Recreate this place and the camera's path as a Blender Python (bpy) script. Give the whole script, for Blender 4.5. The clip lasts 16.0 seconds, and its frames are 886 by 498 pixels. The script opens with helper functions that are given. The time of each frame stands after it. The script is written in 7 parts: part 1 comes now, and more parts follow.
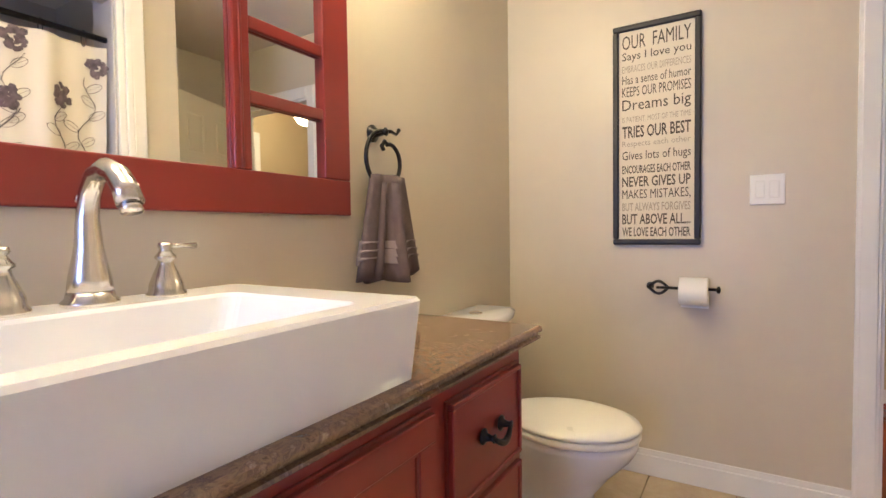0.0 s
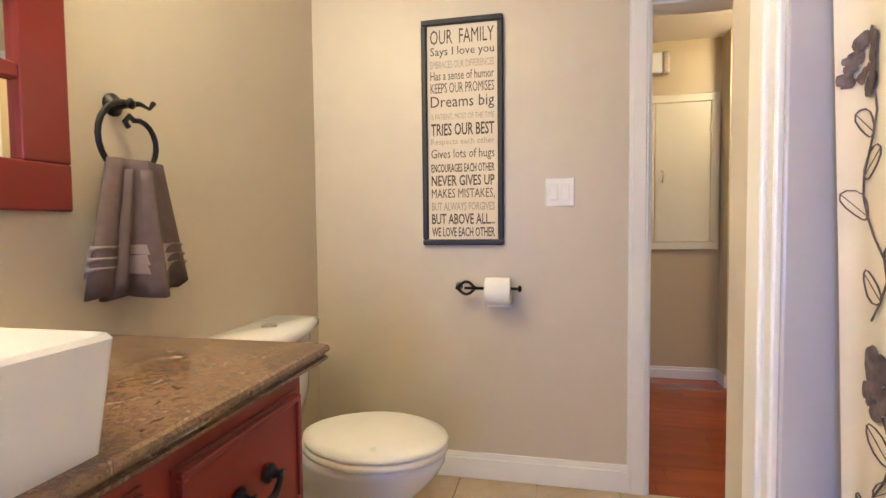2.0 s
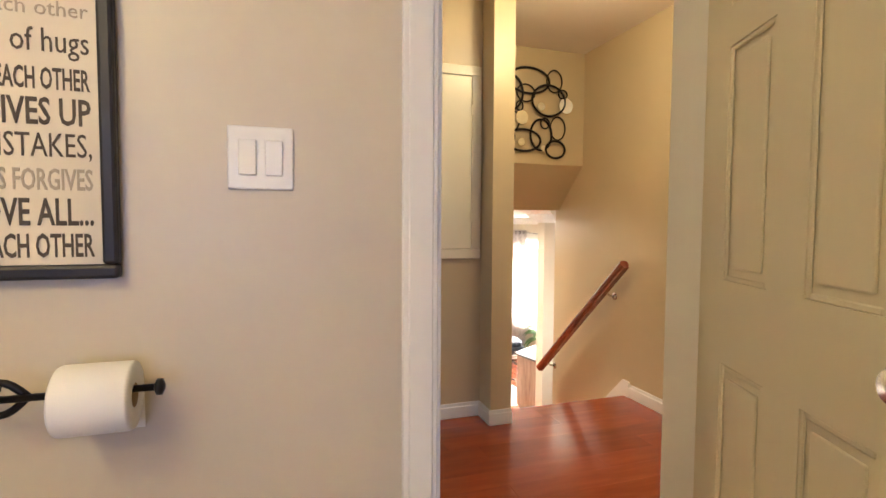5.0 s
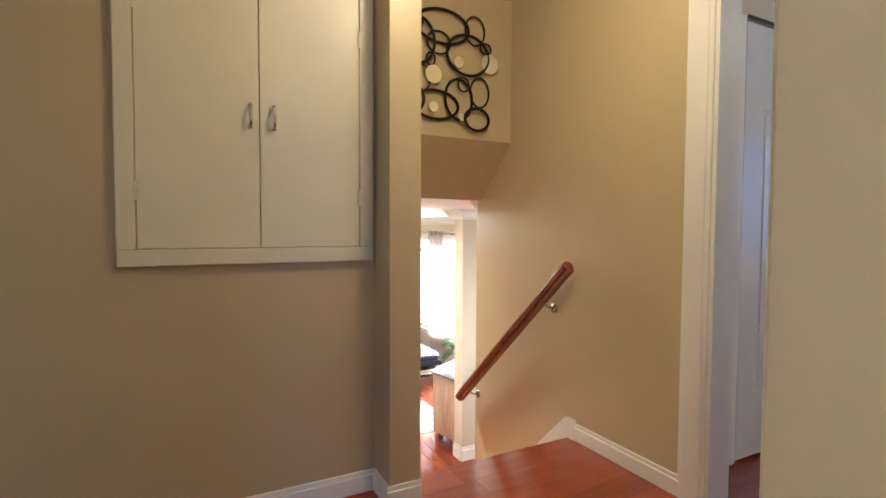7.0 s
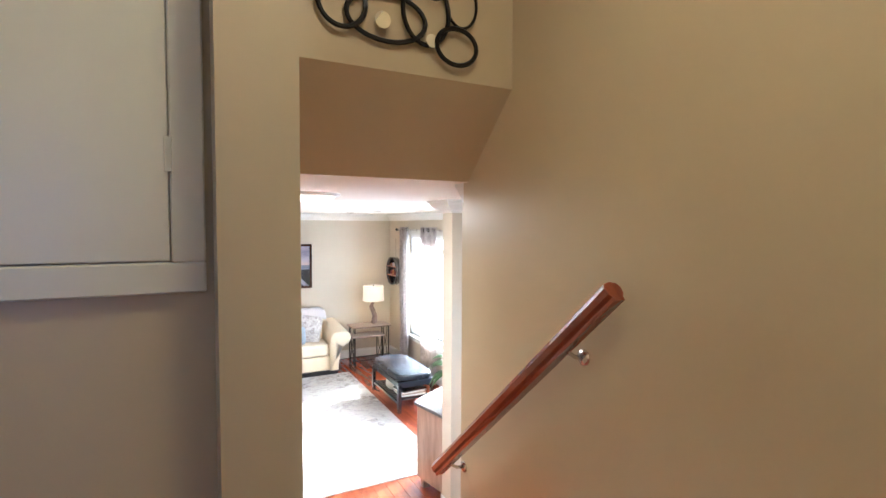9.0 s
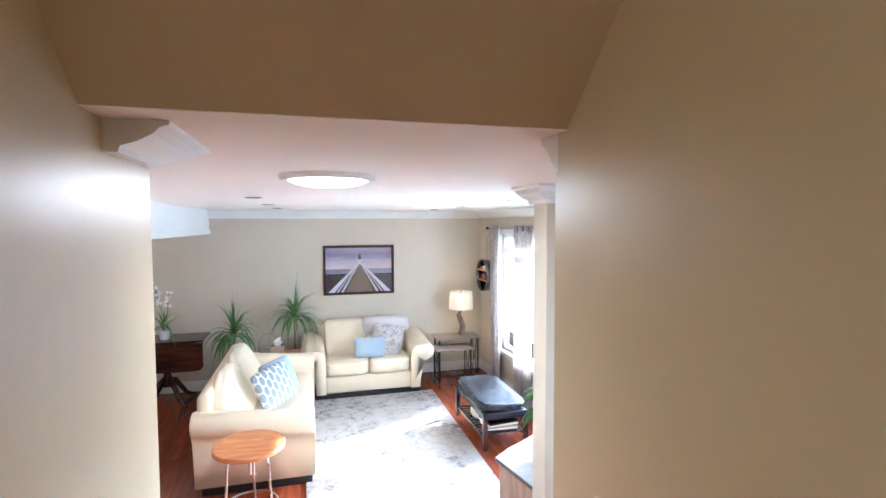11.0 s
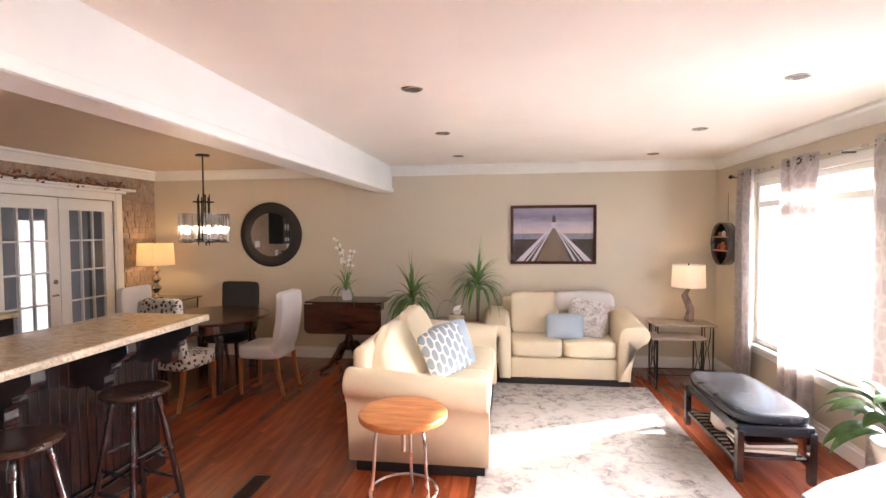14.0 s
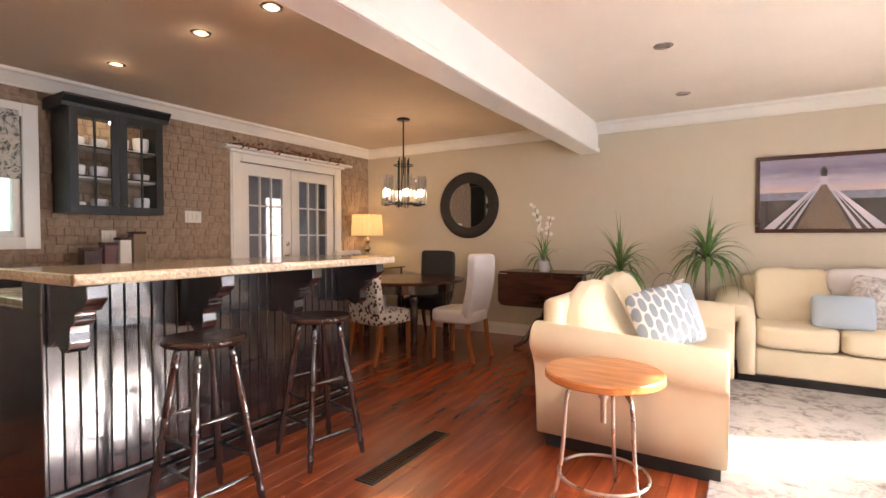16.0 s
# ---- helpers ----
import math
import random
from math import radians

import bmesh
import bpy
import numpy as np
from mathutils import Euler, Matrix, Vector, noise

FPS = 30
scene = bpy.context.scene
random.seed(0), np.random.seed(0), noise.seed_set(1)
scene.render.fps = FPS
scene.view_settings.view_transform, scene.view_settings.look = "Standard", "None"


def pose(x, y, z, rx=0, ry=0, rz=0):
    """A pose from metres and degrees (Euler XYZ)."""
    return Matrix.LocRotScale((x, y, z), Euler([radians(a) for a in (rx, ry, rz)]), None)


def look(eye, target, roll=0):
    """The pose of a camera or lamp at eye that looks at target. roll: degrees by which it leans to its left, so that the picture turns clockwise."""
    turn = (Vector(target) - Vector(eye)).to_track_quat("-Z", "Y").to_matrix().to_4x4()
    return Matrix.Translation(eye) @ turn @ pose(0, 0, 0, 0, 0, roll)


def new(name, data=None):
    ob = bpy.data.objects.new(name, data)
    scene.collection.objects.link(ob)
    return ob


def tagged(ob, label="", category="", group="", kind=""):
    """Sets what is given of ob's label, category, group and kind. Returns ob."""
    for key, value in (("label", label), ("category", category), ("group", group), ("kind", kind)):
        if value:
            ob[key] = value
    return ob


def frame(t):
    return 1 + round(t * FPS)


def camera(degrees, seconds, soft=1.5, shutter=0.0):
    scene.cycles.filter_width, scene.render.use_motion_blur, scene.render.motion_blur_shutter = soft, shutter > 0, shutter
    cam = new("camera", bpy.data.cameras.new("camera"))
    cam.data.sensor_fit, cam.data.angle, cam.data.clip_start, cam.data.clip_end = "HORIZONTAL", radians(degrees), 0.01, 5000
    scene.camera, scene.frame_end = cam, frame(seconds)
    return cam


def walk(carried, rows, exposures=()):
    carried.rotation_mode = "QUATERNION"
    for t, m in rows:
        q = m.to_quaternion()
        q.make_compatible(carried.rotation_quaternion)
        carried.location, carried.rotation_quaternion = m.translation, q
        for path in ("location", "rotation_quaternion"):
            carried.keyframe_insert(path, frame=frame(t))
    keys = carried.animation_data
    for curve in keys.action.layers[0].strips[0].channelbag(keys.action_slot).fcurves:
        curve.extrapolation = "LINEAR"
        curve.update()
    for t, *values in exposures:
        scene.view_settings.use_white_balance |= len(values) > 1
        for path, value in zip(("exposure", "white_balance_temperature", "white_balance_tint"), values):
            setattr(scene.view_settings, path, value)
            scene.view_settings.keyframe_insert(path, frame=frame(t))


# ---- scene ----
cam = camera(84.1, 16.0)
PATH = [
    (0, (0.672, 0.796, 2.304), (-0.373, 2.5, 2.23), -0.8),
    (0.5, (0.685, 0.824, 2.296), (-0.222, 2.605, 2.22), -0.7),
    (1, (0.695, 0.865, 2.29), (-0.067, 2.712, 2.21), -0.7),
    (1.5, (0.702, 0.926, 2.288), (0.105, 2.833, 2.207), -0.6),
    (2, (0.699, 1.005, 2.312), (0.282, 2.959, 2.22), -0.6),
    (2.5, (0.69, 1.113, 2.33), (0.461, 3.098, 2.239), -0.6),
    (3, (0.694, 1.279, 2.345), (0.647, 3.276, 2.248), -0.4),
    (3.5, (0.711, 1.472, 2.352), (0.858, 3.464, 2.25), 0.0),
    (4, (0.725, 1.686, 2.343), (1.045, 3.658, 2.239), -0.1),
    (4.5, (0.744, 1.901, 2.325), (1.222, 3.841, 2.223), 0.1),
    (5, (0.788, 2.103, 2.327), (1.4, 4.004, 2.225), 0.3),
    (5.2, (0.81, 2.188, 2.324), (1.476, 4.07, 2.216), 0.4),
    (7.5, (1.36, 3.085, 2.244), (2.29, 4.854, 2.165), 0.2),
    (8, (1.507, 3.304, 2.239), (2.43, 5.076, 2.161), 0.3),
    (8.2, (1.558, 3.391, 2.251), (2.483, 5.162, 2.164), 0.5),
    (10.3, (2.209, 4.312, 2.253), (2.932, 6.175, 2.156), -0.1),
    (10.5, (2.232, 4.406, 2.253), (2.901, 6.288, 2.153), 0.1),
    (11, (2.362, 4.641, 2.239), (2.876, 6.572, 2.138), -0.2),
    (11.5, (2.424, 4.885, 2.203), (2.775, 6.851, 2.106), -0.3),
    (12, (2.464, 5.114, 2.14), (2.678, 7.1, 2.04), -0.4),
    (12.5, (2.505, 5.31, 2.018), (2.598, 7.306, 1.927), -0.4),
    (13, (2.509, 5.487, 1.873), (2.486, 7.485, 1.786), -0.4),
    (13.5, (2.492, 5.629, 1.759), (2.36, 7.622, 1.674), -0.4),
    (14, (2.496, 5.747, 1.647), (2.226, 7.727, 1.57), -0.3),
    (14.5, (2.482, 5.855, 1.539), (2.038, 7.803, 1.462), -0.3),
    (15, (2.459, 5.98, 1.429), (1.822, 7.874, 1.36), -0.3),
    (15.2, (2.471, 6.046, 1.398), (1.75, 7.91, 1.331), -0.3),
    (15.5, (2.449, 6.119, 1.317), (1.611, 7.934, 1.258), -0.2),
    (16, (2.41, 6.26, 1.195), (1.367, 7.966, 1.147), -0.1),
]
EXPOSURES = [(0, 3.25, 6050, 11), (2, 3.35, 6150, 10), (4, 3.25, 6450, 9), (5, 3.25, 6500, 9), (7.5, 3.05, 5600, 6), (8.2, 3.0, 5400, 6), (10.5, 2.85, 4550, 4), (11.5, 2.65, 5000, 8), (12.5, 2.65, 5500, 15), (14, 2.4, 6000, 17), (16, 2.5, 6450, 18)]
walk(cam, [(t, look(eye, aim, roll)) for t, eye, aim, roll in PATH], EXPOSURES)

# world, sun and sky
SUN_AZ, SUN_EL = radians(65), radians(24.5)   # compass angle from +y towards +x, height above the horizon
sun = new("sun", bpy.data.lights.new("sun", "SUN"))
sun.data.energy, sun.data.angle, sun.data.color = 5.0, radians(0.5), (1.0, 0.93, 0.83)
sun_way = Vector((math.sin(SUN_AZ) * math.cos(SUN_EL), math.cos(SUN_AZ) * math.cos(SUN_EL), math.sin(SUN_EL)))
sun.matrix_world = look(sun_way * 30, (0, 0, 0))
world = bpy.data.worlds.new("sky")
scene.world = world
world.use_nodes = True
wn = world.node_tree.nodes
sky = wn.new("ShaderNodeTexSky")
sky.sky_type, sky.sun_disc, sky.sun_elevation, sky.sun_rotation = "NISHITA", False, SUN_EL, SUN_AZ
world.node_tree.links.new(sky.outputs[0], wn["Background"].inputs[0])
wn["Background"].inputs[1].default_value = 0.08


def area_lamp(name, place, aim, sx, sy, watts, colour):
    ob = new(name, bpy.data.lights.new(name, "AREA"))
    ob.data.shape, ob.data.size, ob.data.size_y = "RECTANGLE", sx, sy
    ob.data.energy, ob.data.color = watts, colour
    ob.matrix_world = look(place, aim)
    return ob


def bulb(name, place, watts, colour=(1.0, 0.72, 0.42), radius=0.04):
    ob = new(name, bpy.data.lights.new(name, "POINT"))
    ob.data.energy, ob.data.color, ob.data.shadow_soft_size = watts, colour, radius
    ob.location = place
    return ob


BATH_WARM = (1.0, 0.84, 0.50)
area_lamp("window_sky_near", (5.70, 8.35, 1.05), (0, 8.0, 1.45), 1.6, 1.2, 13, (0.92, 0.94, 1.0))
area_lamp("window_sky_far", (5.70, 10.3, 1.15), (0, 10.0, 1.6), 2.0, 1.4, 5, (0.94, 0.95, 1.0))
area_lamp("front_door_sky", (3.975, 5.67, 1.25), (3.7, 8.0, 1.5), 0.45, 1.2, 2.0, (1.0, 0.95, 0.90))
area_lamp("kitchen_window_sky", (-2.4, 6.7, 1.6), (0, 6.7, 1.0), 1.1, 1.1, 0.5, (0.8, 0.9, 1.0))
area_lamp("bath_window_sky", (0.15, -0.9, 2.3), (0.3, 2.0, 1.8), 0.8, 1.0, 4.2, (0.32, 0.46, 1.0))
area_lamp("bedroom_sky", (4.88, 3.65, 2.45), (3.0, 3.9, 2.2), 0.7, 0.9, 0.5, (0.12, 0.34, 1.0))
for y in (0.9, 1.75):
    bulb("bath_vanity_bulb", (-0.13, y, 3.42), 2.9, BATH_WARM, 0.08)
bulb("hall_dome_bulb", (2.1, 4.01, 3.38), 1.9, (1.0, 0.80, 0.46), 0.10)
area_lamp("entry_dome_lamp", (2.43, 6.72, 2.385), (2.43, 6.721, 0), 0.3, 0.3, 7.0, (1.0, 0.88, 0.74))


# ---------- materials ----------
def base_mat(name, rough=0.6, metal=0.0):
    m = bpy.data.materials.new(name)
    m.use_nodes = True
    b = m.node_tree.nodes["Principled BSDF"]
    b.inputs["Roughness"].default_value, b.inputs["Metallic"].default_value = rough, metal
    return m, m.node_tree.nodes, m.node_tree.links, b


def coords(nodes, links, scale=(1, 1, 1), rot=(0, 0, 0), kind="Object"):
    tc, mp = nodes.new("ShaderNodeTexCoord"), nodes.new("ShaderNodeMapping")
    links.new(tc.outputs[kind], mp.inputs[0])
    mp.inputs["Scale"].default_value, mp.inputs["Rotation"].default_value = scale, rot
    return mp.outputs[0]


def ramp(nodes, links, fac, stops):
    r = nodes.new("ShaderNodeValToRGB")
    while len(r.color_ramp.elements) < len(stops):
        r.color_ramp.elements.new(0.5)
    for el, (p, c) in zip(r.color_ramp.elements, stops):
        el.position, el.color = p, (*c, 1)
    links.new(fac, r.inputs[0])
    return r.outputs[0]


def noise_tex(nodes, links, vec, scale, detail=4, rough=0.55, dist=0.0):
    n = nodes.new("ShaderNodeTexNoise")
    n.inputs["Scale"].default_value, n.inputs["Detail"].default_value = scale, detail
    n.inputs["Roughness"].default_value, n.inputs["Distortion"].default_value = rough, dist
    links.new(vec, n.inputs["Vector"])
    return n.outputs["Fac"]


def bumped(nodes, links, b, height, strength=0.2, dist=0.002):
    n = nodes.new("ShaderNodeBump")
    n.inputs["Strength"].default_value, n.inputs["Distance"].default_value = strength, dist
    links.new(height, n.inputs["Height"])
    links.new(n.outputs[0], b.inputs["Normal"])


def tint(c, f):
    return tuple(min(1.0, v * f) for v in c)


def paint(name, c, rough=0.55, grain=220, bump=0.08, vary=0.05, metal=0.0, coarse=2.5):
    """Paint, plaster, plastic, cloth or metal: a colour that wanders a little at two scales, over fine relief."""
    m, nodes, links, b = base_mat(name, rough, metal)
    v = coords(nodes, links)
    big = noise_tex(nodes, links, v, coarse, 3)
    links.new(ramp(nodes, links, big, [(0.3, tint(c, 1 - vary)), (0.7, tint(c, 1 + vary))]), b.inputs["Base Color"])
    bumped(nodes, links, b, noise_tex(nodes, links, v, grain, 3), bump, 0.001)
    r = nodes.new("ShaderNodeMapRange")
    r.inputs["To Min"].default_value, r.inputs["To Max"].default_value = max(0.03, rough - 0.07), min(1, rough + 0.07)
    links.new(noise_tex(nodes, links, v, 9, 3), r.inputs[0])
    links.new(r.outputs[0], b.inputs["Roughness"])
    return m


def wood(name, dark, light, rough=0.3, along=(1.2, 14, 14), per_piece=0.0, bump=0.1, coat=0.0):
    m, nodes, links, b = base_mat(name, rough)
    v = coords(nodes, links, along)
    g = noise_tex(nodes, links, v, 2.2, 5, 0.55, 0.25)
    col = ramp(nodes, links, g, [(0.3, dark), (0.72, light)])
    if per_piece:
        info, mix, rr = nodes.new("ShaderNodeObjectInfo"), nodes.new("ShaderNodeHueSaturation"), nodes.new("ShaderNodeMapRange")
        rr.inputs["To Min"].default_value, rr.inputs["To Max"].default_value = 1 - per_piece, 1 + per_piece
        links.new(info.outputs["Random"], rr.inputs[0])
        links.new(rr.outputs[0], mix.inputs["Value"])
        links.new(col, mix.inputs["Color"])
        col = mix.outputs[0]
    links.new(col, b.inputs["Base Color"])
    bumped(nodes, links, b, g, bump, 0.001)
    b.inputs["Coat Weight"].default_value, b.inputs["Coat Roughness"].default_value = coat, 0.12
    return m


def stone(name, stops, scale=18, rough=0.2, dist=1.0, bump=0.03, spots=None):
    m, nodes, links, b = base_mat(name, rough)
    v = coords(nodes, links)
    col = ramp(nodes, links, noise_tex(nodes, links, v, scale, 8, 0.7, dist), stops)
    if spots:
        mix = nodes.new("ShaderNodeMix")
        mix.data_type = "RGBA"
        f = ramp(nodes, links, noise_tex(nodes, links, v, scale * 5, 3, 0.6), [(0.6, (0, 0, 0)), (0.66, (1, 1, 1))])
        links.new(f, mix.inputs[0])
        links.new(col, mix.inputs[6])
        mix.inputs[7].default_value = (*spots, 1)
        col = mix.outputs[2]
    links.new(col, b.inputs["Base Color"])
    bumped(nodes, links, b, noise_tex(nodes, links, v, scale * 3, 4), bump, 0.002)
    return m


def glow(name, c, strength, base=(0.9, 0.85, 0.75)):
    m, nodes, links, b = base_mat(name, 0.6)
    b.inputs["Base Color"].default_value = (*base, 1)
    b.inputs["Emission Color"].default_value, b.inputs["Emission Strength"].default_value = (*c, 1), strength
    return m


def glass_mat(name, c=(1, 1, 1), rough=0.02):
    m, nodes, links, b = base_mat(name, rough)
    b.inputs["Base Color"].default_value = (*c, 1)
    b.inputs["Transmission Weight"].default_value, b.inputs["IOR"].default_value = 1.0, 1.45
    return m


def mirror_mat():
    m, nodes, links, b = base_mat("mirror_glass", 0.015, 1.0)
    b.inputs["Base Color"].default_value = (0.86, 0.88, 0.87, 1)
    return m


WALL = paint("wall_paint_beige", (0.60, 0.53, 0.41), 0.42, 180, 0.06, 0.02)
WALL_HALL = paint("hall_paint_tan", (0.55, 0.44, 0.27), 0.38, 180, 0.06, 0.02)
WHITE = paint("white_trim_paint", (0.80, 0.78, 0.73), 0.35, 140, 0.05, 0.03)
# Tan copy of CEIL: the kitchen's dim warm light is put into its colour.
CEIL_WARM_LIT = paint("warm_lit_ceiling_paint", (0.62, 0.50, 0.38), 0.7, 90, 0.3, 0.03)
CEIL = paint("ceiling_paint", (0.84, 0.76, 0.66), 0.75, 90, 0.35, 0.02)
CREAM = paint("cream_door_paint", (0.72, 0.66, 0.50), 0.33, 120, 0.06, 0.03)
RED = paint("brick_red_painted_wood", (0.20, 0.020, 0.015), 0.32, 60, 0.08, 0.12)
RED_DARK = paint("dark_red_glazed_wood", (0.17, 0.022, 0.016), 0.3, 60, 0.08, 0.2)
PORCELAIN = paint("white_porcelain", (0.74, 0.74, 0.76), 0.08, 30, 0.0, 0.01)
CHROME = paint("brushed_nickel", (0.62, 0.58, 0.52), 0.24, 300, 0.03, 0.04, 1.0)
IRON = paint("black_wrought_iron", (0.014, 0.012, 0.011), 0.36, 160, 0.15, 0.2, 0.6)
CABINET_BLACK = paint("blue_black_cabinet_paint", (0.009, 0.012, 0.014), 0.42, 60, 0.02, 0.08)
BLACK_SATIN = paint("black_satin_wood", (0.012, 0.010, 0.010), 0.5, 60, 0.04, 0.15)
BLACKWOOD = paint("black_painted_wood", (0.010, 0.010, 0.013), 0.24, 12, 0.0, 0.05)
BLACKWOOD.node_tree.nodes["Principled BSDF"].inputs["Coat Weight"].default_value = 1.0
BLACKWOOD.node_tree.nodes["Principled BSDF"].inputs["Coat Roughness"].default_value = 0.15
BLACKWOOD.node_tree.nodes["Principled BSDF"].inputs["Coat IOR"].default_value = 2.0
BLACKLEATHER = paint("black_leather", (0.02, 0.024, 0.032), 0.25, 240, 0.18, 0.15)
LEATHER = paint("cream_leather", (0.82, 0.70, 0.50), 0.42, 190, 0.2, 0.05)
WHITE_CLOTH = paint("white_cloth", (0.72, 0.68, 0.66), 0.85, 400, 0.25, 0.04)
TOWEL = paint("grey_brown_terry", (0.125, 0.088, 0.083), 0.95, 900, 0.8, 0.12, coarse=30)
TOWEL_BAND = paint("pale_terry_band", (0.30, 0.24, 0.23), 0.9, 900, 0.4, 0.1)
PAPER = paint("white_paper", (0.85, 0.83, 0.78), 0.9, 300, 0.15, 0.02)
# White acrylic darkened: the shade at the tub's end is put into its colour.
SURROUND_SHADED = paint("shaded_white_acrylic", (0.50, 0.47, 0.46), 0.3, 60, 0.02, 0.02)
PLASTIC = paint("white_plastic", (0.80, 0.78, 0.72), 0.3, 60, 0.02, 0.01)
GRANITE_BROWN = stone("brown_marbled_stone", [(0.32, (0.07, 0.04, 0.028)), (0.45, (0.22, 0.14, 0.085)), (0.55, (0.12, 0.075, 0.055)), (0.62, (0.24, 0.16, 0.11)), (0.78, (0.40, 0.34, 0.30))], 38, 0.10, 0.6)
GRANITE_TAN = stone("tan_speckled_granite", [(0.25, (0.26, 0.16, 0.07)), (0.5, (0.60, 0.45, 0.25)), (0.75, (0.78, 0.68, 0.48))], 26, 0.14, 0.6, 0.03, (0.20, 0.11, 0.06))
ROCK_EDGE = stone("chiselled_granite_edge", [(0.3, (0.42, 0.32, 0.2)), (0.6, (0.75, 0.68, 0.52)), (0.8, (0.85, 0.8, 0.68))], 60, 0.5, 0.6, 0.8, (0.25, 0.15, 0.08))
TILE = stone("beige_floor_tile", [(0.3, (0.50, 0.38, 0.24)), (0.7, (0.66, 0.53, 0.36))], 6, 0.25, 0.5, 0.04)
STONE_WALL = stone("tumbled_travertine", [(0.25, (0.15, 0.10, 0.068)), (0.5, (0.30, 0.21, 0.14)), (0.75, (0.46, 0.36, 0.26))], 9, 0.7, 0.8, 0.6)
PLANK = wood("red_hardwood_plank", (0.16, 0.030, 0.010), (0.31, 0.070, 0.022), 0.26, (9, 0.8, 9), 0.19, 0.0, 0.12)
LAMINATE = wood("glossy_cherry_plank", (0.27, 0.045, 0.014), (0.36, 0.066, 0.020), 0.16, (1.3, 9, 9), 0.14, 0.0, 0.2)
CHERRY = wood("varnished_cherry", (0.16, 0.026, 0.010), (0.33, 0.075, 0.025), 0.22, (10, 1.5, 1.5), 0, 0.05, 0.3)
OAK = wood("honey_wood", (0.34, 0.11, 0.03), (0.60, 0.25, 0.08), 0.3, (2, 14, 14), 0.15, 0.05, 0.2)
LEGWOOD = wood("amber_leg_wood", (0.26, 0.085, 0.025), (0.45, 0.17, 0.055), 0.3, (9, 9, 1), 0, 0.05)
DARKWOOD = wood("dark_mahogany", (0.025, 0.008, 0.005), (0.085, 0.028, 0.016), 0.25, (1.5, 10, 10), 0, 0.05, 0.2)
GREYWOOD = wood("weathered_grey_wood", (0.22, 0.16, 0.12), (0.42, 0.34, 0.27), 0.5, (1.5, 12, 12), 0, 0.2)
STEEL = paint("brushed_steel_tube", (0.55, 0.52, 0.48), 0.28, 200, 0.04, 0.05, 1.0)
MIRROR = mirror_mat()
GLASS = glass_mat("clear_glass")
LEAF = paint("palm_leaf", (0.11, 0.22, 0.05), 0.4, 60, 0.2, 0.35, coarse=18)
LEAF_PALE = paint("variegated_leaf", (0.05, 0.11, 0.03), 0.35, 60, 0.2, 0.5, coarse=25)
SHADE_LIT = glow("lit_linen_shade", (1.0, 0.66, 0.30), 0.07, (0.7, 0.56, 0.34))
SHADE_WHITE = glow("white_drum_shade", (1.0, 0.85, 0.68), 0.04, (0.85, 0.78, 0.68))
DOME_LIT = glow("lit_dome_glass", (1.0, 0.88, 0.72), 0.9)
BULB_LIT = glow("lit_bulb", (1.0, 0.72, 0.38), 4.0)
CAN_LIT = glow("lit_can_lens", (1.0, 0.78, 0.50), 0.16)
CAN_OFF = paint("unlit_can_lens", (0.16, 0.13, 0.11), 0.4)
OUTSIDE = glow("bright_overexposed_daylight", (0.93, 0.97, 1.0), 0.8, (0.0, 0.0, 0.0))


# ---------- mesh helpers ----------
def mesh_of(name, bm, material, smooth=False):
    me = bpy.data.meshes.new(name)
    bmesh.ops.recalc_face_normals(bm, faces=bm.faces)
    bm.to_mesh(me)
    bm.free()
    me.materials.append(material)
    if smooth:
        for p in me.polygons:
            p.use_smooth = True
    return me


def part(name, bm, material, parent=None, label="", smooth=False, kind=""):
    ob = new(name, mesh_of(name, bm, material, smooth))
    ob.parent = parent
    return tagged(ob, label, kind=kind)


def thing(name, place=(0, 0, 0), rz=0, label="", category="", group=""):
    ob = new(name)
    ob.matrix_basis = pose(*place, 0, 0, rz)
    ob.empty_display_size = 0.1
    return tagged(ob, label, category, group)


def structure(name, bm, material, smooth=False, label=""):
    return part(name, bm, material, None, label, smooth, "structure")


def add_box(bm, x0, x1, y0, y1, z0, z1, bevel=0.0, seg=2, m=None):
    geo = bmesh.ops.create_cube(bm, size=1.0, matrix=Matrix.Translation(((x0 + x1) / 2, (y0 + y1) / 2, (z0 + z1) / 2)) @ Matrix.Diagonal((abs(x1 - x0), abs(y1 - y0), abs(z1 - z0), 1)))
    vs = geo["verts"]
    if bevel > 0:
        es = list({e for v in vs for e in v.link_edges})
        r = bmesh.ops.bevel(bm, geom=es, offset=min(bevel, 0.49 * min(abs(x1 - x0), abs(y1 - y0), abs(z1 - z0))), segments=seg, affect="EDGES", profile=0.5)
        vs = list({v for f in r["faces"] for v in f.verts} | {v for v in vs if v.is_valid})
    if m is not None:
        bmesh.ops.transform(bm, matrix=m, verts=vs)
    return bm


def boxm(*dims, bevel=0.0, seg=2, m=None):
    return add_box(bmesh.new(), *dims, bevel=bevel, seg=seg, m=m)


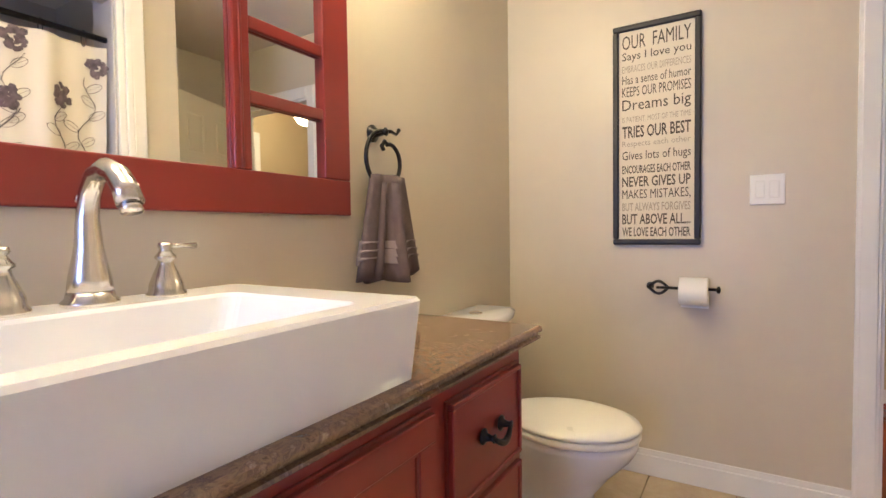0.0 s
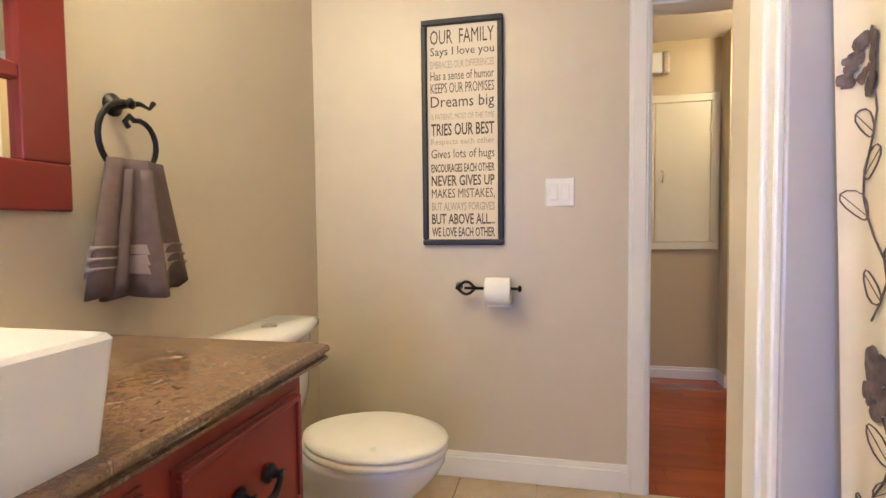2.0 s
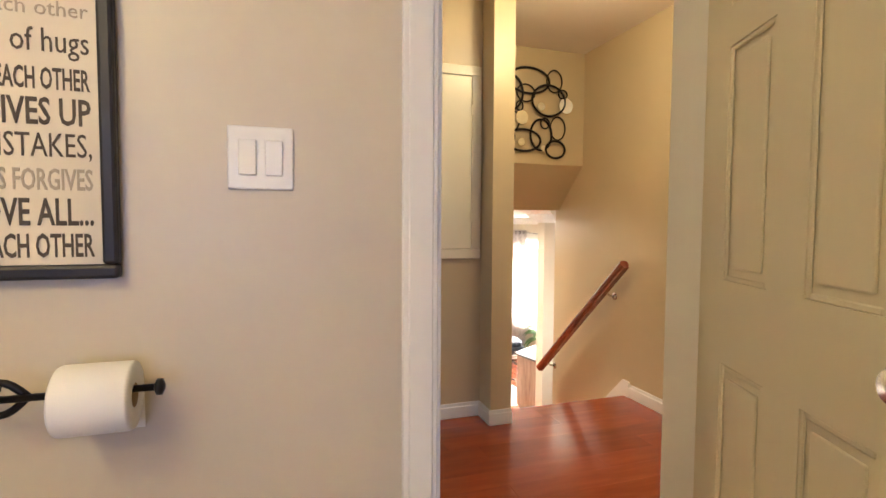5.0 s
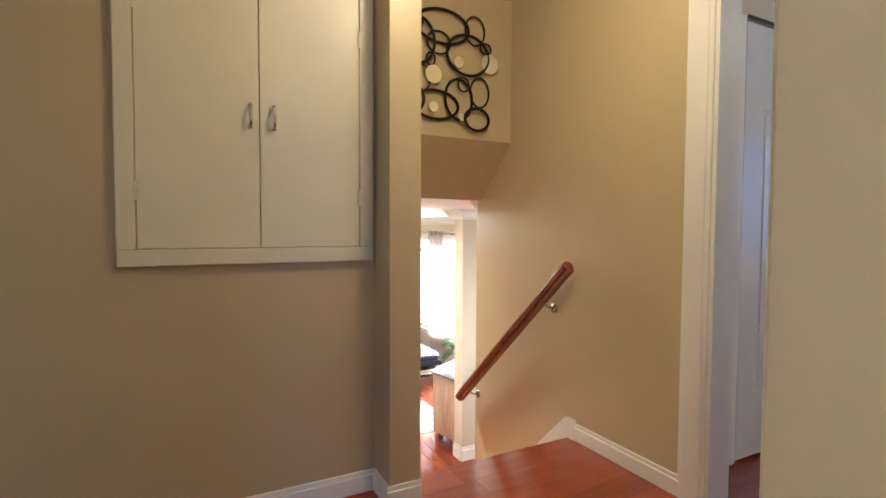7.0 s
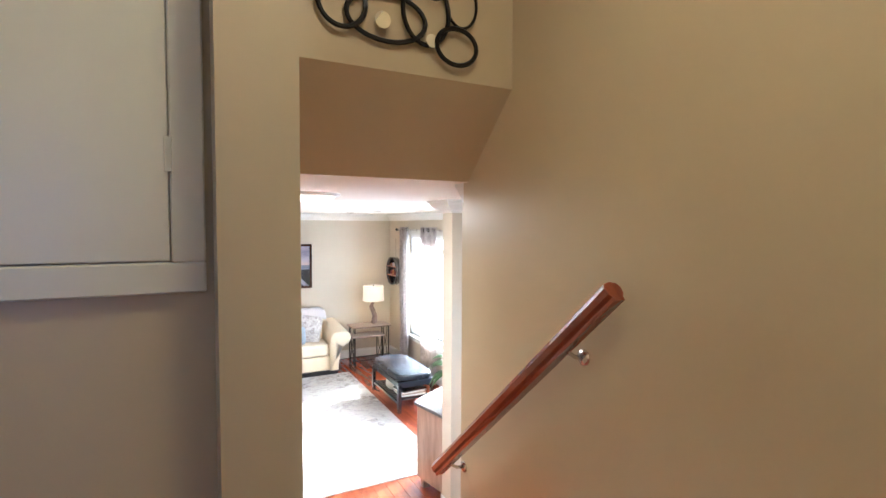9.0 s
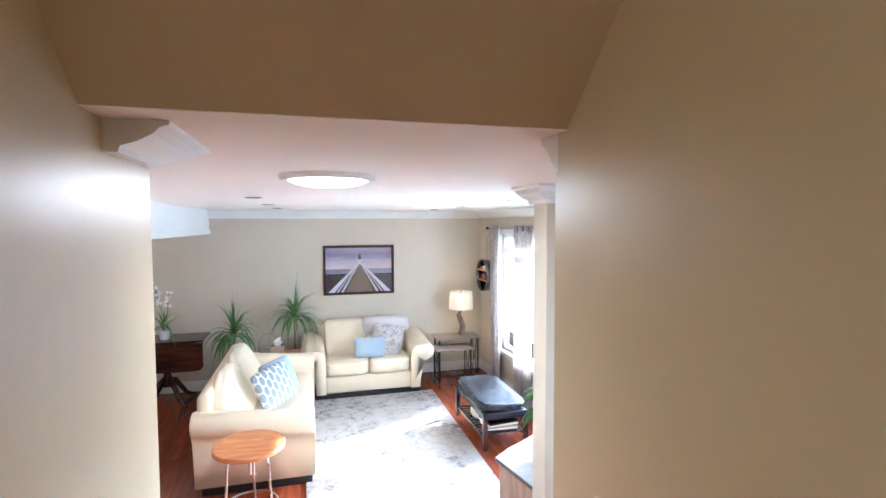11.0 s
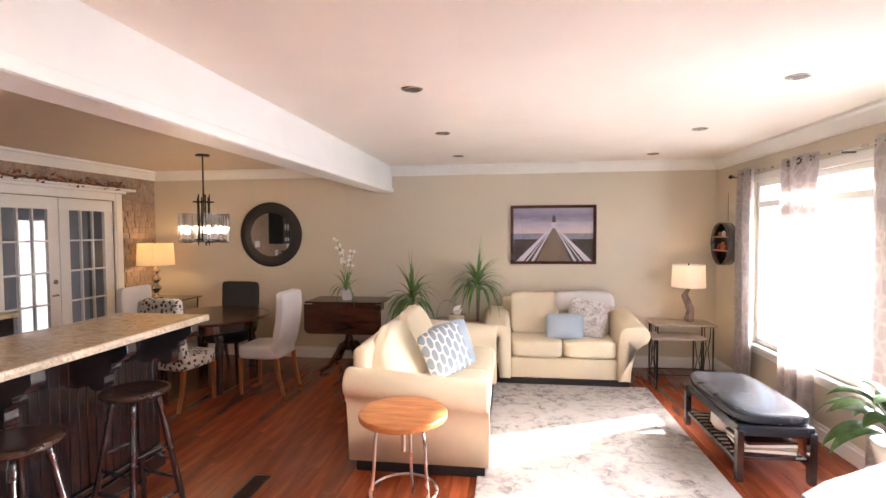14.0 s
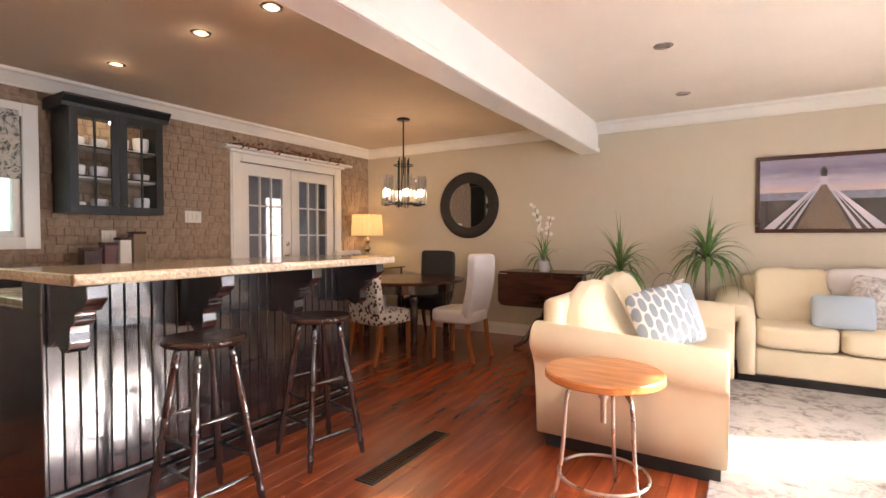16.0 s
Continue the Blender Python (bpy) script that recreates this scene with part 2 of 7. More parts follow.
def add_turned(bm, profile, centre=(0, 0, 0), n=24, m=None):
    """A shape turned about z from (radius, height) pairs."""
    rings = []
    for r, z in profile:
        rings.append([bm.verts.new((centre[0] + r * math.cos(2 * math.pi * i / n), centre[1] + r * math.sin(2 * math.pi * i / n), centre[2] + z)) for i in range(n)])
    for a, b in zip(rings, rings[1:]):
        for i in range(n):
            bm.faces.new((a[i], a[(i + 1) % n], b[(i + 1) % n], b[i]))
    bm.faces.new(rings[0][::-1])
    bm.faces.new(rings[-1])
    if m is not None:
        bmesh.ops.transform(bm, matrix=m, verts=[v for r in rings for v in r])
    return bm


def turned(profile, centre=(0, 0, 0), n=24, m=None):
    return add_turned(bmesh.new(), profile, centre, n, m)


def add_tube(bm, pts, radius, n=8, closed=False, flat=1.0):
    """A round bar along points; radius may be a list."""
    pts = [Vector(p) for p in pts]
    rad = radius if isinstance(radius, (list, tuple)) else [radius] * len(pts)
    rings, up = [], None
    for i, p in enumerate(pts):
        a = pts[i - 1] if (i > 0 or closed) else p
        b = pts[(i + 1) % len(pts)] if (i < len(pts) - 1 or closed) else p
        d = (b - a).normalized()
        if up is None:
            up = d.orthogonal().normalized()
        side = d.cross(up).normalized()
        up = side.cross(d).normalized()
        rings.append([bm.verts.new(p + rad[i] * (up * math.cos(2 * math.pi * k / n) + side * flat * math.sin(2 * math.pi * k / n))) for k in range(n)])
    pairs = list(zip(rings, rings[1:])) + ([(rings[-1], rings[0])] if closed else [])
    for r, s in pairs:
        for k in range(n):
            bm.faces.new((r[k], r[(k + 1) % n], s[(k + 1) % n], s[k]))
    if not closed:
        bm.faces.new(rings[0][::-1])
        bm.faces.new(rings[-1])
    return bm


def tube(pts, radius, n=8, closed=False, flat=1.0):
    return add_tube(bmesh.new(), pts, radius, n, closed, flat)


def prism(outline, axis, a, b, bevel=0.0):
    """An outline of (u, v) drawn out from a to b along an axis; u, v are the other two in order x, y, z."""
    bm = bmesh.new()
    spot = {"x": lambda u, v, w: (w, u, v), "y": lambda u, v, w: (u, w, v), "z": lambda u, v, w: (u, v, w)}[axis]
    lo = [bm.verts.new(spot(u, v, a)) for u, v in outline]
    hi = [bm.verts.new(spot(u, v, b)) for u, v in outline]
    bm.faces.new(lo[::-1])
    bm.faces.new(hi)
    n = len(outline)
    for i in range(n):
        bm.faces.new((lo[i], lo[(i + 1) % n], hi[(i + 1) % n], hi[i]))
    if bevel:
        bmesh.ops.bevel(bm, geom=list(bm.edges), offset=bevel, segments=2, affect="EDGES", profile=0.5)
    return bm


def cushion(sx, sy, sz, puff=0.35, n=10, wrinkle=0.0, seed=0, p=5.0):
    """A soft block: a rounded grid, full in the middle and thin at its corners, centred on the origin."""
    bm = bmesh.new()
    bmesh.ops.create_cube(bm, size=2.0)
    bmesh.ops.subdivide_edges(bm, edges=list(bm.edges), cuts=n, use_grid_fill=True)
    for v in bm.verts:
        x, y, z = v.co
        # a rounded box by a high norm
        k = (abs(x) ** p + abs(y) ** p + abs(z) ** p) ** (1 / p)
        x, y, z = x / k, y / k, z / k
        thick = 1 - puff * (abs(x) ** 3 * 0.5 + abs(y) ** 3 * 0.5)
        w = wrinkle * noise.noise(Vector((x * 2.2 + seed, y * 2.2, z * 1.5))) if wrinkle else 0
        v.co = (x * sx / 2, y * sy / 2, z * sz / 2 * thick + w)
    return bm


def crown(name, x0, y0, x1, y1, z, out, size=0.085):
    """Crown moulding along a line under a ceiling at z; out is the way into the room."""
    o = Vector((*out, 0))
    prof = [(0, 0), (size, 0), (size * 0.93, -size * 0.18), (size * 0.7, -size * 0.3), (size * 0.42, -size * 0.62), (size * 0.22, -size * 0.86), (size * 0.18, -size), (0, -size)]
    bm = bmesh.new()
    d = Vector((x1 - x0, y1 - y0, 0)).normalized()
    ends = []
    for (x, y) in ((x0, y0), (x1, y1)):
        ends.append([bm.verts.new(Vector((x, y, z)) + o * u + Vector((0, 0, v))) for u, v in prof])
    a, b = ends
    n = len(prof)
    bm.faces.new(a)
    bm.faces.new(b[::-1])
    for i in range(n):
        bm.faces.new((a[i], a[(i + 1) % n], b[(i + 1) % n], b[i]))
    return structure(name, bm, WHITE)


def skirting(name, x0, y0, x1, y1, z, out, h=0.12, t=0.014):
    ax, ay = min(x0, x1), min(y0, y1)
    bx, by = max(x0, x1), max(y0, y1)
    bm = bmesh.new()
    for hh, tt in ((h * 0.78, t), (h, t * 0.55)):
        X0, X1, Y0, Y1 = ax, bx, ay, by
        if out[0] > 0: X1 = bx + tt
        if out[0] < 0: X0 = ax - tt
        if out[1] > 0: Y1 = by + tt
        if out[1] < 0: Y0 = ay - tt
        add_box(bm, X0, X1, Y0, Y1, z + 0.001, z + hh, bevel=0.002, seg=1)
    return structure(name, bm, WHITE)


def crown_path(name, pts, z, side, size=0.085, tall=1.0):
    """Crown moulding mitred along corners; side +1: the room is to the left of the way along pts."""
    prof = [(0, 0), (size, 0), (size, -size * 0.12), (size * 0.86, -size * 0.2), (size * 0.74, -size * 0.42), (size * 0.50, -size * 0.66), (size * 0.26, -size * 0.80), (size * 0.22, -size), (0, -size)]
    bm = bmesh.new()
    ps = [Vector((*p, 0)) for p in pts]
    normals = []
    for a, b in zip(ps, ps[1:]):
        d = (b - a).normalized()
        normals.append(Vector((-d.y, d.x, 0)) * side)
    rings = []
    for i, p in enumerate(ps):
        if i == 0:
            o = normals[0]
        elif i == len(ps) - 1:
            o = normals[-1]
        else:
            o = normals[i - 1] + normals[i]
            o = o / max(0.2, o.dot(normals[i]))
        rings.append([bm.verts.new(p + o * u + Vector((0, 0, z + v * tall))) for u, v in prof])
    n = len(prof)
    for a, b in zip(rings, rings[1:]):
        for i in range(n):
            bm.faces.new((a[i], a[(i + 1) % n], b[(i + 1) % n], b[i]))
    bm.faces.new(rings[0])
    bm.faces.new(rings[-1][::-1])
    return structure(name, bm, WHITE)


# ---------- the shell ----------
HF, HC, C = 1.215, 3.575, 2.44          # upstairs floor and ceiling, living room ceiling
YW, YC, XS, YO = 3.085, 4.72, 2.896, 5.605
XM, XK, YF, XR, YK = -0.336, -2.25, 11.805, 4.87, 6.95
BY0 = -1.0                               # wall behind the bathroom

# bathroom and hall
structure("wall_vanity", boxm(XM - 0.12, XM, BY0, YW, HF - 0.3, HC), WALL)
structure("wall_sign", boxm(XM - 0.12, 1.085, YW, YW + 0.115, HF - 0.02, HC), WALL)
structure("wall_above_bath_door", boxm(1.085, 1.805, YW, YW + 0.115, 3.18, HC), WALL)
structure("wall_bath_door_side", boxm(1.805, XS, YW, YW + 0.115, HF - 0.02, HC), WALL)
structure("wall_bath_back", boxm(XM - 0.12, 2.1, BY0 - 0.1, BY0, HF - 0.3, HC), WALL)
structure("wall_bath_side", boxm(1.98, 2.1, BY0, YW, HF - 0.3, HC), WALL)
structure("partition_tub", boxm(1.102, 1.98, 2.06, 2.23, HF, HC), WALL)
structure("ceiling_bath", boxm(XM - 0.12, 2.1, BY0 - 0.1, YW + 0.115, HC, HC + 0.1), CEIL)
structure("slab_bath", boxm(XM - 0.12, 2.1, BY0 - 0.1, YW, HF - 0.2, HF - 0.012), TILE)
structure("slab_hall", boxm(-1.2, XS + 0.02, YW, 4.74, HF - 0.2, HF - 0.008), LAMINATE)
structure("wall_hall_end", boxm(-1.3, -1.2, YW, YC + 0.1, HF - 0.02, HC), WALL_HALL)
structure("wall_cupboard", boxm(-1.2, 1.86, YC, YC + 0.12, HF - 0.02, HC), WALL_HALL)
structure("wall_column", boxm(1.86, 1.985, 4.56, 5.975, -0.02, HC), WALL_HALL)
structure("wall_stairs", boxm(XS, XS + 0.12, 4.02, 5.655, -0.02, HC), WALL_HALL)
structure("wall_above_bedroom_door", boxm(XS, XS + 0.12, 3.2, 4.02, 3.22, HC), WALL_HALL)
structure("ceiling_hall", boxm(-1.3, 4.9, YW + 0.115, 5.4, HC, HC + 0.1), CEIL)
structure("wall_stair_end", boxm(1.86, XS + 0.12, 5.28, 5.40, 2.76, HC), WALL_HALL)
structure("soffit_stairs", prism([(5.28, 2.76), (YO, 2.442), (YO + 0.01, 2.442), (YO + 0.01, 2.76)], "x", 1.985, XS), WALL_HALL)
# bedroom glimpsed beyond the hall
structure("floor_bedroom", boxm(XS + 0.02, 4.9, 3.0, 4.9, HF - 0.2, HF - 0.008), LAMINATE)
structure("wall_bedroom_back", boxm(3.02, 4.9, 4.40, 4.5, HF - 0.02, HC), WALL)
structure("wall_bedroom_side", boxm(4.9, 5.0, 3.0, 4.5, HF - 0.02, HC), WALL)
structure("wall_bedroom_front", boxm(3.02, 4.9, 2.9, 3.0, HF - 0.02, HC), WALL)


def door_casing(name, axis, at, lo, hi, z0, z1, out, w=0.075, t=0.018):
    """Flat casing with a raised back band round an opening in a wall that faces out (+1 or -1) along axis."""
    bm = bmesh.new()
    for (a0, a1, b0, b1) in ((lo - w, lo, z0, z1 + w), (hi, hi + w, z0, z1 + w), (lo, hi, z1, z1 + w)):
        for inset, tt in ((0.0, t * 0.7), (w * 0.16, t)):
            c0, c1, d0, d1 = a0 + inset, a1 - inset, b0, b1 - (inset if b1 > z1 else 0)
            if axis == "y":
                add_box(bm, c0, c1, at, at + out * tt, d0, d1, 0.002, 1)
            else:
                add_box(bm, at, at + out * tt, c0, c1, d0, d1, 0.002, 1)
    return structure(name, bm, WHITE)


door_casing("trim_bath_door", "y", YW, 1.09, 1.80, HF, 3.175, -1)
door_casing("trim_bath_door_hall", "y", YW + 0.115, 1.09, 1.80, HF, 3.175, 1)
structure("jamb_bath_door", boxm(1.085, 1.10, YW - 0.002, YW + 0.117, HF, 3.178, bevel=0.001, seg=1), WHITE)
structure("jamb_bath_door", boxm(1.79, 1.805, YW - 0.002, YW + 0.117, HF, 3.178, bevel=0.001, seg=1), WHITE)
structure("jamb_bath_door", boxm(1.10, 1.79, YW - 0.002, YW + 0.117, 3.163, 3.178, bevel=0.001, seg=1), WHITE)
door_casing("trim_bedroom_door", "x", XS, 3.28, 4.02, HF, 3.22, -1, 0.105)
structure("jamb_bedroom_door", boxm(XS - 0.002, XS + 0.122, 4.004, 4.02, HF, 3.22, bevel=0.001, seg=1), WHITE)
skirting("baseboard_sign", XM, YW, 1.015, YW, HF, (0, -1), 0.115)
skirting("baseboard_vanity", XM, 2.0, XM, YW, HF, (1, 0), 0.115)
skirting("baseboard_cupboard", -1.2, YC, 1.86, YC, HF, (0, -1), 0.085)
skirting("baseboard_column_side", 1.86, 4.56, 1.86, YC, HF, (-1, 0), 0.085)
skirting("baseboard_column", 1.846, 4.56, 1.985, 4.56, HF, (0, -1), 0.085)
skirting("baseboard_stairs", XS, 4.10, XS, 4.74, HF, (-1, 0), 0.085)

# stairs
for i in range(6):
    y = 4.74 + 0.2 * i
    st = structure("stair_step", boxm(1.985, XS if y < YO - 0.1 else 2.9, y, y + 0.2, max(-0.02, HF - 0.1736 * (i + 2)), HF - 0.1736 * (i + 1), bevel=0.003, seg=1), CHERRY)
structure("stair_riser", boxm(1.985, XS, 4.735, 4.75, HF - 0.18, HF - 0.012), CHERRY)
structure("stair_skirt", prism([(4.70, HF + 0.10), (4.76, HF + 0.10), (5.93, 0.12), (5.93, -0.02), (5.70, -0.02), (4.70, HF - 0.15)], "x", XS - 0.016, XS - 0.0005), WHITE)
structure("stair_skirt", prism([(4.70, HF + 0.05), (4.76, HF + 0.05), (5.93, 0.12), (5.93, -0.02), (5.70, -0.02), (4.70, HF - 0.15)], "x", 1.9855, 2.001), WHITE)

# living room
structure("floor_living_base", boxm(XK - 0.1, XR + 0.1, 5.7, YF + 0.1, -0.12, -0.008), PLANK)
structure("wall_far", boxm(XK - 0.1, XR + 0.12, YF, YF + 0.12, -0.02, C), WALL)
structure("wall_back_living", boxm(XK - 0.1, 1.86, 5.83, 5.975, -0.02, C), WALL)
structure("wall_key", boxm(3.53, XR, YK, YK + 0.15, -0.02, C), WALL)
structure("wall_entry", boxm(3.016, XR, 5.50, 5.645, -0.02, C), WALL)
structure("ceiling_living", boxm(1.985, XR + 0.1, YO, YF + 0.12, C, C + 0.1), CEIL)
structure("ceiling_kitchen", boxm(XK - 0.1, 0.94, 5.40, YF + 0.12, C, C + 0.1), CEIL_WARM_LIT)
structure("ceiling_living", boxm(0.94, 1.985, 5.40, YF + 0.12, C, C + 0.1), CEIL)
beam = structure("beam", boxm(0.85, 1.03, 5.95, YF, 2.13, C), WHITE)
for x0, x1 in ((1.03, 1.048), (0.832, 0.85)):
    structure("beam_trim", boxm(x0, x1, 5.95, YF, 2.118, 2.175, bevel=0.006), WHITE)
structure("beam_soffit", boxm(0.85, 1.03, 5.95, YF, 2.118, 2.13), WHITE)
WIN = ((7.45, 9.05), (9.15, 10.95))
SILL, WTOP = 0.53, 2.10


def right_wall():
    bm = bmesh.new()
    add_box(bm, XR, XR + 0.12, 5.50, YF, -0.02, SILL)
    add_box(bm, XR, XR + 0.12, 5.50, YF, WTOP, C)
    ys = [5.50] + [v for w in WIN for v in w] + [YF]
    for a, b in zip(ys[::2], ys[1::2]):
        add_box(bm, XR, XR + 0.12, a, b, SILL, WTOP)
    return structure("wall_windows", bm, WALL)


right_wall()


def window(name, y0, y1):
    w = thing(name, (XR, 0, 0), 0, "large white-framed picture window with a narrow transom above a deep sill", "window")
    w["kind"] = "structure"
    bm = bmesh.new()
    f = 0.05
    for a, b, c, d in ((y0, y0 + f, SILL, WTOP), (y1 - f, y1, SILL, WTOP), (y0 + f, y1 - f, SILL, SILL + f), (y0 + f, y1 - f, WTOP - f, WTOP), (y0 + f, y1 - f, WTOP - 0.25, WTOP - 0.19)):
        add_box(bm, 0.03, 0.10, a, b, c, d, 0.004, 1)
    part("window_frame", bm, WHITE, w)
    part("window_sill", boxm(-0.05, 0.03, y0 - 0.05, y1 + 0.05, SILL - 0.03, SILL, bevel=0.004, seg=1), WHITE, w)
    bm = bmesh.new()
    for a, b, c, d in ((y0 - 0.07, y0, SILL, WTOP + 0.07), (y1, y1 + 0.07, SILL, WTOP + 0.07), (y0, y1, WTOP, WTOP + 0.07), (y0 - 0.05, y1 + 0.05, SILL - 0.09, SILL - 0.03)):
        add_box(bm, -0.016, 0, a, b, c, d, 0.003, 1)
    part("window_casing", bm, WHITE, w)
    for c, d in ((SILL + f, WTOP - 0.25), (WTOP - 0.19, WTOP - f)):
        g = part("pane", boxm(0.06, 0.065, y0 + f, y1 - f, c, d), GLASS, w)
        g.visible_shadow = False
    return w


for i, (a, b) in enumerate(WIN):
    window("window_%d" % (i + 1), a, b)
structure("backdrop_daylight", boxm(9.0, 9.05, 2.0, 22.0, -1.5, 4.5), OUTSIDE).visible_shadow = False

KWIN = (6.75, 7.78, 1.20, 2.11)   # kitchen window
FD = (9.66, 11.10, 2.02)         # french doors


def left_wall():
    bm = bmesh.new()
    x0, x1 = XK - 0.12, XK
    add_box(bm, x0, x1, 5.95, KWIN[0], -0.02, C)
    add_box(bm, x0, x1, KWIN[0], KWIN[1], -0.02, KWIN[2])
    add_box(bm, x0, x1, KWIN[0], KWIN[1], KWIN[3], C)
    add_box(bm, x0, x1, KWIN[1], FD[0], -0.02, C)
    add_box(bm, x0, x1, FD[0], FD[1], FD[2], C)
    add_box(bm, x0, x1, FD[1], YF, -0.02, C)
    return structure("wall_kitchen", bm, STONE_WALL)


left_wall()
Z = C
crown("trim_crown_far", 1.03, YF, XR, YF, Z, (0, -1), 0.115)
crown("trim_crown_dining", XK, YF, 0.85, YF, Z, (0, -1), 0.115)
crown("trim_crown_windows", XR, YK + 0.15, XR, YF, Z, (-1, 0), 0.115)
crown("trim_crown_kitchen", XK, 5.95, XK, YF, Z, (1, 0), 0.115)
crown_path("trim_crown_key", [(XR, YK), (3.53, YK), (3.53, YK + 0.15), (XR, YK + 0.15)], Z, 1, 0.095)
crown_path("trim_crown_back", [(1.985, 5.70), (1.985, 5.975), (-2.2, 5.975)], Z, -1, 0.115, 0.55)
crown("trim_crown_entry", XS, 5.645, XR, 5.645, Z, (0, 1))
skirting("baseboard_far", XK, YF, XR, YF, 0, (0, -1), 0.14)
skirting("baseboard_windows", XR, YK + 0.15, XR, YF, 0, (-1, 0), 0.14)
skirting("baseboard_key", 3.53, YK, XR, YK, 0, (0, -1), 0.14)
skirting("baseboard_key_end", 3.53, YK, 3.53, YK + 0.15, 0, (-1, 0), 0.14)
skirting("baseboard_entry", XS, 5.645, XR, 5.645, 0, (0, 1), 0.14)


# ---------- bathroom things ----------
CT = HF + 0.845      # top of the vanity counter
CX, CY0, CY1 = 0.235, -0.35, 1.965


def vanity():
    v = thing("vanity_cabinet", (0, 0, 0), 0, "brick-red painted bathroom vanity with dark glazed edges and black iron pulls", "cabinet")
    x1, y1, z0, z1 = CX - 0.035, CY1 - 0.045, HF + 0.01, CT - 0.042
    part("body", boxm(XM + 0.002, x1, CY0 + 0.02, y1, z0, z1, bevel=0.003, seg=1), RED, v)

    def front(y0, y1_, za, zb, name):
        """A framed front: rails and stiles round a sunk panel with a dark bead."""
        f = 0.012 if name == "drawer_front" else 0.05
        d = part(name, boxm(x1 + 0.001, x1 + 0.012, y0 + f, y1_ - f, za + f, zb - f), RED, v)
        rails = ((y0, y1_, za, za + f), (y0, y1_, zb - f, zb), (y0, y0 + f, za + f, zb - f), (y1_ - f, y1_, za + f, zb - f))
        for q in rails:
            part("rail" if q[1] - q[0] > 2 * f else "stile", boxm(x1 + 0.001, x1 + 0.018, *q, bevel=0.002, seg=1), RED, d)
        g = 0.006
        for a, b, c, e in ((y0 - g, y0, za, zb), (y1_, y1_ + g, za, zb), (y0 - g, y1_ + g, za - g, za), (y0 - g, y1_ + g, zb, zb + g)):
            part("bead", boxm(x1 + 0.001, x1 + 0.006, a, b, c, e), RED_DARK, d)
        if name == "cabinet_door":
            for a, b, c, e in ((y0 + f, y0 + f + g, za + f, zb - f - g), (y1_ - f - g, y1_ - f, za + f, zb - f - g), (y0 + f, y1_ - f, zb - f - g, zb - f)):
                part("bead", boxm(x1 + 0.0121, x1 + 0.015, a, b, c, e), RED_DARK, d)
        return d

    def pull(d, y, z):
        bm = bmesh.new()
        X = x1 + 0.018
        for s in (-1, 1):
            add_turned(bm, [(0.017, 0), (0.017, 0.003), (0.009, 0.007), (0.006, 0.02), (0.010, 0.026)], (0, 0, 0), 12, Matrix.Translation((X, y + s * 0.042, z + 0.008)) @ pose(0, 0, 0, 0, 90, 0))
        pts = [(X + 0.024 + 0.006 * math.sin(math.pi * k / 10), y - 0.042 + 0.0084 * k, z + 0.008 - 0.020 * math.sin(math.pi * k / 10)) for k in range(11)]
        add_tube(bm, pts, [0.0045 + 0.003 * math.sin(math.pi * k / 10) for k in range(11)], 8)
        part("handle", bm, IRON, d, "black wrought iron drawer pull", True)

    dy0 = y1 - 0.385
    zs = [z1 - 0.03, z1 - 0.262, z1 - 0.50, z1 - 0.735]
    for a, b in zip(zs[1:], zs):
        d = front(dy0 + 0.03, y1 - 0.03, a + 0.012, b - 0.006, "drawer_front")
        pull(d, (dy0 + y1) / 2 - 0.0, (a + b) / 2 + 0.0)
    for a, b in ((dy0 - 0.50, dy0 - 0.03), (dy0 - 1.03, dy0 - 0.56)):
        front(a, b, zs[-1] + 0.012, zs[0], "cabinet_door")
    for y0, yb in ((CY0 + 0.05, dy0 - 1.1),):
        front(y0, yb, zs[-1] + 0.012, zs[0], "cabinet_door")
    part("side_panel", boxm(XM + 0.06, x1 - 0.05, y1, y1 + 0.004, z0 + 0.1, z1 - 0.06, bevel=0.002, seg=1), RED_DARK, v)
    return v


vanity()
# countertop with an ogee edge
edge = [(CX - 0.018, CT - 0.042), (CX - 0.012, CT - 0.036), (CX - 0.004, CT - 0.033), (CX - 0.004, CT - 0.027), (CX - 0.012, CT - 0.025), (CX - 0.010, CT - 0.018), (CX, CT - 0.015), (CX + 0.001, CT - 0.009), (CX - 0.002, CT - 0.003), (CX - 0.008, CT)]
bm = prism([(XM + 0.002, CT - 0.042)] + edge + [(XM + 0.002, CT)], "y", CY0, CY1 + 0.022)
tagged(part("countertop", bm, GRANITE_BROWN, None, "brown marbled stone countertop with an ogee edge on the red vanity"), category="countertop")


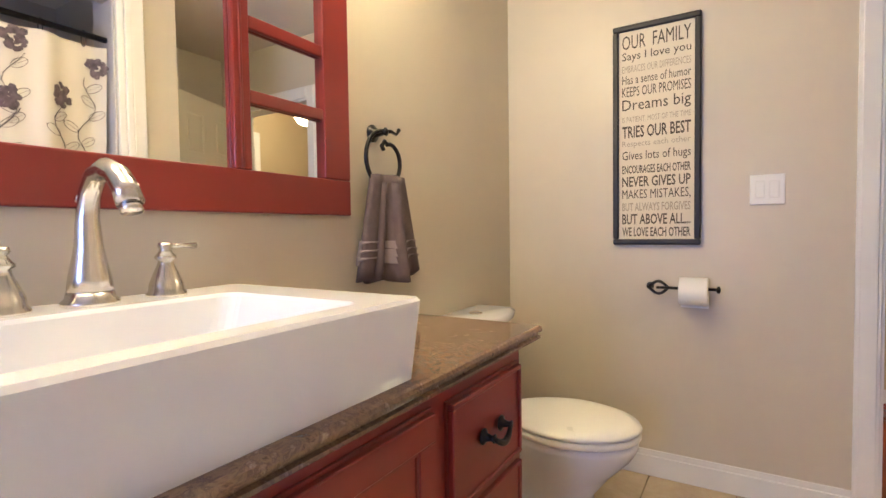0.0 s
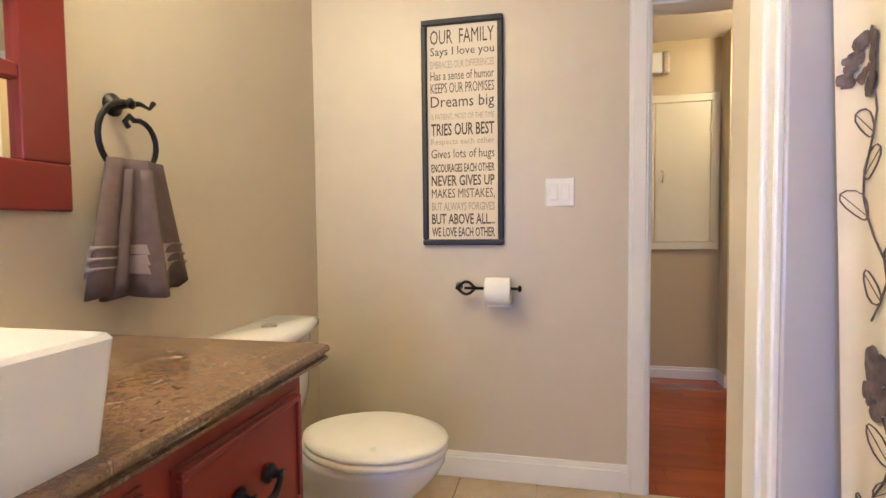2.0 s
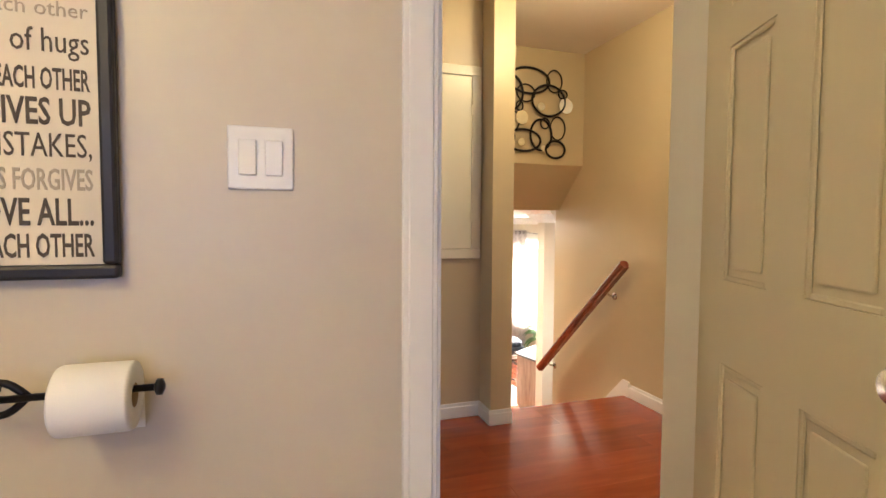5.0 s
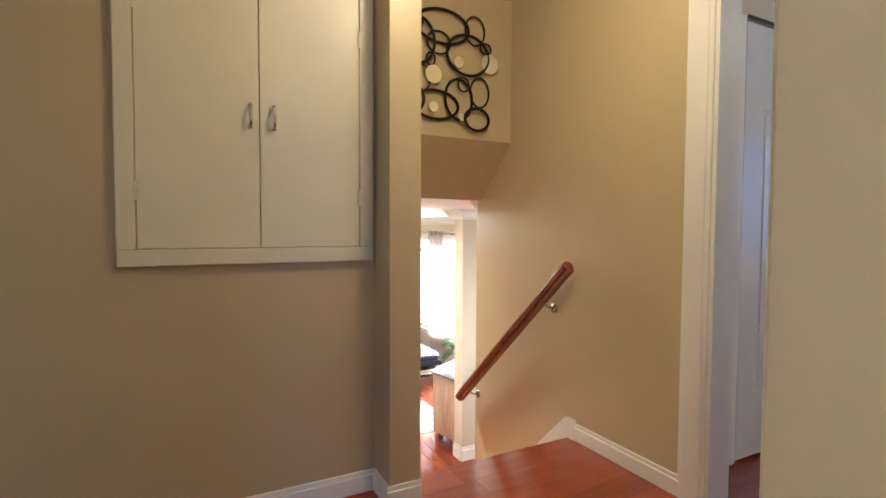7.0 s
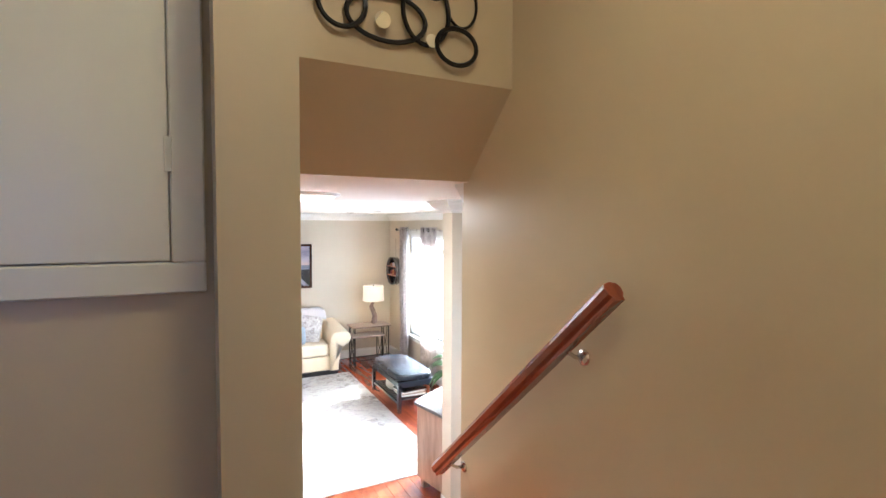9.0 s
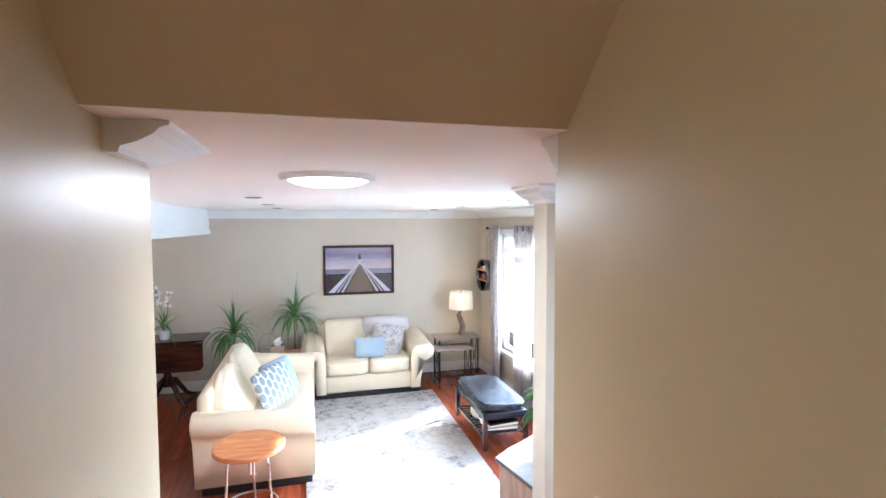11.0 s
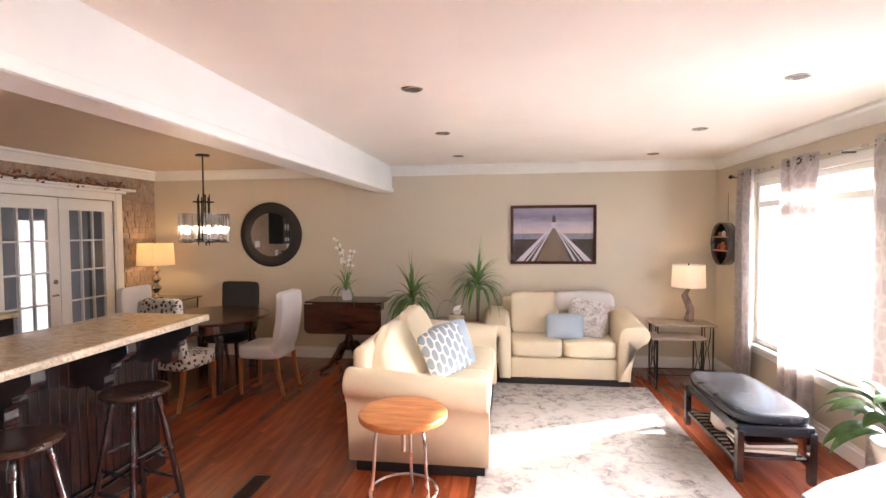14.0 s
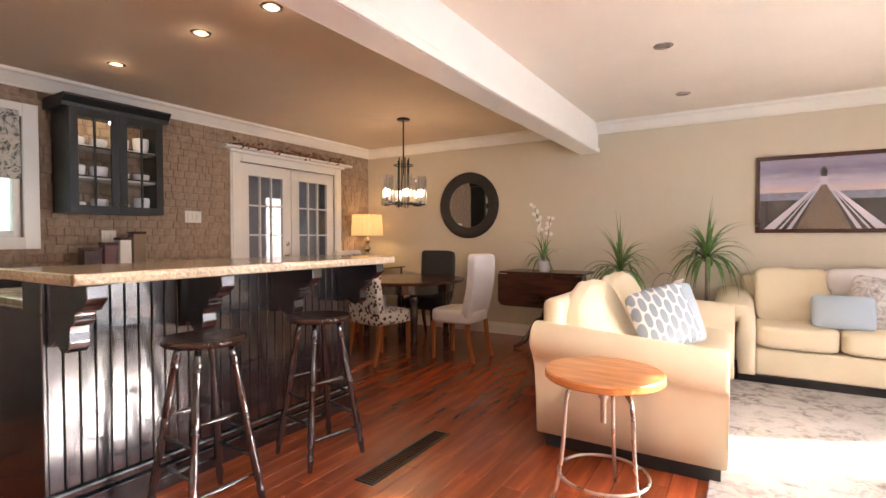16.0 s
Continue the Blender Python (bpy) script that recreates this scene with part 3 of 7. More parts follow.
def vessel_sink():
    s = thing("vessel_sink", (0, 0, CT), 0, "long white porcelain vessel sink standing on the brown stone counter", "sink")
    x0, x1, y0, y1, h = XM + 0.06, 0.215, 0.12, 1.475, 0.135
    bm = bmesh.new()
    def ring(x0, x1, y0, y1, z, r, n=5):
        out = []
        for cx, cy, a0 in ((x1 - r, y1 - r, 0), (x0 + r, y1 - r, 90), (x0 + r, y0 + r, 180), (x1 - r, y0 + r, 270)):
            for k in range(n):
                a = radians(a0 + 90 * k / (n - 1))
                out.append(bm.verts.new((cx + r * math.cos(a), cy + r * math.sin(a), z)))
        return out
    ix0, ix1, iy0, iy1 = x0 + 0.125, x1 - 0.045, y0 + 0.10, y1 - 0.10
    rings = [ring(x0 + 0.01, x1 - 0.01, y0 + 0.015, y1 - 0.015, 0, 0.012), ring(x0, x1, y0, y1, h - 0.006, 0.012), ring(x0 + 0.004, x1 - 0.004, y0 + 0.004, y1 - 0.004, h, 0.012),
             ring(ix0, ix1, iy0, iy1, h, 0.03), ring(ix0 + 0.005, ix1 - 0.005, iy0 + 0.005, iy1 - 0.005, h - 0.006, 0.03), ring(ix0 + 0.03, ix1 - 0.03, iy0 + 0.05, iy1 - 0.05, 0.03, 0.03)]
    n = len(rings[0])
    for a, b in zip(rings, rings[1:]):
        for i in range(n):
            bm.faces.new((a[i], a[(i + 1) % n], b[(i + 1) % n], b[i]))
    bm.faces.new(rings[0][::-1])
    bm.faces.new(rings[-1])
    part("basin", bm, PORCELAIN, s)
    part("drain", turned([(0.03, 0), (0.03, 0.004), (0.02, 0.006)], ((ix0 + ix1) / 2, (iy0 + iy1) / 2, 0.03)), CHROME, s, "round nickel drain")
    bm = bmesh.new()
    for i in range(7):
        add_box(bm, x0 + 0.112, x0 + 0.113 + 0.004, 1.20 + i * 0.006, 1.204 + i * 0.006, h, h + 0.0004)
    part("stamp_mark", bm, GREYWOOD, s, "small grey printed mark")
    return s


vessel_sink()


def faucet(y):
    f = thing("faucet_spout", (XM + 0.125, y, CT + 0.135), 0, "brushed nickel high-arc faucet spout on the white sink", "faucet")
    part("base", turned([(0.040, 0), (0.040, 0.006), (0.034, 0.012), (0.033, 0.02)], n=28), CHROME, f, smooth=True)
    k = [(0, 0, 0.015), (0, 0, 0.045), (0, 0, 0.09), (0.0, 0, 0.14), (0.01, 0, 0.175), (0.033, 0, 0.202), (0.065, 0, 0.210), (0.098, 0, 0.198), (0.120, 0, 0.176), (0.132, 0, 0.155)]
    part("spout", tube(k, [0.033, 0.029, 0.020, 0.016, 0.015, 0.015, 0.016, 0.017, 0.018, 0.019], 20), CHROME, f, smooth=True)
    part("aerator", turned([(0.015, 0), (0.015, 0.012)], n=16, m=pose(0.136, 0, 0.142, 0, -20, 0)), CHROME, f, smooth=True)
    part("lift_knob", turned([(0.003, 0), (0.003, 0.05), (0.008, 0.054), (0.008, 0.062), (0.003, 0.066)], (-0.022, 0, 0.11), 12), CHROME, f, smooth=True)


def faucet_handle(y, turn):
    f = thing("faucet_valve", (XM + 0.125, y, CT + 0.135), 0, "brushed nickel bell-shaped lever handle on the white sink", "faucet", "handles of the bathroom faucet")
    part("bell", turned([(0.036, 0), (0.036, 0.006), (0.031, 0.014), (0.030, 0.03), (0.022, 0.055), (0.015, 0.075), (0.013, 0.085), (0.019, 0.09), (0.019, 0.096), (0.013, 0.104), (0.010, 0.112), (0.014, 0.12), (0.012, 0.128)], n=24), CHROME, f, smooth=True)
    part("lever", tube([(0, 0, 0.119), (0.0, 0.03, 0.12), (0, 0.062, 0.119)], [0.007, 0.005, 0.008], 10), CHROME, f, smooth=True)
    f.matrix_basis = pose(XM + 0.125, y, CT + 0.135, 0, 0, turn) @ Matrix.Diagonal((0.92, 0.92, 0.74, 1))


faucet(1.165)
faucet_handle(1.285, 0)
faucet_handle(1.055, 180)


def bath_mirror():
    m = thing("wall_mirror", (XM, 0, 0), 0, "large mirror in a red painted wooden frame with small side panes", "mirror")
    y0, y1, z0, z1, w, t = -0.55, 1.885, 2.352, 3.42, 0.10, 0.028
    part("glass", boxm(0.002, 0.010, y0 + w - 0.01, y1 - w + 0.01, z0 + w - 0.01, z1 - w + 0.01), MIRROR, m, "silvered mirror glass")
    bars = [(y0, y1, z0, z0 + w), (y0, y1, z1 - w, z1), (y0, y0 + w, z0 + w, z1 - w), (y1 - w, y1, z0 + w, z1 - w)]
    for b in bars:
        part("frame_rail", boxm(0.001, t, *b, bevel=0.004), RED, m)
    px = y1 - w - 0.235
    part("mullion", boxm(0.010, t - 0.001, px - 0.045, px, z0 + w, z1 - w, bevel=0.004), RED, m)
    part("bead", boxm(0.010, t + 0.002, px - 0.030, px - 0.022, z0 + w, z1 - w, bevel=0.002, seg=1), RED_DARK, m)
    h = (z1 - z0 - 2 * w)
    for k in range(1, 5):
        zc = z0 + w + 0.172 * k
        part("glazing_bar", boxm(0.010, t - 0.003, px, y1 - w, zc - 0.016, zc + 0.016, bevel=0.004), RED, m)


bath_mirror()


def toilet():
    t = thing("toilet", (0, 2.5, HF), 0, "white two-piece toilet with its lid down against the wall", "toilet")
    def oval(cx, a_front, a_back, b, z, n=32):
        out = []
        for k in range(n):
            th = 2 * math.pi * k / n
            c, s = math.cos(th), math.sin(th)
            out.append((cx + (a_front if c > 0 else a_back) * c, b * s * (1 - 0.12 * max(0, -c)), z))
        return out
    def loft(rings, name, mat=PORCELAIN, label=""):
        bm = bmesh.new()
        rs = [[bm.verts.new(p) for p in r] for r in rings]
        n = len(rs[0])
        for a, b in zip(rs, rs[1:]):
            for i in range(n):
                bm.faces.new((a[i], a[(i + 1) % n], b[(i + 1) % n], b[i]))
        bm.faces.new(rs[0][::-1])
        bm.faces.new(rs[-1])
        return part(name, bm, mat, t, label, True)
    cx = 0.13
    loft([oval(0.07, 0.17, 0.24, 0.115, 0.001), oval(0.07, 0.165, 0.24, 0.105, 0.06), oval(0.07, 0.16, 0.24, 0.10, 0.16), oval(0.09, 0.20, 0.26, 0.125, 0.24), oval(0.12, 0.235, 0.25, 0.165, 0.31), oval(cx, 0.248, 0.25, 0.178, 0.35), oval(cx, 0.25, 0.25, 0.182, 0.375), oval(cx, 0.235, 0.25, 0.17, 0.380)], "bowl")
    loft([oval(cx, 0.252, 0.23, 0.186, 0.382), oval(cx, 0.258, 0.23, 0.19, 0.388), oval(cx, 0.256, 0.23, 0.188, 0.402), oval(cx, 0.245, 0.22, 0.18, 0.404)], "seat", PLASTIC)
    loft([oval(cx, 0.256, 0.225, 0.188, 0.408), oval(cx, 0.26, 0.225, 0.191, 0.414), oval(cx, 0.255, 0.225, 0.188, 0.424), oval(cx, 0.22, 0.20, 0.16, 0.432), oval(cx, 0.10, 0.10, 0.08, 0.437)], "lid", PLASTIC)
    def tankring(x0, x1, b, bulge, z, n=10):
        pts = [(x0, -b, z), (x0, b, z)]
        for k in range(n + 1):
            y = b - 2 * b * k / n
            pts.append((x1 + bulge * math.cos(math.pi * (y / b) / 2), y, z))
        return pts[::-1]
    loft([tankring(XM + 0.02, XM + 0.13, 0.16, 0.04, 0.36), tankring(XM + 0.012, XM + 0.15, 0.195, 0.045, 0.5), tankring(XM + 0.01, XM + 0.155, 0.205, 0.045, 0.72)], "tank")
    loft([tankring(XM + 0.008, XM + 0.17, 0.222, 0.05, 0.722), tankring(XM + 0.004, XM + 0.178, 0.23, 0.052, 0.732), tankring(XM + 0.004, XM + 0.178, 0.23, 0.052, 0.75), tankring(XM + 0.012, XM + 0.165, 0.215, 0.05, 0.762)], "tank_lid")
    part("flush_button", turned([(0.026, 0), (0.026, 0.005), (0.018, 0.007)], (XM + 0.11, 0, 0.762)), CHROME, t, "round chrome flush button", True)


toilet()


def towel():
    r = thing("towel_ring", (XM, 2.02, 2.615), 0, "black iron towel ring with curled ends on the wall", "towel ring")
    part("back_plate", turned([(0.028, 0), (0.028, 0.004), (0.014, 0.010), (0.010, 0.05), (0.014, 0.055), (0.004, 0.062)], n=16, m=pose(0, 0, 0, 0, 90, 0)), IRON, r, smooth=True)
    pts = []
    for k in range(26):
        a = radians(100 + 330 * k / 25)
        q = 1 - 0.42 * max(0, (k - 18) / 7) ** 2
        pts.append((0.045, 0.085 * q * math.cos(a), -0.085 + 0.088 * q * math.sin(a)))
    pts += [(0.045, 0.004, -0.028), (0.045, -0.010, -0.044), (0.045, 0.000, -0.056)]
    part("ring", tube(pts, 0.0068, 8), IRON, r, smooth=True)
    part("finial", tube([(0.045, 0, 0.0), (0.052, 0.03, 0.006), (0.05, 0.06, 0.0), (0.05, 0.075, 0.018)], [0.008, 0.006, 0.004, 0.007], 8), IRON, r, smooth=True)
    t = thing("hand_towel", (XM + 0.05, 2.03, 2.475), 0, "grey-brown terry hand towel with pale bands hanging from an iron ring", "towel")
    def sheet(z0, z1, w0, w1, name, mat, off=0.0):
        bm = bmesh.new()
        n, mrows = 40, 10
        rows = []
        for j in range(mrows + 1):
            f = j / mrows
            z, w = z1 + (z0 - z1) * f, w1 + (w0 - w1) * f
            row = []
            for i in range(n):
                a = 2 * math.pi * i / n
                fold = 1 + 0.7 * math.sin(5 * a + 0.6) * (0.5 + 0.5 * f) + 0.15 * math.sin(9 * a)
                row.append(bm.verts.new(((0.022 + 0.012 * abs(z) / 0.33 + off) * fold * math.sin(a), (w + off) * math.cos(a) * (1 + 0.04 * math.sin(7 * a)) , z + 0.012 * math.sin(3 * a) * f)))
            rows.append(row)
        for a, b in zip(rows, rows[1:]):
            for i in range(n):
                bm.faces.new((a[i], a[(i + 1) % n], b[(i + 1) % n], b[i]))
        bm.faces.new(rows[0][::-1])
        bm.faces.new(rows[-1])
        return part(name, bm, mat, t, smooth=True)
    sheet(-0.31, 0.004, 0.150, 0.080, "cloth", TOWEL)
    sheet(-0.318, -0.02, 0.085, 0.035, "front_fold", TOWEL, 0.010)
    for z in (-0.205, -0.23, -0.252):
        f = -z / 0.29
        w = 0.075 + 0.08 * f
        sheet(z - 0.008, z + 0.006, w, w - 0.001, "band", TOWEL_BAND, 0.0025)


towel()

SIGN = (("OUR  FAMILY", 0.060), ("Says I love you", 0.045), ("EMBRACES OUR DIFFERENCES", 0.030), ("Has a sense of humor", 0.037), ("KEEPS OUR PROMISES", 0.042), ("Dreams big", 0.062),
        ("IS PATIENT, MOST OF THE TIME", 0.028), ("TRIES OUR BEST", 0.052), ("Respects each other", 0.032), ("Gives lots of hugs", 0.050), ("ENCOURAGES EACH OTHER", 0.036), ("NEVER GIVES UP", 0.045),
        ("MAKES MISTAKES,", 0.045), ("BUT ALWAYS FORGIVES", 0.036), ("BUT ABOVE ALL...", 0.046), ("WE LOVE EACH OTHER", 0.040))
INK = paint("sign_ink_dark", (0.085, 0.065, 0.045), 0.8)
INK_PALE = paint("sign_ink_faded", (0.42, 0.35, 0.26), 0.8)
LINEN = paint("sign_linen_board", (0.72, 0.64, 0.50), 0.85, 500, 0.3, 0.04)


def sign():
    x0, x1, z0, z1 = 0.173, 0.520, 2.232, 3.182
    s = thing("framed_sign", (0, YW, 0), 0, "tall black-framed sign with lines of dark family-motto lettering", "sign")
    part("board", boxm(x0 + 0.02, x1 - 0.02, -0.012, -0.002, z0 + 0.02, z1 - 0.02), LINEN, s)
    f = 0.024
    for a, b, c, d in ((x0, x1, z0, z0 + f), (x0, x1, z1 - f, z1), (x0, x0 + f, z0 + f, z1 - f), (x1 - f, x1, z0 + f, z1 - f)):
        part("frame_rail", boxm(a, b, -0.028, -0.002, c, d, bevel=0.006), BLACK_SATIN, s)
    top = z1 - f - 0.018
    total = sum(h for _, h in SIGN)
    room = (z1 - z0 - 2 * f - 0.03)
    gap = (room - total) / (len(SIGN) - 1)
    for words, h in SIGN:
        cu = bpy.data.curves.new("lettering", "FONT")
        cu.body, cu.size, cu.extrude, cu.resolution_u, cu.align_x = words, h * 1.35, 0.0004, 2, "CENTER"
        cu.offset = h * (0.022 if words.isupper() and h > 0.031 and "M" not in words else 0.0)
        ob = new("lettering", cu)
        bpy.context.view_layer.update()
        me = bpy.data.meshes.new_from_object(ob)
        bpy.data.objects.remove(ob)
        xs = [v.co.x for v in me.vertices]
        zs = [v.co.y for v in me.vertices]
        wide = (x1 - x0 - 2 * f - 0.028) / (max(xs) - min(xs))
        tall = h / (max(zs) - min(zs))
        mid, low = (max(xs) + min(xs)) / 2, min(zs)
        for v in me.vertices:
            x, y, z = v.co
            v.co = ((x0 + x1) / 2 + (x - mid) * wide, -0.0128 - z, top - h + (y - low) * tall)
        faded = words[0] in "EI" and h < 0.031 or words.startswith("Resp") or words.startswith("BUT ALW")
        me.materials.append(INK_PALE if faded else INK)
        t = new("lettering", me)
        t.parent = s
        top -= h + gap


sign()


def switch(name, x, y, z, face, n=2, label="white double rocker light switch on the painted wall"):
    s = thing(name, (x, y, z), face, label, "light switch")
    w = 0.055 * n + 0.005
    part("plate", boxm(-w / 2, w / 2, -0.007, 0, -0.058, 0.058, bevel=0.003), PLASTIC, s)
    for i in range(n):
        c = (i - (n - 1) / 2) * 0.046
        part("rocker", boxm(c - 0.016, c + 0.016, -0.012, -0.006, -0.033, 0.033, bevel=0.002, seg=1, m=pose(0, 0, 0, 3 if i else -3, 0, 0)), PLASTIC, s)
    for i in range(n):
        for zz in (-0.048, 0.048):
            part("screw", turned([(0.003, 0), (0.003, 0.001)], n=10, m=pose((i - (n - 1) / 2) * 0.046, -0.007, zz, 90, 0, 0)), PLASTIC, s)


switch("light_switch", 0.747, YW, 2.447, 0)


TAN_CARD = paint("tan_cardboard", (0.42, 0.30, 0.18), 0.9, 200, 0.1)


def paper_holder():
    h = thing("paper_holder", (0.46, YW, 2.055), 0, "black iron toilet paper holder on the wall", "toilet paper holder")
    part("bar", tube([(-0.10, -0.075, 0), (0.125, -0.075, 0)], 0.006, 8), IRON, h, smooth=True)
    part("end_cap", turned([(0.006, 0), (0.014, 0.004), (0.014, 0.012), (0.004, 0.016)], n=12, m=pose(0.12, -0.075, 0, 0, 90, 0)), IRON, h, smooth=True)
    for s in (-1, 1):
        pts = [(-0.055 - 0.075 * k / 8, -0.07, s * 0.026 * math.sin(math.pi * k / 8)) for k in range(9)]
        part("leaf_loop", tube(pts, 0.006, 8), IRON, h, smooth=True)
    part("post", tube([(-0.13, -0.07, 0), (-0.135, -0.03, 0), (-0.135, 0, 0)], [0.009, 0.008, 0.016], 10), IRON, h, smooth=True)
    r = thing("toilet_roll", (0.50, YW - 0.075, 2.045), 0, "white toilet paper roll on an iron holder", "toilet paper")
    bm = bmesh.new()
    ring = [(0.020, -0.052), (0.054, -0.052), (0.056, -0.048), (0.056, 0.048), (0.054, 0.052), (0.020, 0.052)]
    n = 36
    vs = [[bm.verts.new((z, r_ * math.cos(2 * math.pi * i / n), r_ * math.sin(2 * math.pi * i / n))) for i in range(n)] for r_, z in ring]
    for a, b in zip(vs, vs[1:] + vs[:1]):
        for i in range(n):
            bm.faces.new((a[i], a[(i + 1) % n], b[(i + 1) % n], b[i]))
    part("paper", bm, PAPER, r, smooth=True)
    core = [[(x, q * math.cos(2 * math.pi * i / n), q * math.sin(2 * math.pi * i / n)) for i in range(n)] for q, x in ((0.0198, -0.0515), (0.0198, 0.0515), (0.0185, 0.0515), (0.0185, -0.0515))]
    bm = bmesh.new()
    core = [[bm.verts.new(p) for p in ring_] for ring_ in core]
    for a, b in zip(core, core[1:] + core[:1]):
        for i in range(n):
            bm.faces.new((a[i], a[(i + 1) % n], b[(i + 1) % n], b[i]))
    part("cardboard_core", bm, TAN_CARD, r, "tan cardboard core", True)
    part("loose_sheet", boxm(-0.052, 0.052, 0.0545, 0.0555, -0.075, 0.0), PAPER, r)


paper_holder()


def ring_frame(x0, x1, y0, y1, z0, z1, w):
    """A thin bevelled frame inside an upright rectangle."""
    bm = bmesh.new()
    for q in ((x0, x0 + w, z0, z1), (x1 - w, x1, z0, z1), (x0 + w, x1 - w, z0, z0 + w), (x0 + w, x1 - w, z1 - w, z1)):
        add_box(bm, q[0], q[1], y0, y1, q[2], q[3], 0.003, 1)
    return bm


def panel_door(name, width, height, m, label, mat, six=True, st=0.115, mull=0.11):
    """A panelled door leaf, hinge edge at the origin, running along +x, facing -y."""
    d = thing(name, (0, 0, 0), 0, label, "door")
    t = 0.035
    part("leaf", boxm(0, width, 0, t - 0.016, 0, height), mat, d)
    cols = [(st, (width - mull) / 2), ((width + mull) / 2, width - st)] if six else [(st, width - st)]
    rows = [(0.20, 0.79), (0.98, 1.50), (1.59, height - 0.11)] if six else [(0.315, height - 0.36)]
    for side, y0, y1 in ((1, -0.008, 0.0), (-1, t - 0.016, t - 0.008)):
        bm = bmesh.new()
        add_box(bm, 0, cols[0][0], y0, y1, 0, height)
        add_box(bm, cols[-1][1], width, y0, y1, 0, height)
        if six:
            add_box(bm, cols[0][1], cols[1][0], y0, y1, 0, height)
        for c0, c1 in cols:
            zz = [0] + [v for r in rows for v in r] + [height]
            for a, b in zip(zz[::2], zz[1::2]):
                add_box(bm, c0, c1, y0, y1, a, b)
        part("stile_frame", bm, mat, d)
        for c0, c1 in cols:
            for a, b in rows:
                g = 0.028
                part("moulding", ring_frame(c0, c1, y0 + 0.0015, y1 - 0.0015, a, b, 0.012), mat, d)
                part("panel", boxm(c0 + g, c1 - g, y0 + (0.001 if side > 0 else -0.0), y1 - (0 if side > 0 else 0.001), a + g, b - g, bevel=0.005, seg=2), mat, d)
    d.matrix_basis = m
    return d


bd = panel_door("door_1", 0.69, 1.945, pose(1.788, 3.072, HF + 0.008, 0, 0, -112.5), "open six-panel cream interior door beside the bathtub partition", CREAM)
bd["kind"] = "structure"
for yy, s in ((-0.008, -1), (0.027, 1)):
    part("door_handle", turned([(0.030, 0), (0.030, 0.005), (0.012, 0.010), (0.011, 0.035), (0.026, 0.045), (0.029, 0.058), (0.022, 0.068)], n=20, m=pose(0.625, yy, 0.90, 90 * -s * -1, 0, 0)), CHROME, bd, "round nickel door knob", True)


def tub():
    t = thing("bathtub", (0, 0, HF), 0, "white built-in bathtub with a moulded surround", "bathtub")
    part("apron", boxm(1.12, 1.17, 0.35, 2.04, 0, 0.42, bevel=0.012), PORCELAIN, t)
    part("rim", boxm(1.10, 1.25, 0.35, 2.04, 0.42, 0.45, bevel=0.012), PORCELAIN, t)
    part("basin_floor", boxm(1.17, 1.97, 0.35, 2.04, 0.0, 0.08), PORCELAIN, t)
    part("rim_back", boxm(1.88, 1.975, 0.35, 2.04, 0.42, 0.45, bevel=0.012), PORCELAIN, t)


tub()
structure("tub_surround", boxm(1.10, 1.975, 2.035, 2.058, HF + 0.45, HC - 0.35, bevel=0.01), SURROUND_SHADED)
structure("tub_surround", boxm(1.952, 1.978, 0.33, 2.035, HF + 0.45, HC - 0.35, bevel=0.01), PLASTIC)
structure("partition_tub_far", boxm(1.085, 1.98, 0.16, 0.33, HF, HC), WALL)
structure("tub_header", boxm(1.09, 1.17, 0.33, 2.06, HC - 0.22, HC), WALL)
for i, (a, b, px) in enumerate(((2.005, 2.062, 0.010), (1.975, 2.004, 0.018), (1.942, 1.974, 0.010))):
    structure("tub_trim", boxm(1.085 - px, 1.13, a, b, HF, HC - 0.002, bevel=0.005), WHITE)
structure("tub_surround_edge", boxm(1.085, 1.26, 1.93, 1.941, HF + 0.45, HC - 0.002, bevel=0.006), SURROUND_SHADED)
FABRIC = paint("cream_shower_curtain", (0.66, 0.60, 0.50), 0.85, 400, 0.2, 0.03)
INKPLUM = paint("plum_flower_print", (0.12, 0.09, 0.095), 0.9, 200, 0.1, 0.5, coarse=40)


def curtain_x(y):
    return 1.145 + 0.020 * math.sin(y * 22 - 1) + 0.008 * math.sin(y * 51)


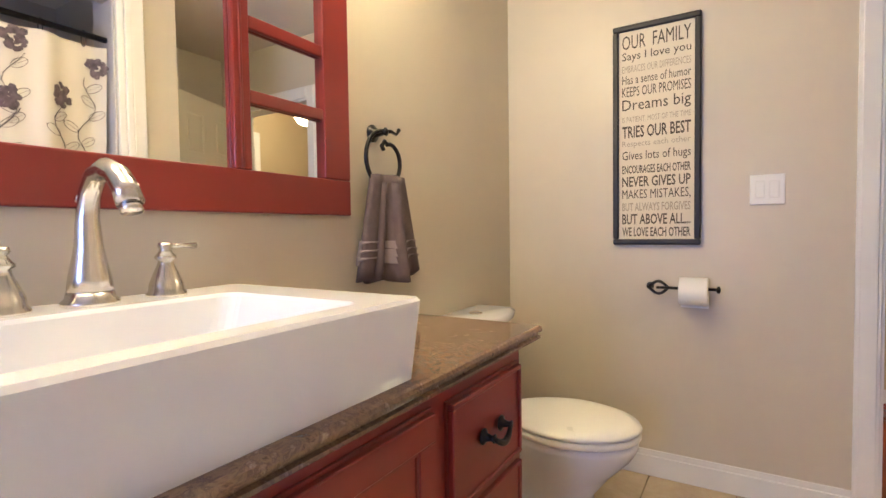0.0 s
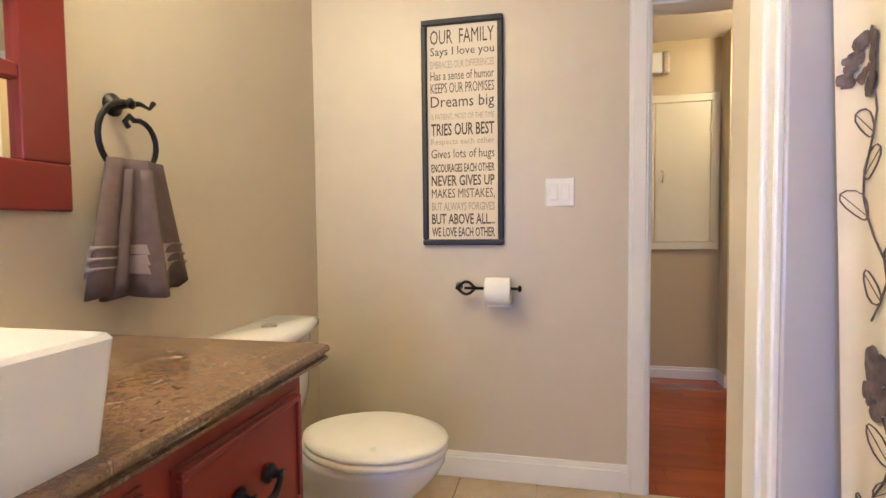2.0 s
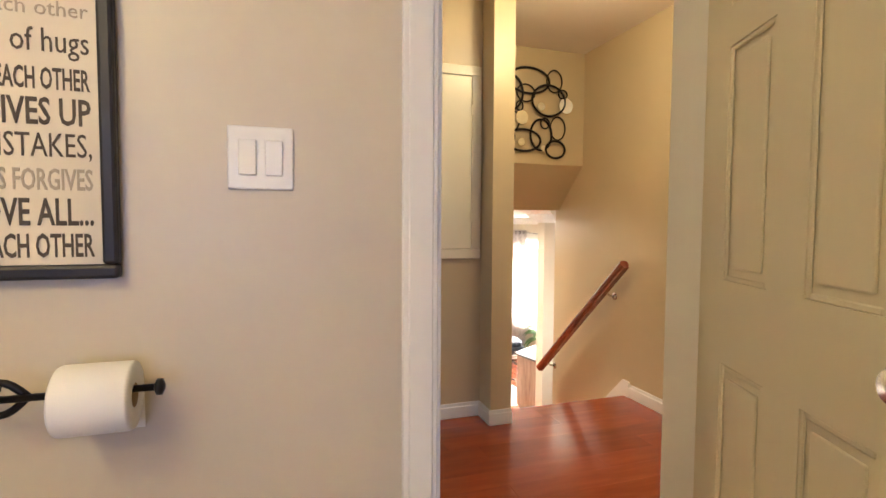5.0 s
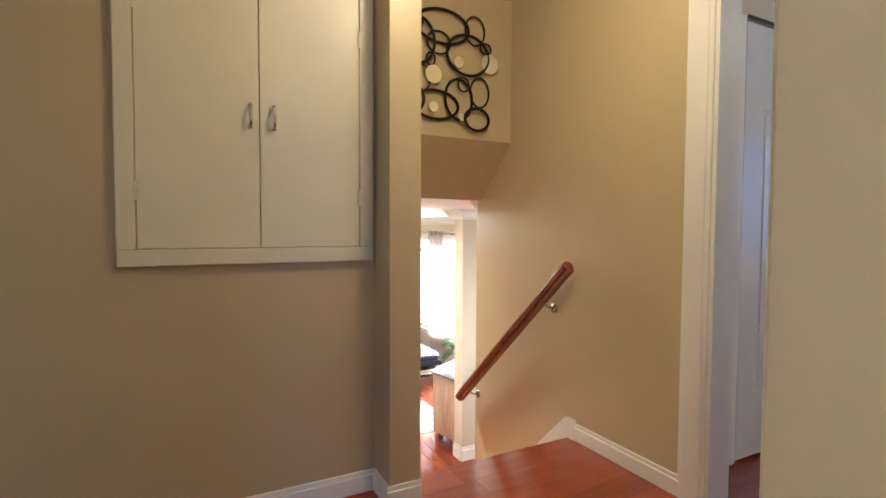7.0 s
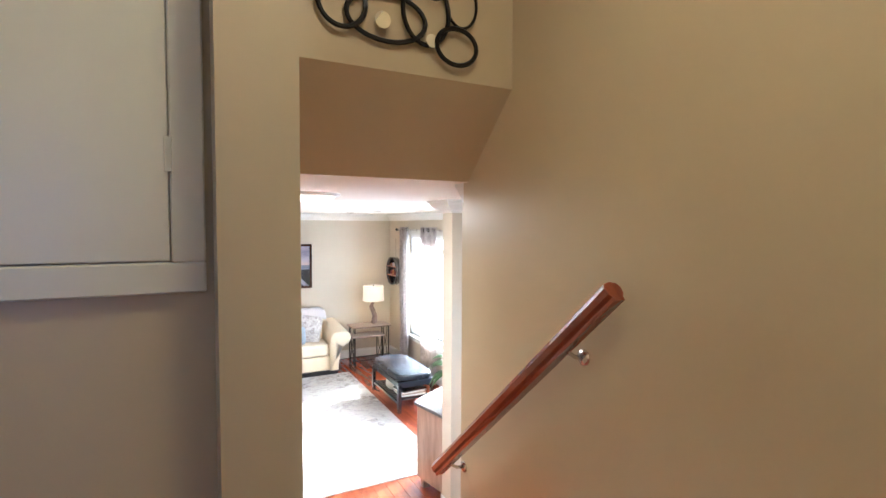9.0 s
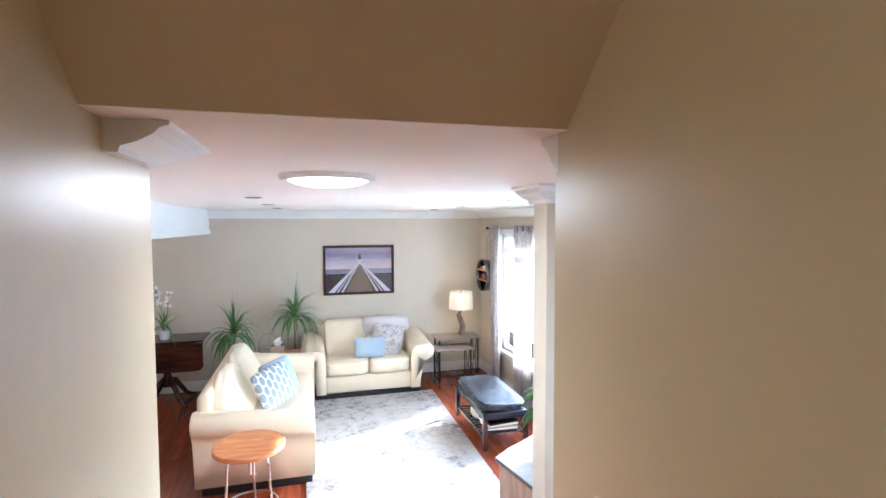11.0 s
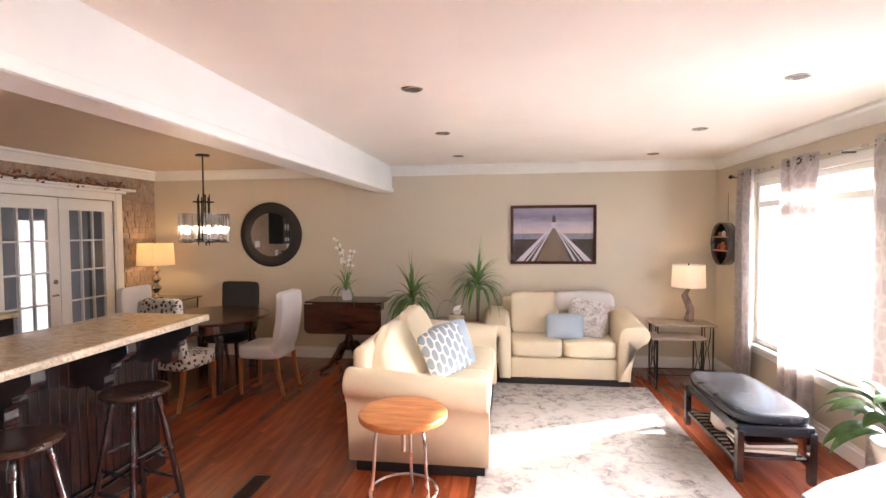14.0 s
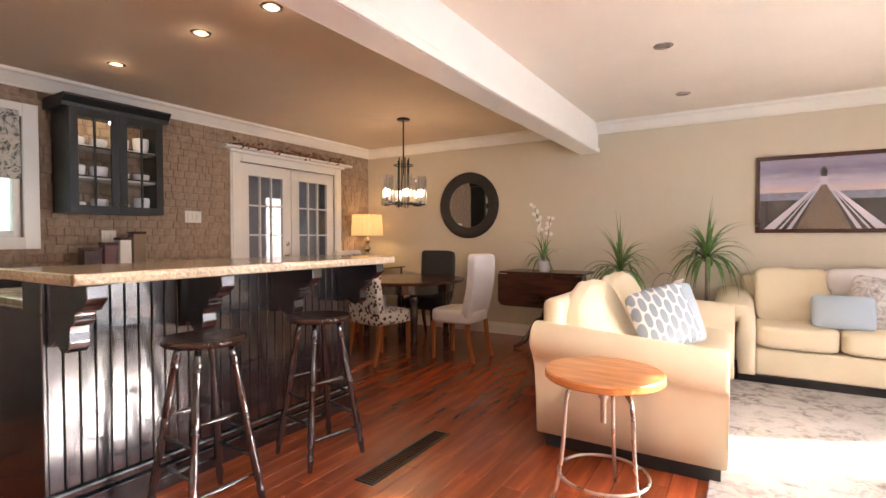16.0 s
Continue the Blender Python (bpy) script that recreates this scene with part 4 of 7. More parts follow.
def shower_curtain():
    c = thing("shower_curtain", (0, 0, 0), 0, "cream shower curtain printed with dark plum flowers and vines", "shower curtain")
    bm = bmesh.new()
    n = 120
    z0, z1 = HF + 0.12, HF + 1.93
    rows = []
    for z in np.linspace(z0, z1, 5):
        rows.append([bm.verts.new((curtain_x(y), y, z)) for y in np.linspace(0.55, 1.925 - 0.03 * (z1 - z), n)])
    for a, b in zip(rows, rows[1:]):
        for i in range(n - 1):
            bm.faces.new((a[i], a[i + 1], b[i + 1], b[i]))
    part("cloth", bm, FABRIC, c, smooth=True)

    def put(y, z):
        return (curtain_x(y) - 0.0035, y, z)
    rng = random.Random(5)
    for fy, fz, r in ((1.855, 2.545, 0.050), (1.80, 2.085, 0.055), (1.75, 2.90, 0.055), (1.885, 3.05, 0.045), (1.60, 3.09, 0.055), (1.575, 2.86, 0.05), (1.66, 2.40, 0.055), (1.45, 2.62, 0.055), (1.35, 2.98, 0.055), (1.30, 2.30, 0.05), (1.10, 2.75, 0.055), (0.95, 2.45, 0.055), (0.9, 3.0, 0.05), (1.55, 1.85, 0.055)):
        bf_ = bmesh.new()
        for k in range(34):
            a, q = rng.uniform(0, 6.28), r * math.sqrt(rng.uniform(0, 1)) * 0.78
            y, z, s_ = fy + q * math.cos(a), fz + q * math.sin(a) * 1.15, r * rng.uniform(0.16, 0.28)
            pts = []
            for j in range(9):
                b_ = 2 * math.pi * j / 9
                rr = s_ * rng.uniform(0.8, 1.1)
                yy = y + rr * math.cos(b_)
                pts.append((curtain_x(yy) - 0.0035 - 0.00008 * k, yy, z + rr * math.sin(b_)))
            bf_.faces.new([bf_.verts.new(p_) for p_ in pts])
        part("flower_print", bf_, INKPLUM, c, "dark plum printed flower", kind="stuff")
    bmv = bmesh.new()
    for fy, fz in ((1.85, 2.50), (1.80, 2.04), (1.75, 2.85), (1.58, 2.82), (1.60, 3.04), (1.45, 2.56), (1.66, 2.35), (1.35, 2.92), (1.10, 2.70), (0.95, 2.4), (1.87, 3.0)):
        path = [put(fy + 0.03 * math.sin(k * 0.8 + fy * 9) - 0.004 * k, fz - 0.030 * k) for k in range(12)]
        add_tube(bmv, path, 0.0015, 5)
        for k in range(2, 11, 2):
            p = path[k]
            s = 1 if k % 4 else -1
            leaf = []
            for j in range(13):
                b = 2 * math.pi * j / 12
                u, w = 0.036 * (1 + math.cos(b)), 0.015 * math.sin(b)
                leaf.append(put(p[1] + s * (u * 0.75 + w * 0.5), p[2] + u * 0.5 - w))
            add_tube(bmv, leaf[:-1], 0.0012, 4, closed=True)
            add_tube(bmv, [leaf[0], leaf[6]], 0.0007, 4)
    part("vine_print", bmv, INKPLUM, c, "dark printed vines and leaves")
    part("rod", tube([(1.145, 0.33, HF + 1.97), (1.145, 1.93, HF + 1.97)], 0.013, 12), IRON, c, "dark curtain rod", True)
    for k in range(9):
        y = 0.6 + k * 0.155
        pts = [(1.145 + 0.022 * math.cos(a), y, HF + 1.952 + 0.035 * math.sin(a)) for a in np.linspace(0, 2 * math.pi, 13)[:-1]]
        part("ring", tube(pts, 0.002, 5, closed=True), IRON, c)


shower_curtain()

# ---------- hall things ----------


def cupboard():
    c = thing("wall_cupboard", (0, YC, 0), 0, "cream painted double-door cupboard built into the hall wall", "cupboard")
    x0, x1, z0, z1 = 1.008, 1.847, 2.132, 3.205
    f = 0.054
    bm = bmesh.new()
    for a, b, c_, d in ((x0, x1, z0, z0 + f), (x0, x1, z1 - f, z1), (x0, x0 + f, z0 + f, z1 - f), (x1 - f, x1, z0 + f, z1 - f)):
        add_box(bm, a, b, -0.02, -0.0, c_, d, 0.003, 1)
    part("face_frame", bm, CREAM, c)
    mid = 1.434
    for a, b, hx in ((x0 + f + 0.002, mid - 0.0015, mid - 0.030), (mid + 0.0015, x1 - f - 0.002, mid + 0.048)):
        d = part("door", boxm(a, b, -0.016, -0.001, z0 + f + 0.003, z1 - f - 0.003, bevel=0.0015, seg=1), CREAM, c)
        part("handle", tube([(hx, -0.016, 2.604), (hx, -0.034, 2.612), (hx, -0.038, 2.642), (hx, -0.034, 2.672), (hx, -0.016, 2.682)], [0.007, 0.005, 0.006, 0.005, 0.007], 8), CHROME, d, "small brass pull", True)
        side = a if a < mid - 0.2 else b
        for hz in (z0 + 0.24, z1 - 0.24):
            part("hinge", boxm(side - 0.006, side + 0.006, -0.022, -0.018, hz - 0.03, hz + 0.03, bevel=0.001, seg=1), CREAM, d)


cupboard()


def chime():
    c = thing("door_chime", (1.42, YC, 3.42), 0, "white and brass door chime box high on the hall wall", "door chime")
    part("box", boxm(-0.11, 0.05, -0.05, 0, -0.07, 0.07, bevel=0.006), PLASTIC, c)
    part("chime_cover", boxm(0.05, 0.10, -0.052, 0, -0.075, 0.075, bevel=0.01), CHROME, c)


chime()


def handrail():
    h = thing("handrail", (XS - 0.075, 0, 0), 0, "reddish varnished wooden handrail on nickel brackets along the stair wall", "handrail")
    y0, z0, y1, z1 = 4.69, 2.105, 5.745, 1.145
    slope = math.atan2(z1 - z0, y1 - y0)
    length = math.hypot(y1 - y0, z1 - z0)
    prof = [(-0.027, -0.014), (-0.030, 0.004), (-0.022, 0.018), (0, 0.024), (0.022, 0.018), (0.030, 0.004), (0.027, -0.014), (0.018, -0.024), (0.018, -0.036), (-0.018, -0.036), (-0.018, -0.024)]
    bm = bmesh.new()
    lo = [bm.verts.new((u, 0, v)) for u, v in prof]
    hi = [bm.verts.new((u, length, v)) for u, v in prof]
    bm.faces.new(lo[::-1])
    bm.faces.new(hi)
    for i in range(len(prof)):
        j = (i + 1) % len(prof)
        bm.faces.new((lo[i], lo[j], hi[j], hi[i]))
    bmesh.ops.transform(bm, matrix=Matrix.Translation((0, y0, z0 - 0.02)) @ Matrix.Rotation(slope, 4, "X"), verts=bm.verts)
    part("rail", bm, CHERRY, h)
    for f in (0.17, 0.88):
        y, z = y0 + (y1 - y0) * f, z0 + (z1 - z0) * f - 0.06
        b = part("bracket", tube([(0.0, y, z + 0.012), (0.01, y + 0.005, z - 0.012), (0.04, y + 0.006, z - 0.03), (0.074, y + 0.006, z - 0.035)], [0.006, 0.007, 0.007, 0.008], 10), CHROME, h, "nickel handrail bracket", True)
        part("wall_plate", turned([(0.026, 0), (0.026, 0.004), (0.016, 0.007), (0.008, 0.01)], n=18, m=pose(0.075, y + 0.006, z - 0.035, 0, -90, 0)), CHROME, b, smooth=True)


handrail()


def ring_art():
    a = thing("ring_wall_art", (0, 5.28, 0), 0, "black metal wall art of overlapping rings with small round mirrors", "wall art")
    rng = random.Random(3)
    rings = [(2.434, 3.338, 0.160, 0.089), (2.632, 3.346, 0.061, 0.078), (2.285, 3.245, 0.100, 0.122), (2.588, 3.208, 0.131, 0.109), (2.701, 3.260, 0.035, 0.030), (2.363, 3.158, 0.025, 0.033),
             (2.668, 3.017, 0.060, 0.082), (2.559, 3.045, 0.034, 0.037), (2.533, 2.964, 0.084, 0.109), (2.395, 2.920, 0.135, 0.076), (2.645, 2.864, 0.077, 0.061), (2.310, 3.050, 0.049, 0.068),
             (2.245, 2.940, 0.075, 0.077), (2.190, 3.130, 0.085, 0.100), (2.230, 3.340, 0.080, 0.070), (2.410, 3.250, 0.070, 0.060)]
    for x, z, rx, rz in rings:
        off = -0.02 - 0.012 * rng.random()
        pts = [(x + rx * math.cos(t), off, z + rz * math.sin(t)) for t in np.linspace(0, 2 * math.pi, 29)[:-1]]
        part("ring", tube(pts, 0.0085 if rx > 0.07 else 0.0055, 6, closed=True), IRON, a)
    for x, z, r in ((2.727, 3.180, 0.055), (2.529, 3.162, 0.030), (2.376, 3.076, 0.048), (2.377, 2.906, 0.027), (2.551, 2.870, 0.022)):
        m = pose(x, -0.028, z, 90, 0, 0)
        part("mirror_disc", turned([(r, 0), (r, 0.004)], n=24, m=m), MIRROR, a, "small round mirror disc")
        part("stud", turned([(0.006, 0), (0.006, 0.028)], n=8, m=pose(x, 0, z, 90, 0, 0)), IRON, a)


ring_art()


def dome_light(name, x, y, z, r, label):
    d = thing(name, (x, y, z), 0, label, "ceiling light")
    part("pan", turned([(r * 0.75, -0.001), (r * 0.78, -0.012), (r * 0.7, -0.02)][::-1], n=32), CHROME, d, smooth=True)
    part("diffuser", turned([(0.01, -0.118), (r * 0.35, -0.112), (r * 0.65, -0.092), (r * 0.9, -0.055), (r, -0.018), (r * 0.96, -0.014)], n=36), DOME_LIT, d, "lit frosted glass bowl", True)
    part("finial", turned([(0.004, -0.155), (0.012, -0.147), (0.014, -0.137), (0.008, -0.126), (0.02, -0.118)], n=12), CHROME, d, smooth=True)
    for o in d.children:
        o.visible_shadow = False
    return d


dome_light("hall_ceiling_light", 2.1, 4.01, HC, 0.17, "lit frosted bowl ceiling light with a brass finial in the hall")
CLOSET_WHITE = paint("satin_white_closet_paint", (0.66, 0.66, 0.66), 0.2, 140, 0.05, 0.03)
bf = panel_door("door_2", 0.67, 1.93, pose(3.362, 4.20, HF + 0.012, 0, 0, 0), "white bifold closet door in the bedroom beyond the hall", CLOSET_WHITE, False, 0.13)
bf["kind"] = "structure"
b2 = panel_door("door_3", 0.67, 1.93, pose(4.036, 4.204, HF + 0.020, 0, 0, 0), "white bifold closet door in the bedroom beyond the hall", CLOSET_WHITE, False, 0.09)
b2["kind"] = "structure"
structure("closet_header", boxm(3.02, 4.9, 4.19, 4.30, HF + 1.96, HC), WALL)
# Thin dark strip drawn in for the shaded gap at the door track.
structure("closet_track_gap", boxm(3.36, 4.70, 4.186, 4.189, HF + 1.955, HF + 1.968), IRON)
structure("closet_side", boxm(3.02, 3.355, 4.19, 4.30, HF, HF + 1.96), WHITE)
structure("closet_side", boxm(4.712, 4.9, 4.19, 4.30, HF, HF + 1.96), WHITE)


# ---------- living room and kitchen things ----------
def back_cushion(w, h, low, high, seed, flare=0.0, p=7.0):
    """A leaning back cushion, thick at its foot and narrow at its top; its back is at y = 0, its foot at z = 0."""
    c = cushion(w, 1.0, h, 0.06, 12, 0.016, seed, p)
    for v in c.verts:
        f = v.co.z / h + 0.5
        t = low + (high - low) * f
        v.co.y = (v.co.y - 0.5) * t + 0.006 * noise.noise(Vector((v.co.x * 14 + seed, v.co.z * 3, 1.0)))
        v.co.x *= 1 + flare * max(0, f) ** 2
        v.co.z = f * h
    return c


def sofa(name, length, depth, m, label, n_seat, flare, droop=0.0):
    """A scroll-armed leather sofa: its front faces -y, its left body end at x = 0."""
    s = thing(name, (0, 0, 0), 0, label, "sofa")
    base, inner, r = 0.07, 0.135, 0.10
    part("base_rail", boxm(0.015, length - 0.015, 0.03, depth - 0.04, 0, base, bevel=0.004), BLACK_SATIN, s, "black wooden base rail")
    part("frame", boxm(inner, length - inner, 0.045, depth - 0.05, base, 0.285, bevel=0.018, seg=3), LEATHER, s, smooth=True)
    for side in (0, 1):
        prof = [(0.012, base), (0.004, 0.30), (-0.02, 0.40), (0.03 - flare * 0.55, 0.45)]
        for k in range(10):
            a = radians(235 - 165 * k / 9)
            prof.append((r - flare + r * math.cos(a), 0.548 + r * math.sin(a)))
        prof += [(inner * 0.55, 0.635), (inner * 0.92, 0.585), (inner, 0.48), (inner, base)]
        if side:
            prof = [(length - u, v) for u, v in prof][::-1]
        b = prism(prof, "y", 0.0, depth + 0.015)
        for v in b.verts:
            if v.co.z > 0.4:
                v.co.z += 0.07 * v.co.y / depth
        bmesh.ops.bevel(b, geom=[e for e in b.edges if abs(e.verts[0].co.y - e.verts[1].co.y) < 1e-6 and abs(e.verts[0].co.z - e.verts[1].co.z) < 0.3], offset=0.016, segments=3, affect="EDGES", profile=0.5)
        part("arm", b, LEATHER, s, smooth=True)
    w = (length - 2 * inner) / n_seat
    for i in range(n_seat):
        c = cushion(w - 0.003, depth - 0.26, 0.19, 0.06, 10, 0.006, i, 8.0)
        bmesh.ops.transform(c, matrix=Matrix.Translation((inner + w * (i + 0.5), 0.02 + (depth - 0.28) / 2, 0.385)), verts=c.verts)
        part("seat_cushion", c, LEATHER, s, smooth=True)
        c = back_cushion(w - 0.004, 0.46, 0.38, 0.13, i + 5, 0.03, 4.0 if droop else 8.0)
        if droop and i == 0:
            for v in c.verts:
                v.co.z *= 1 - droop * max(0, -v.co.x / (w / 2)) ** 2
        bmesh.ops.transform(c, matrix=Matrix.Translation((inner + w * (i + 0.5), depth - 0.07, 0.445)), verts=c.verts)
        part("back_cushion", c, LEATHER, s, smooth=True)
    b = boxm(0.03, length - 0.03, depth - 0.12, depth - 0.01, base, 0.84, bevel=0.045, seg=4)
    part("backrest", b, LEATHER, s, smooth=True)
    s.matrix_basis = m
    return s


# the long sofa faces +x; the smaller one faces the stairs
sofa("sofa", 1.92, 0.95, pose(2.36, 8.94, 0.0, 0, 0, 90), "cream leather sofa with rolled arms standing on hardwood", 2, 0.11, 0.26)
sofa("loveseat", 1.37, 0.84, pose(2.37, 10.95, 0.0, 0, 0, 0), "cream leather loveseat with rolled arms against the far wall", 2, 0.18)

PAT_A = paint("blue_grey_cushion_cloth", (0.36, 0.42, 0.47), 0.85, 400, 0.3, 0.05)
PAT_B = paint("pale_cushion_cloth", (0.66, 0.64, 0.60), 0.85, 400, 0.3, 0.05)
PLAIN_BLUE = paint("dusty_blue_cushion_cloth", (0.40, 0.47, 0.54), 0.85, 400, 0.3, 0.04)
FLOWERY = stone("taupe_flowered_cloth", [(0.35, (0.24, 0.20, 0.19)), (0.5, (0.52, 0.48, 0.45)), (0.62, (0.66, 0.63, 0.60)), (0.75, (0.30, 0.26, 0.25))], 14, 0.85, 1.5, 0.2)


def cell_pattern():
    """Cushion cloth with rows of upright rounded cells."""
    m, nodes, links, b = base_mat("cell_patterned_cloth", 0.85)
    v = coords(nodes, links, (1, 1, 1))
    sep = nodes.new("ShaderNodeSeparateXYZ")
    links.new(v, sep.inputs[0])
    def maths(op, a, c=None):
        n = nodes.new("ShaderNodeMath")
        n.operation = op
        for k, q in enumerate((a, c)):
            if q is None:
                continue
            if isinstance(q, (int, float)):
                n.inputs[k].default_value = q
            else:
                links.new(q, n.inputs[k])
        return n.outputs[0]
    u, w = maths("MULTIPLY", sep.outputs[0], 21.0), maths("MULTIPLY", sep.outputs[2], 10.0)
    fl = maths("FLOOR", u)
    shift = maths("MULTIPLY", maths("MODULO", maths("ADD", fl, 40), 2.0), 0.5)
    du = maths("ABSOLUTE", maths("SUBTRACT", maths("FRACT", u), 0.5))
    dw = maths("ABSOLUTE", maths("SUBTRACT", maths("FRACT", maths("ADD", w, shift)), 0.5))
    r = maths("ADD", maths("POWER", maths("MULTIPLY", du, 2.15), 2.0), maths("POWER", maths("MULTIPLY", dw, 2.08), 2.6))
    links.new(ramp(nodes, links, r, [(0.72, (0.27, 0.32, 0.37)), (0.95, (0.70, 0.69, 0.66))]), b.inputs["Base Color"])
    bumped(nodes, links, b, noise_tex(nodes, links, v, 400, 2), 0.2, 0.001)
    return m


CELLS = cell_pattern()


def pillow(place, size, rx, ry, rz, mat, label, thick=0.15, sy=None):
    p = thing("throw_pillow", (0, 0, 0), 0, label, "pillow")
    c = cushion(size, thick, sy or size, 0.0, 10)
    for v in c.verts:
        x, z = v.co.x / (size / 2), v.co.z / ((sy or size) / 2)
        k = (1 - abs(x) ** 2.6) * (1 - abs(z) ** 2.6)
        v.co.y = math.copysign(thick / 2 * max(0.04, max(0, k) ** 0.45), v.co.y) if abs(v.co.y) > 1e-6 else 0
        v.co.x *= 1 + 0.07 * abs(z) ** 3
        v.co.z *= 1 + 0.07 * abs(x) ** 3
    part("cover", c, mat, p, smooth=True)
    p.matrix_basis = pose(*place, rx, ry, rz)
    return p


pillow((1.99, 9.54, 0.70), 0.37, -20, -14, 38, CELLS, "blue-grey pillow with pale cell pattern on the cream sofa")
pillow((2.02, 9.80, 0.68), 0.40, -20, -5, 50, PAT_A, "plain blue-grey pillow leaning on the cream sofa")
pillow((1.86, 9.10, 0.495), 0.36, 80, 0, 70, FLOWERY, "taupe flowered pillow lying on the cream sofa", 0.08)
pillow((3.08, 11.16, 0.60), 0.40, -22, 0, -4, PLAIN_BLUE, "small dusty blue pillow on the cream loveseat", 0.13, 0.27)
pillow((3.33, 11.28, 0.66), 0.42, -18, 10, -12, FLOWERY, "taupe flowered pillow on the cream loveseat", 0.14)
# a cloth laid over the loveseat's back
th = thing("throw_blanket", (3.34, 11.50, 0.90), 0, "white throw blanket over the back of the cream loveseat", "blanket")
c = back_cushion(0.66, 0.48, 0.35, 0.18, 3, 0.04)
bmesh.ops.delete(c, geom=[v for v in c.verts if v.co.z < 0.27 + 0.04 * math.sin(v.co.x * 9)], context="VERTS")
bmesh.ops.solidify(c, geom=list(c.faces), thickness=0.004)
part("cloth", c, WHITE_CLOTH, th, smooth=True)
th.matrix_basis = pose(3.35, 11.735, 0.442)


def side_stool():
    s = thing("stool_table", (1.88, 8.51, 0), 0, "round honey-wood adjustable stool on bent steel legs", "side table")
    r = 0.258
    part("seat", turned([(r - 0.006, 0.560), (r, 0.566), (r, 0.590), (r - 0.005, 0.597), (0.05, 0.600)], n=48), OAK, s, "round wooden plank seat")
    part("screw", turned([(0.013, 0.36), (0.013, 0.47), (0.022, 0.471), (0.022, 0.54), (0.05, 0.545), (0.05, 0.559)], n=16), STEEL, s)
    part("hub", turned([(0.045, 0.500), (0.045, 0.512)], n=16), STEEL, s)
    for k in range(3):
        a = radians(88 + 120 * k)
        d = (math.cos(a), math.sin(a))
        prof = [(0.03, 0.530), (0.09, 0.535), (0.13, 0.525), (0.158, 0.495), (0.168, 0.45), (0.175, 0.30), (0.19, 0.15), (0.215, 0.02), (0.225, 0.001)]
        part("leg", tube([(d[0] * u, d[1] * u, z) for u, z in prof], 0.0095, 10), STEEL, s, smooth=True)
    pts = [(0.196 * math.cos(t), 0.196 * math.sin(t), 0.125) for t in np.linspace(0, 2 * math.pi, 41)[:-1]]
    part("foot_ring", tube(pts, 0.0075, 8, closed=True), STEEL, s, smooth=True)


side_stool()


def rug_mat():
    m, nodes, links, b = base_mat("distressed_rug_pile", 0.95)
    v = coords(nodes, links)
    a = noise_tex(nodes, links, v, 1.8, 6, 0.7, 1.4)
    c = noise_tex(nodes, links, v, 11, 7, 0.75, 0.8)
    col_a = ramp(nodes, links, c, [(0.38, (0.14, 0.125, 0.12)), (0.46, (0.27, 0.235, 0.21)), (0.54, (0.44, 0.41, 0.38)), (0.64, (0.46, 0.39, 0.32))])
    mix = nodes.new("ShaderNodeMix")
    mix.data_type = "RGBA"
    links.new(ramp(nodes, links, a, [(0.42, (0, 0, 0)), (0.6, (1, 1, 1))]), mix.inputs[0])
    links.new(col_a, mix.inputs[6])
    mix.inputs[7].default_value = (0.47, 0.44, 0.41, 1)
    links.new(mix.outputs[2], b.inputs["Base Color"])
    bumped(nodes, links, b, noise_tex(nodes, links, v, 350, 2), 0.5, 0.003)
    return m


rug = part("rug", boxm(2.28, 3.90, 7.7, 11.0, 0.0005, 0.011, bevel=0.004), rug_mat())
tagged(rug, "pale grey-beige distressed pattern area rug on red hardwood", "rug")


def bench():
    s = thing("storage_bench", (0, 0, 0), 0, "black leather bench with a slatted shelf standing on hardwood", "bench")
    x0, x1, y0, y1 = 3.955, 4.435, 9.105, 10.085
    for x in (x0, x1 - 0.045):
        for y in (y0, y1 - 0.045):
            part("leg", boxm(x, x + 0.045, y, y + 0.045, 0, 0.34, bevel=0.004), BLACKWOOD, s)
    part("apron", boxm(x0 + 0.008, x1 - 0.008, y0 + 0.008, y1 - 0.008, 0.30, 0.375, bevel=0.012), BLACKLEATHER, s)
    c = cushion(x1 - x0 + 0.015, y1 - y0 + 0.02, 0.10, 0.06, 9, 0.003)
    bmesh.ops.transform(c, matrix=Matrix.Translation(((x0 + x1) / 2, (y0 + y1) / 2, 0.418)), verts=c.verts)
    part("seat", c, BLACKLEATHER, s, smooth=True)
    for x in (x0 + 0.01, x1 - 0.035):
        part("shelf_rail", boxm(x, x + 0.025, y0 + 0.04, y1 - 0.04, 0.10, 0.13, bevel=0.003), BLACKWOOD, s)
    for k in range(13):
        y = y0 + 0.06 + k * 0.066
        part("slat", boxm(x0 + 0.02, x1 - 0.02, y, y + 0.035, 0.131, 0.143, bevel=0.002, seg=1), BLACKWOOD, s)
    z = 0.144
    cols = (DARKWOOD, PAPER, GREYWOOD, PAPER, DARKWOOD)
    for k, (dx, mat) in enumerate(zip((0.0, 0.02, -0.01, 0.015, 0.0), cols)):
        bk = thing("magazine", (4.19, 9.32, z), 4 * (k - 2), "stacked magazine on the shelf of the black bench", "magazine", "magazines on the bench shelf")
        part("cover", boxm(-0.16, 0.17, -0.13, 0.13, 0, 0.018, bevel=0.002, seg=1), mat, bk)
        z += 0.019
    d = thing("drum", (4.12, 9.62, 0.144), 0, "small white round basket on the shelf of the black bench", "basket")
    part("body", turned([(0.03, 0.0), (0.10, 0.01), (0.125, 0.05), (0.12, 0.12), (0.11, 0.135)], n=28), WHITE_CLOTH, d, smooth=True)


bench()


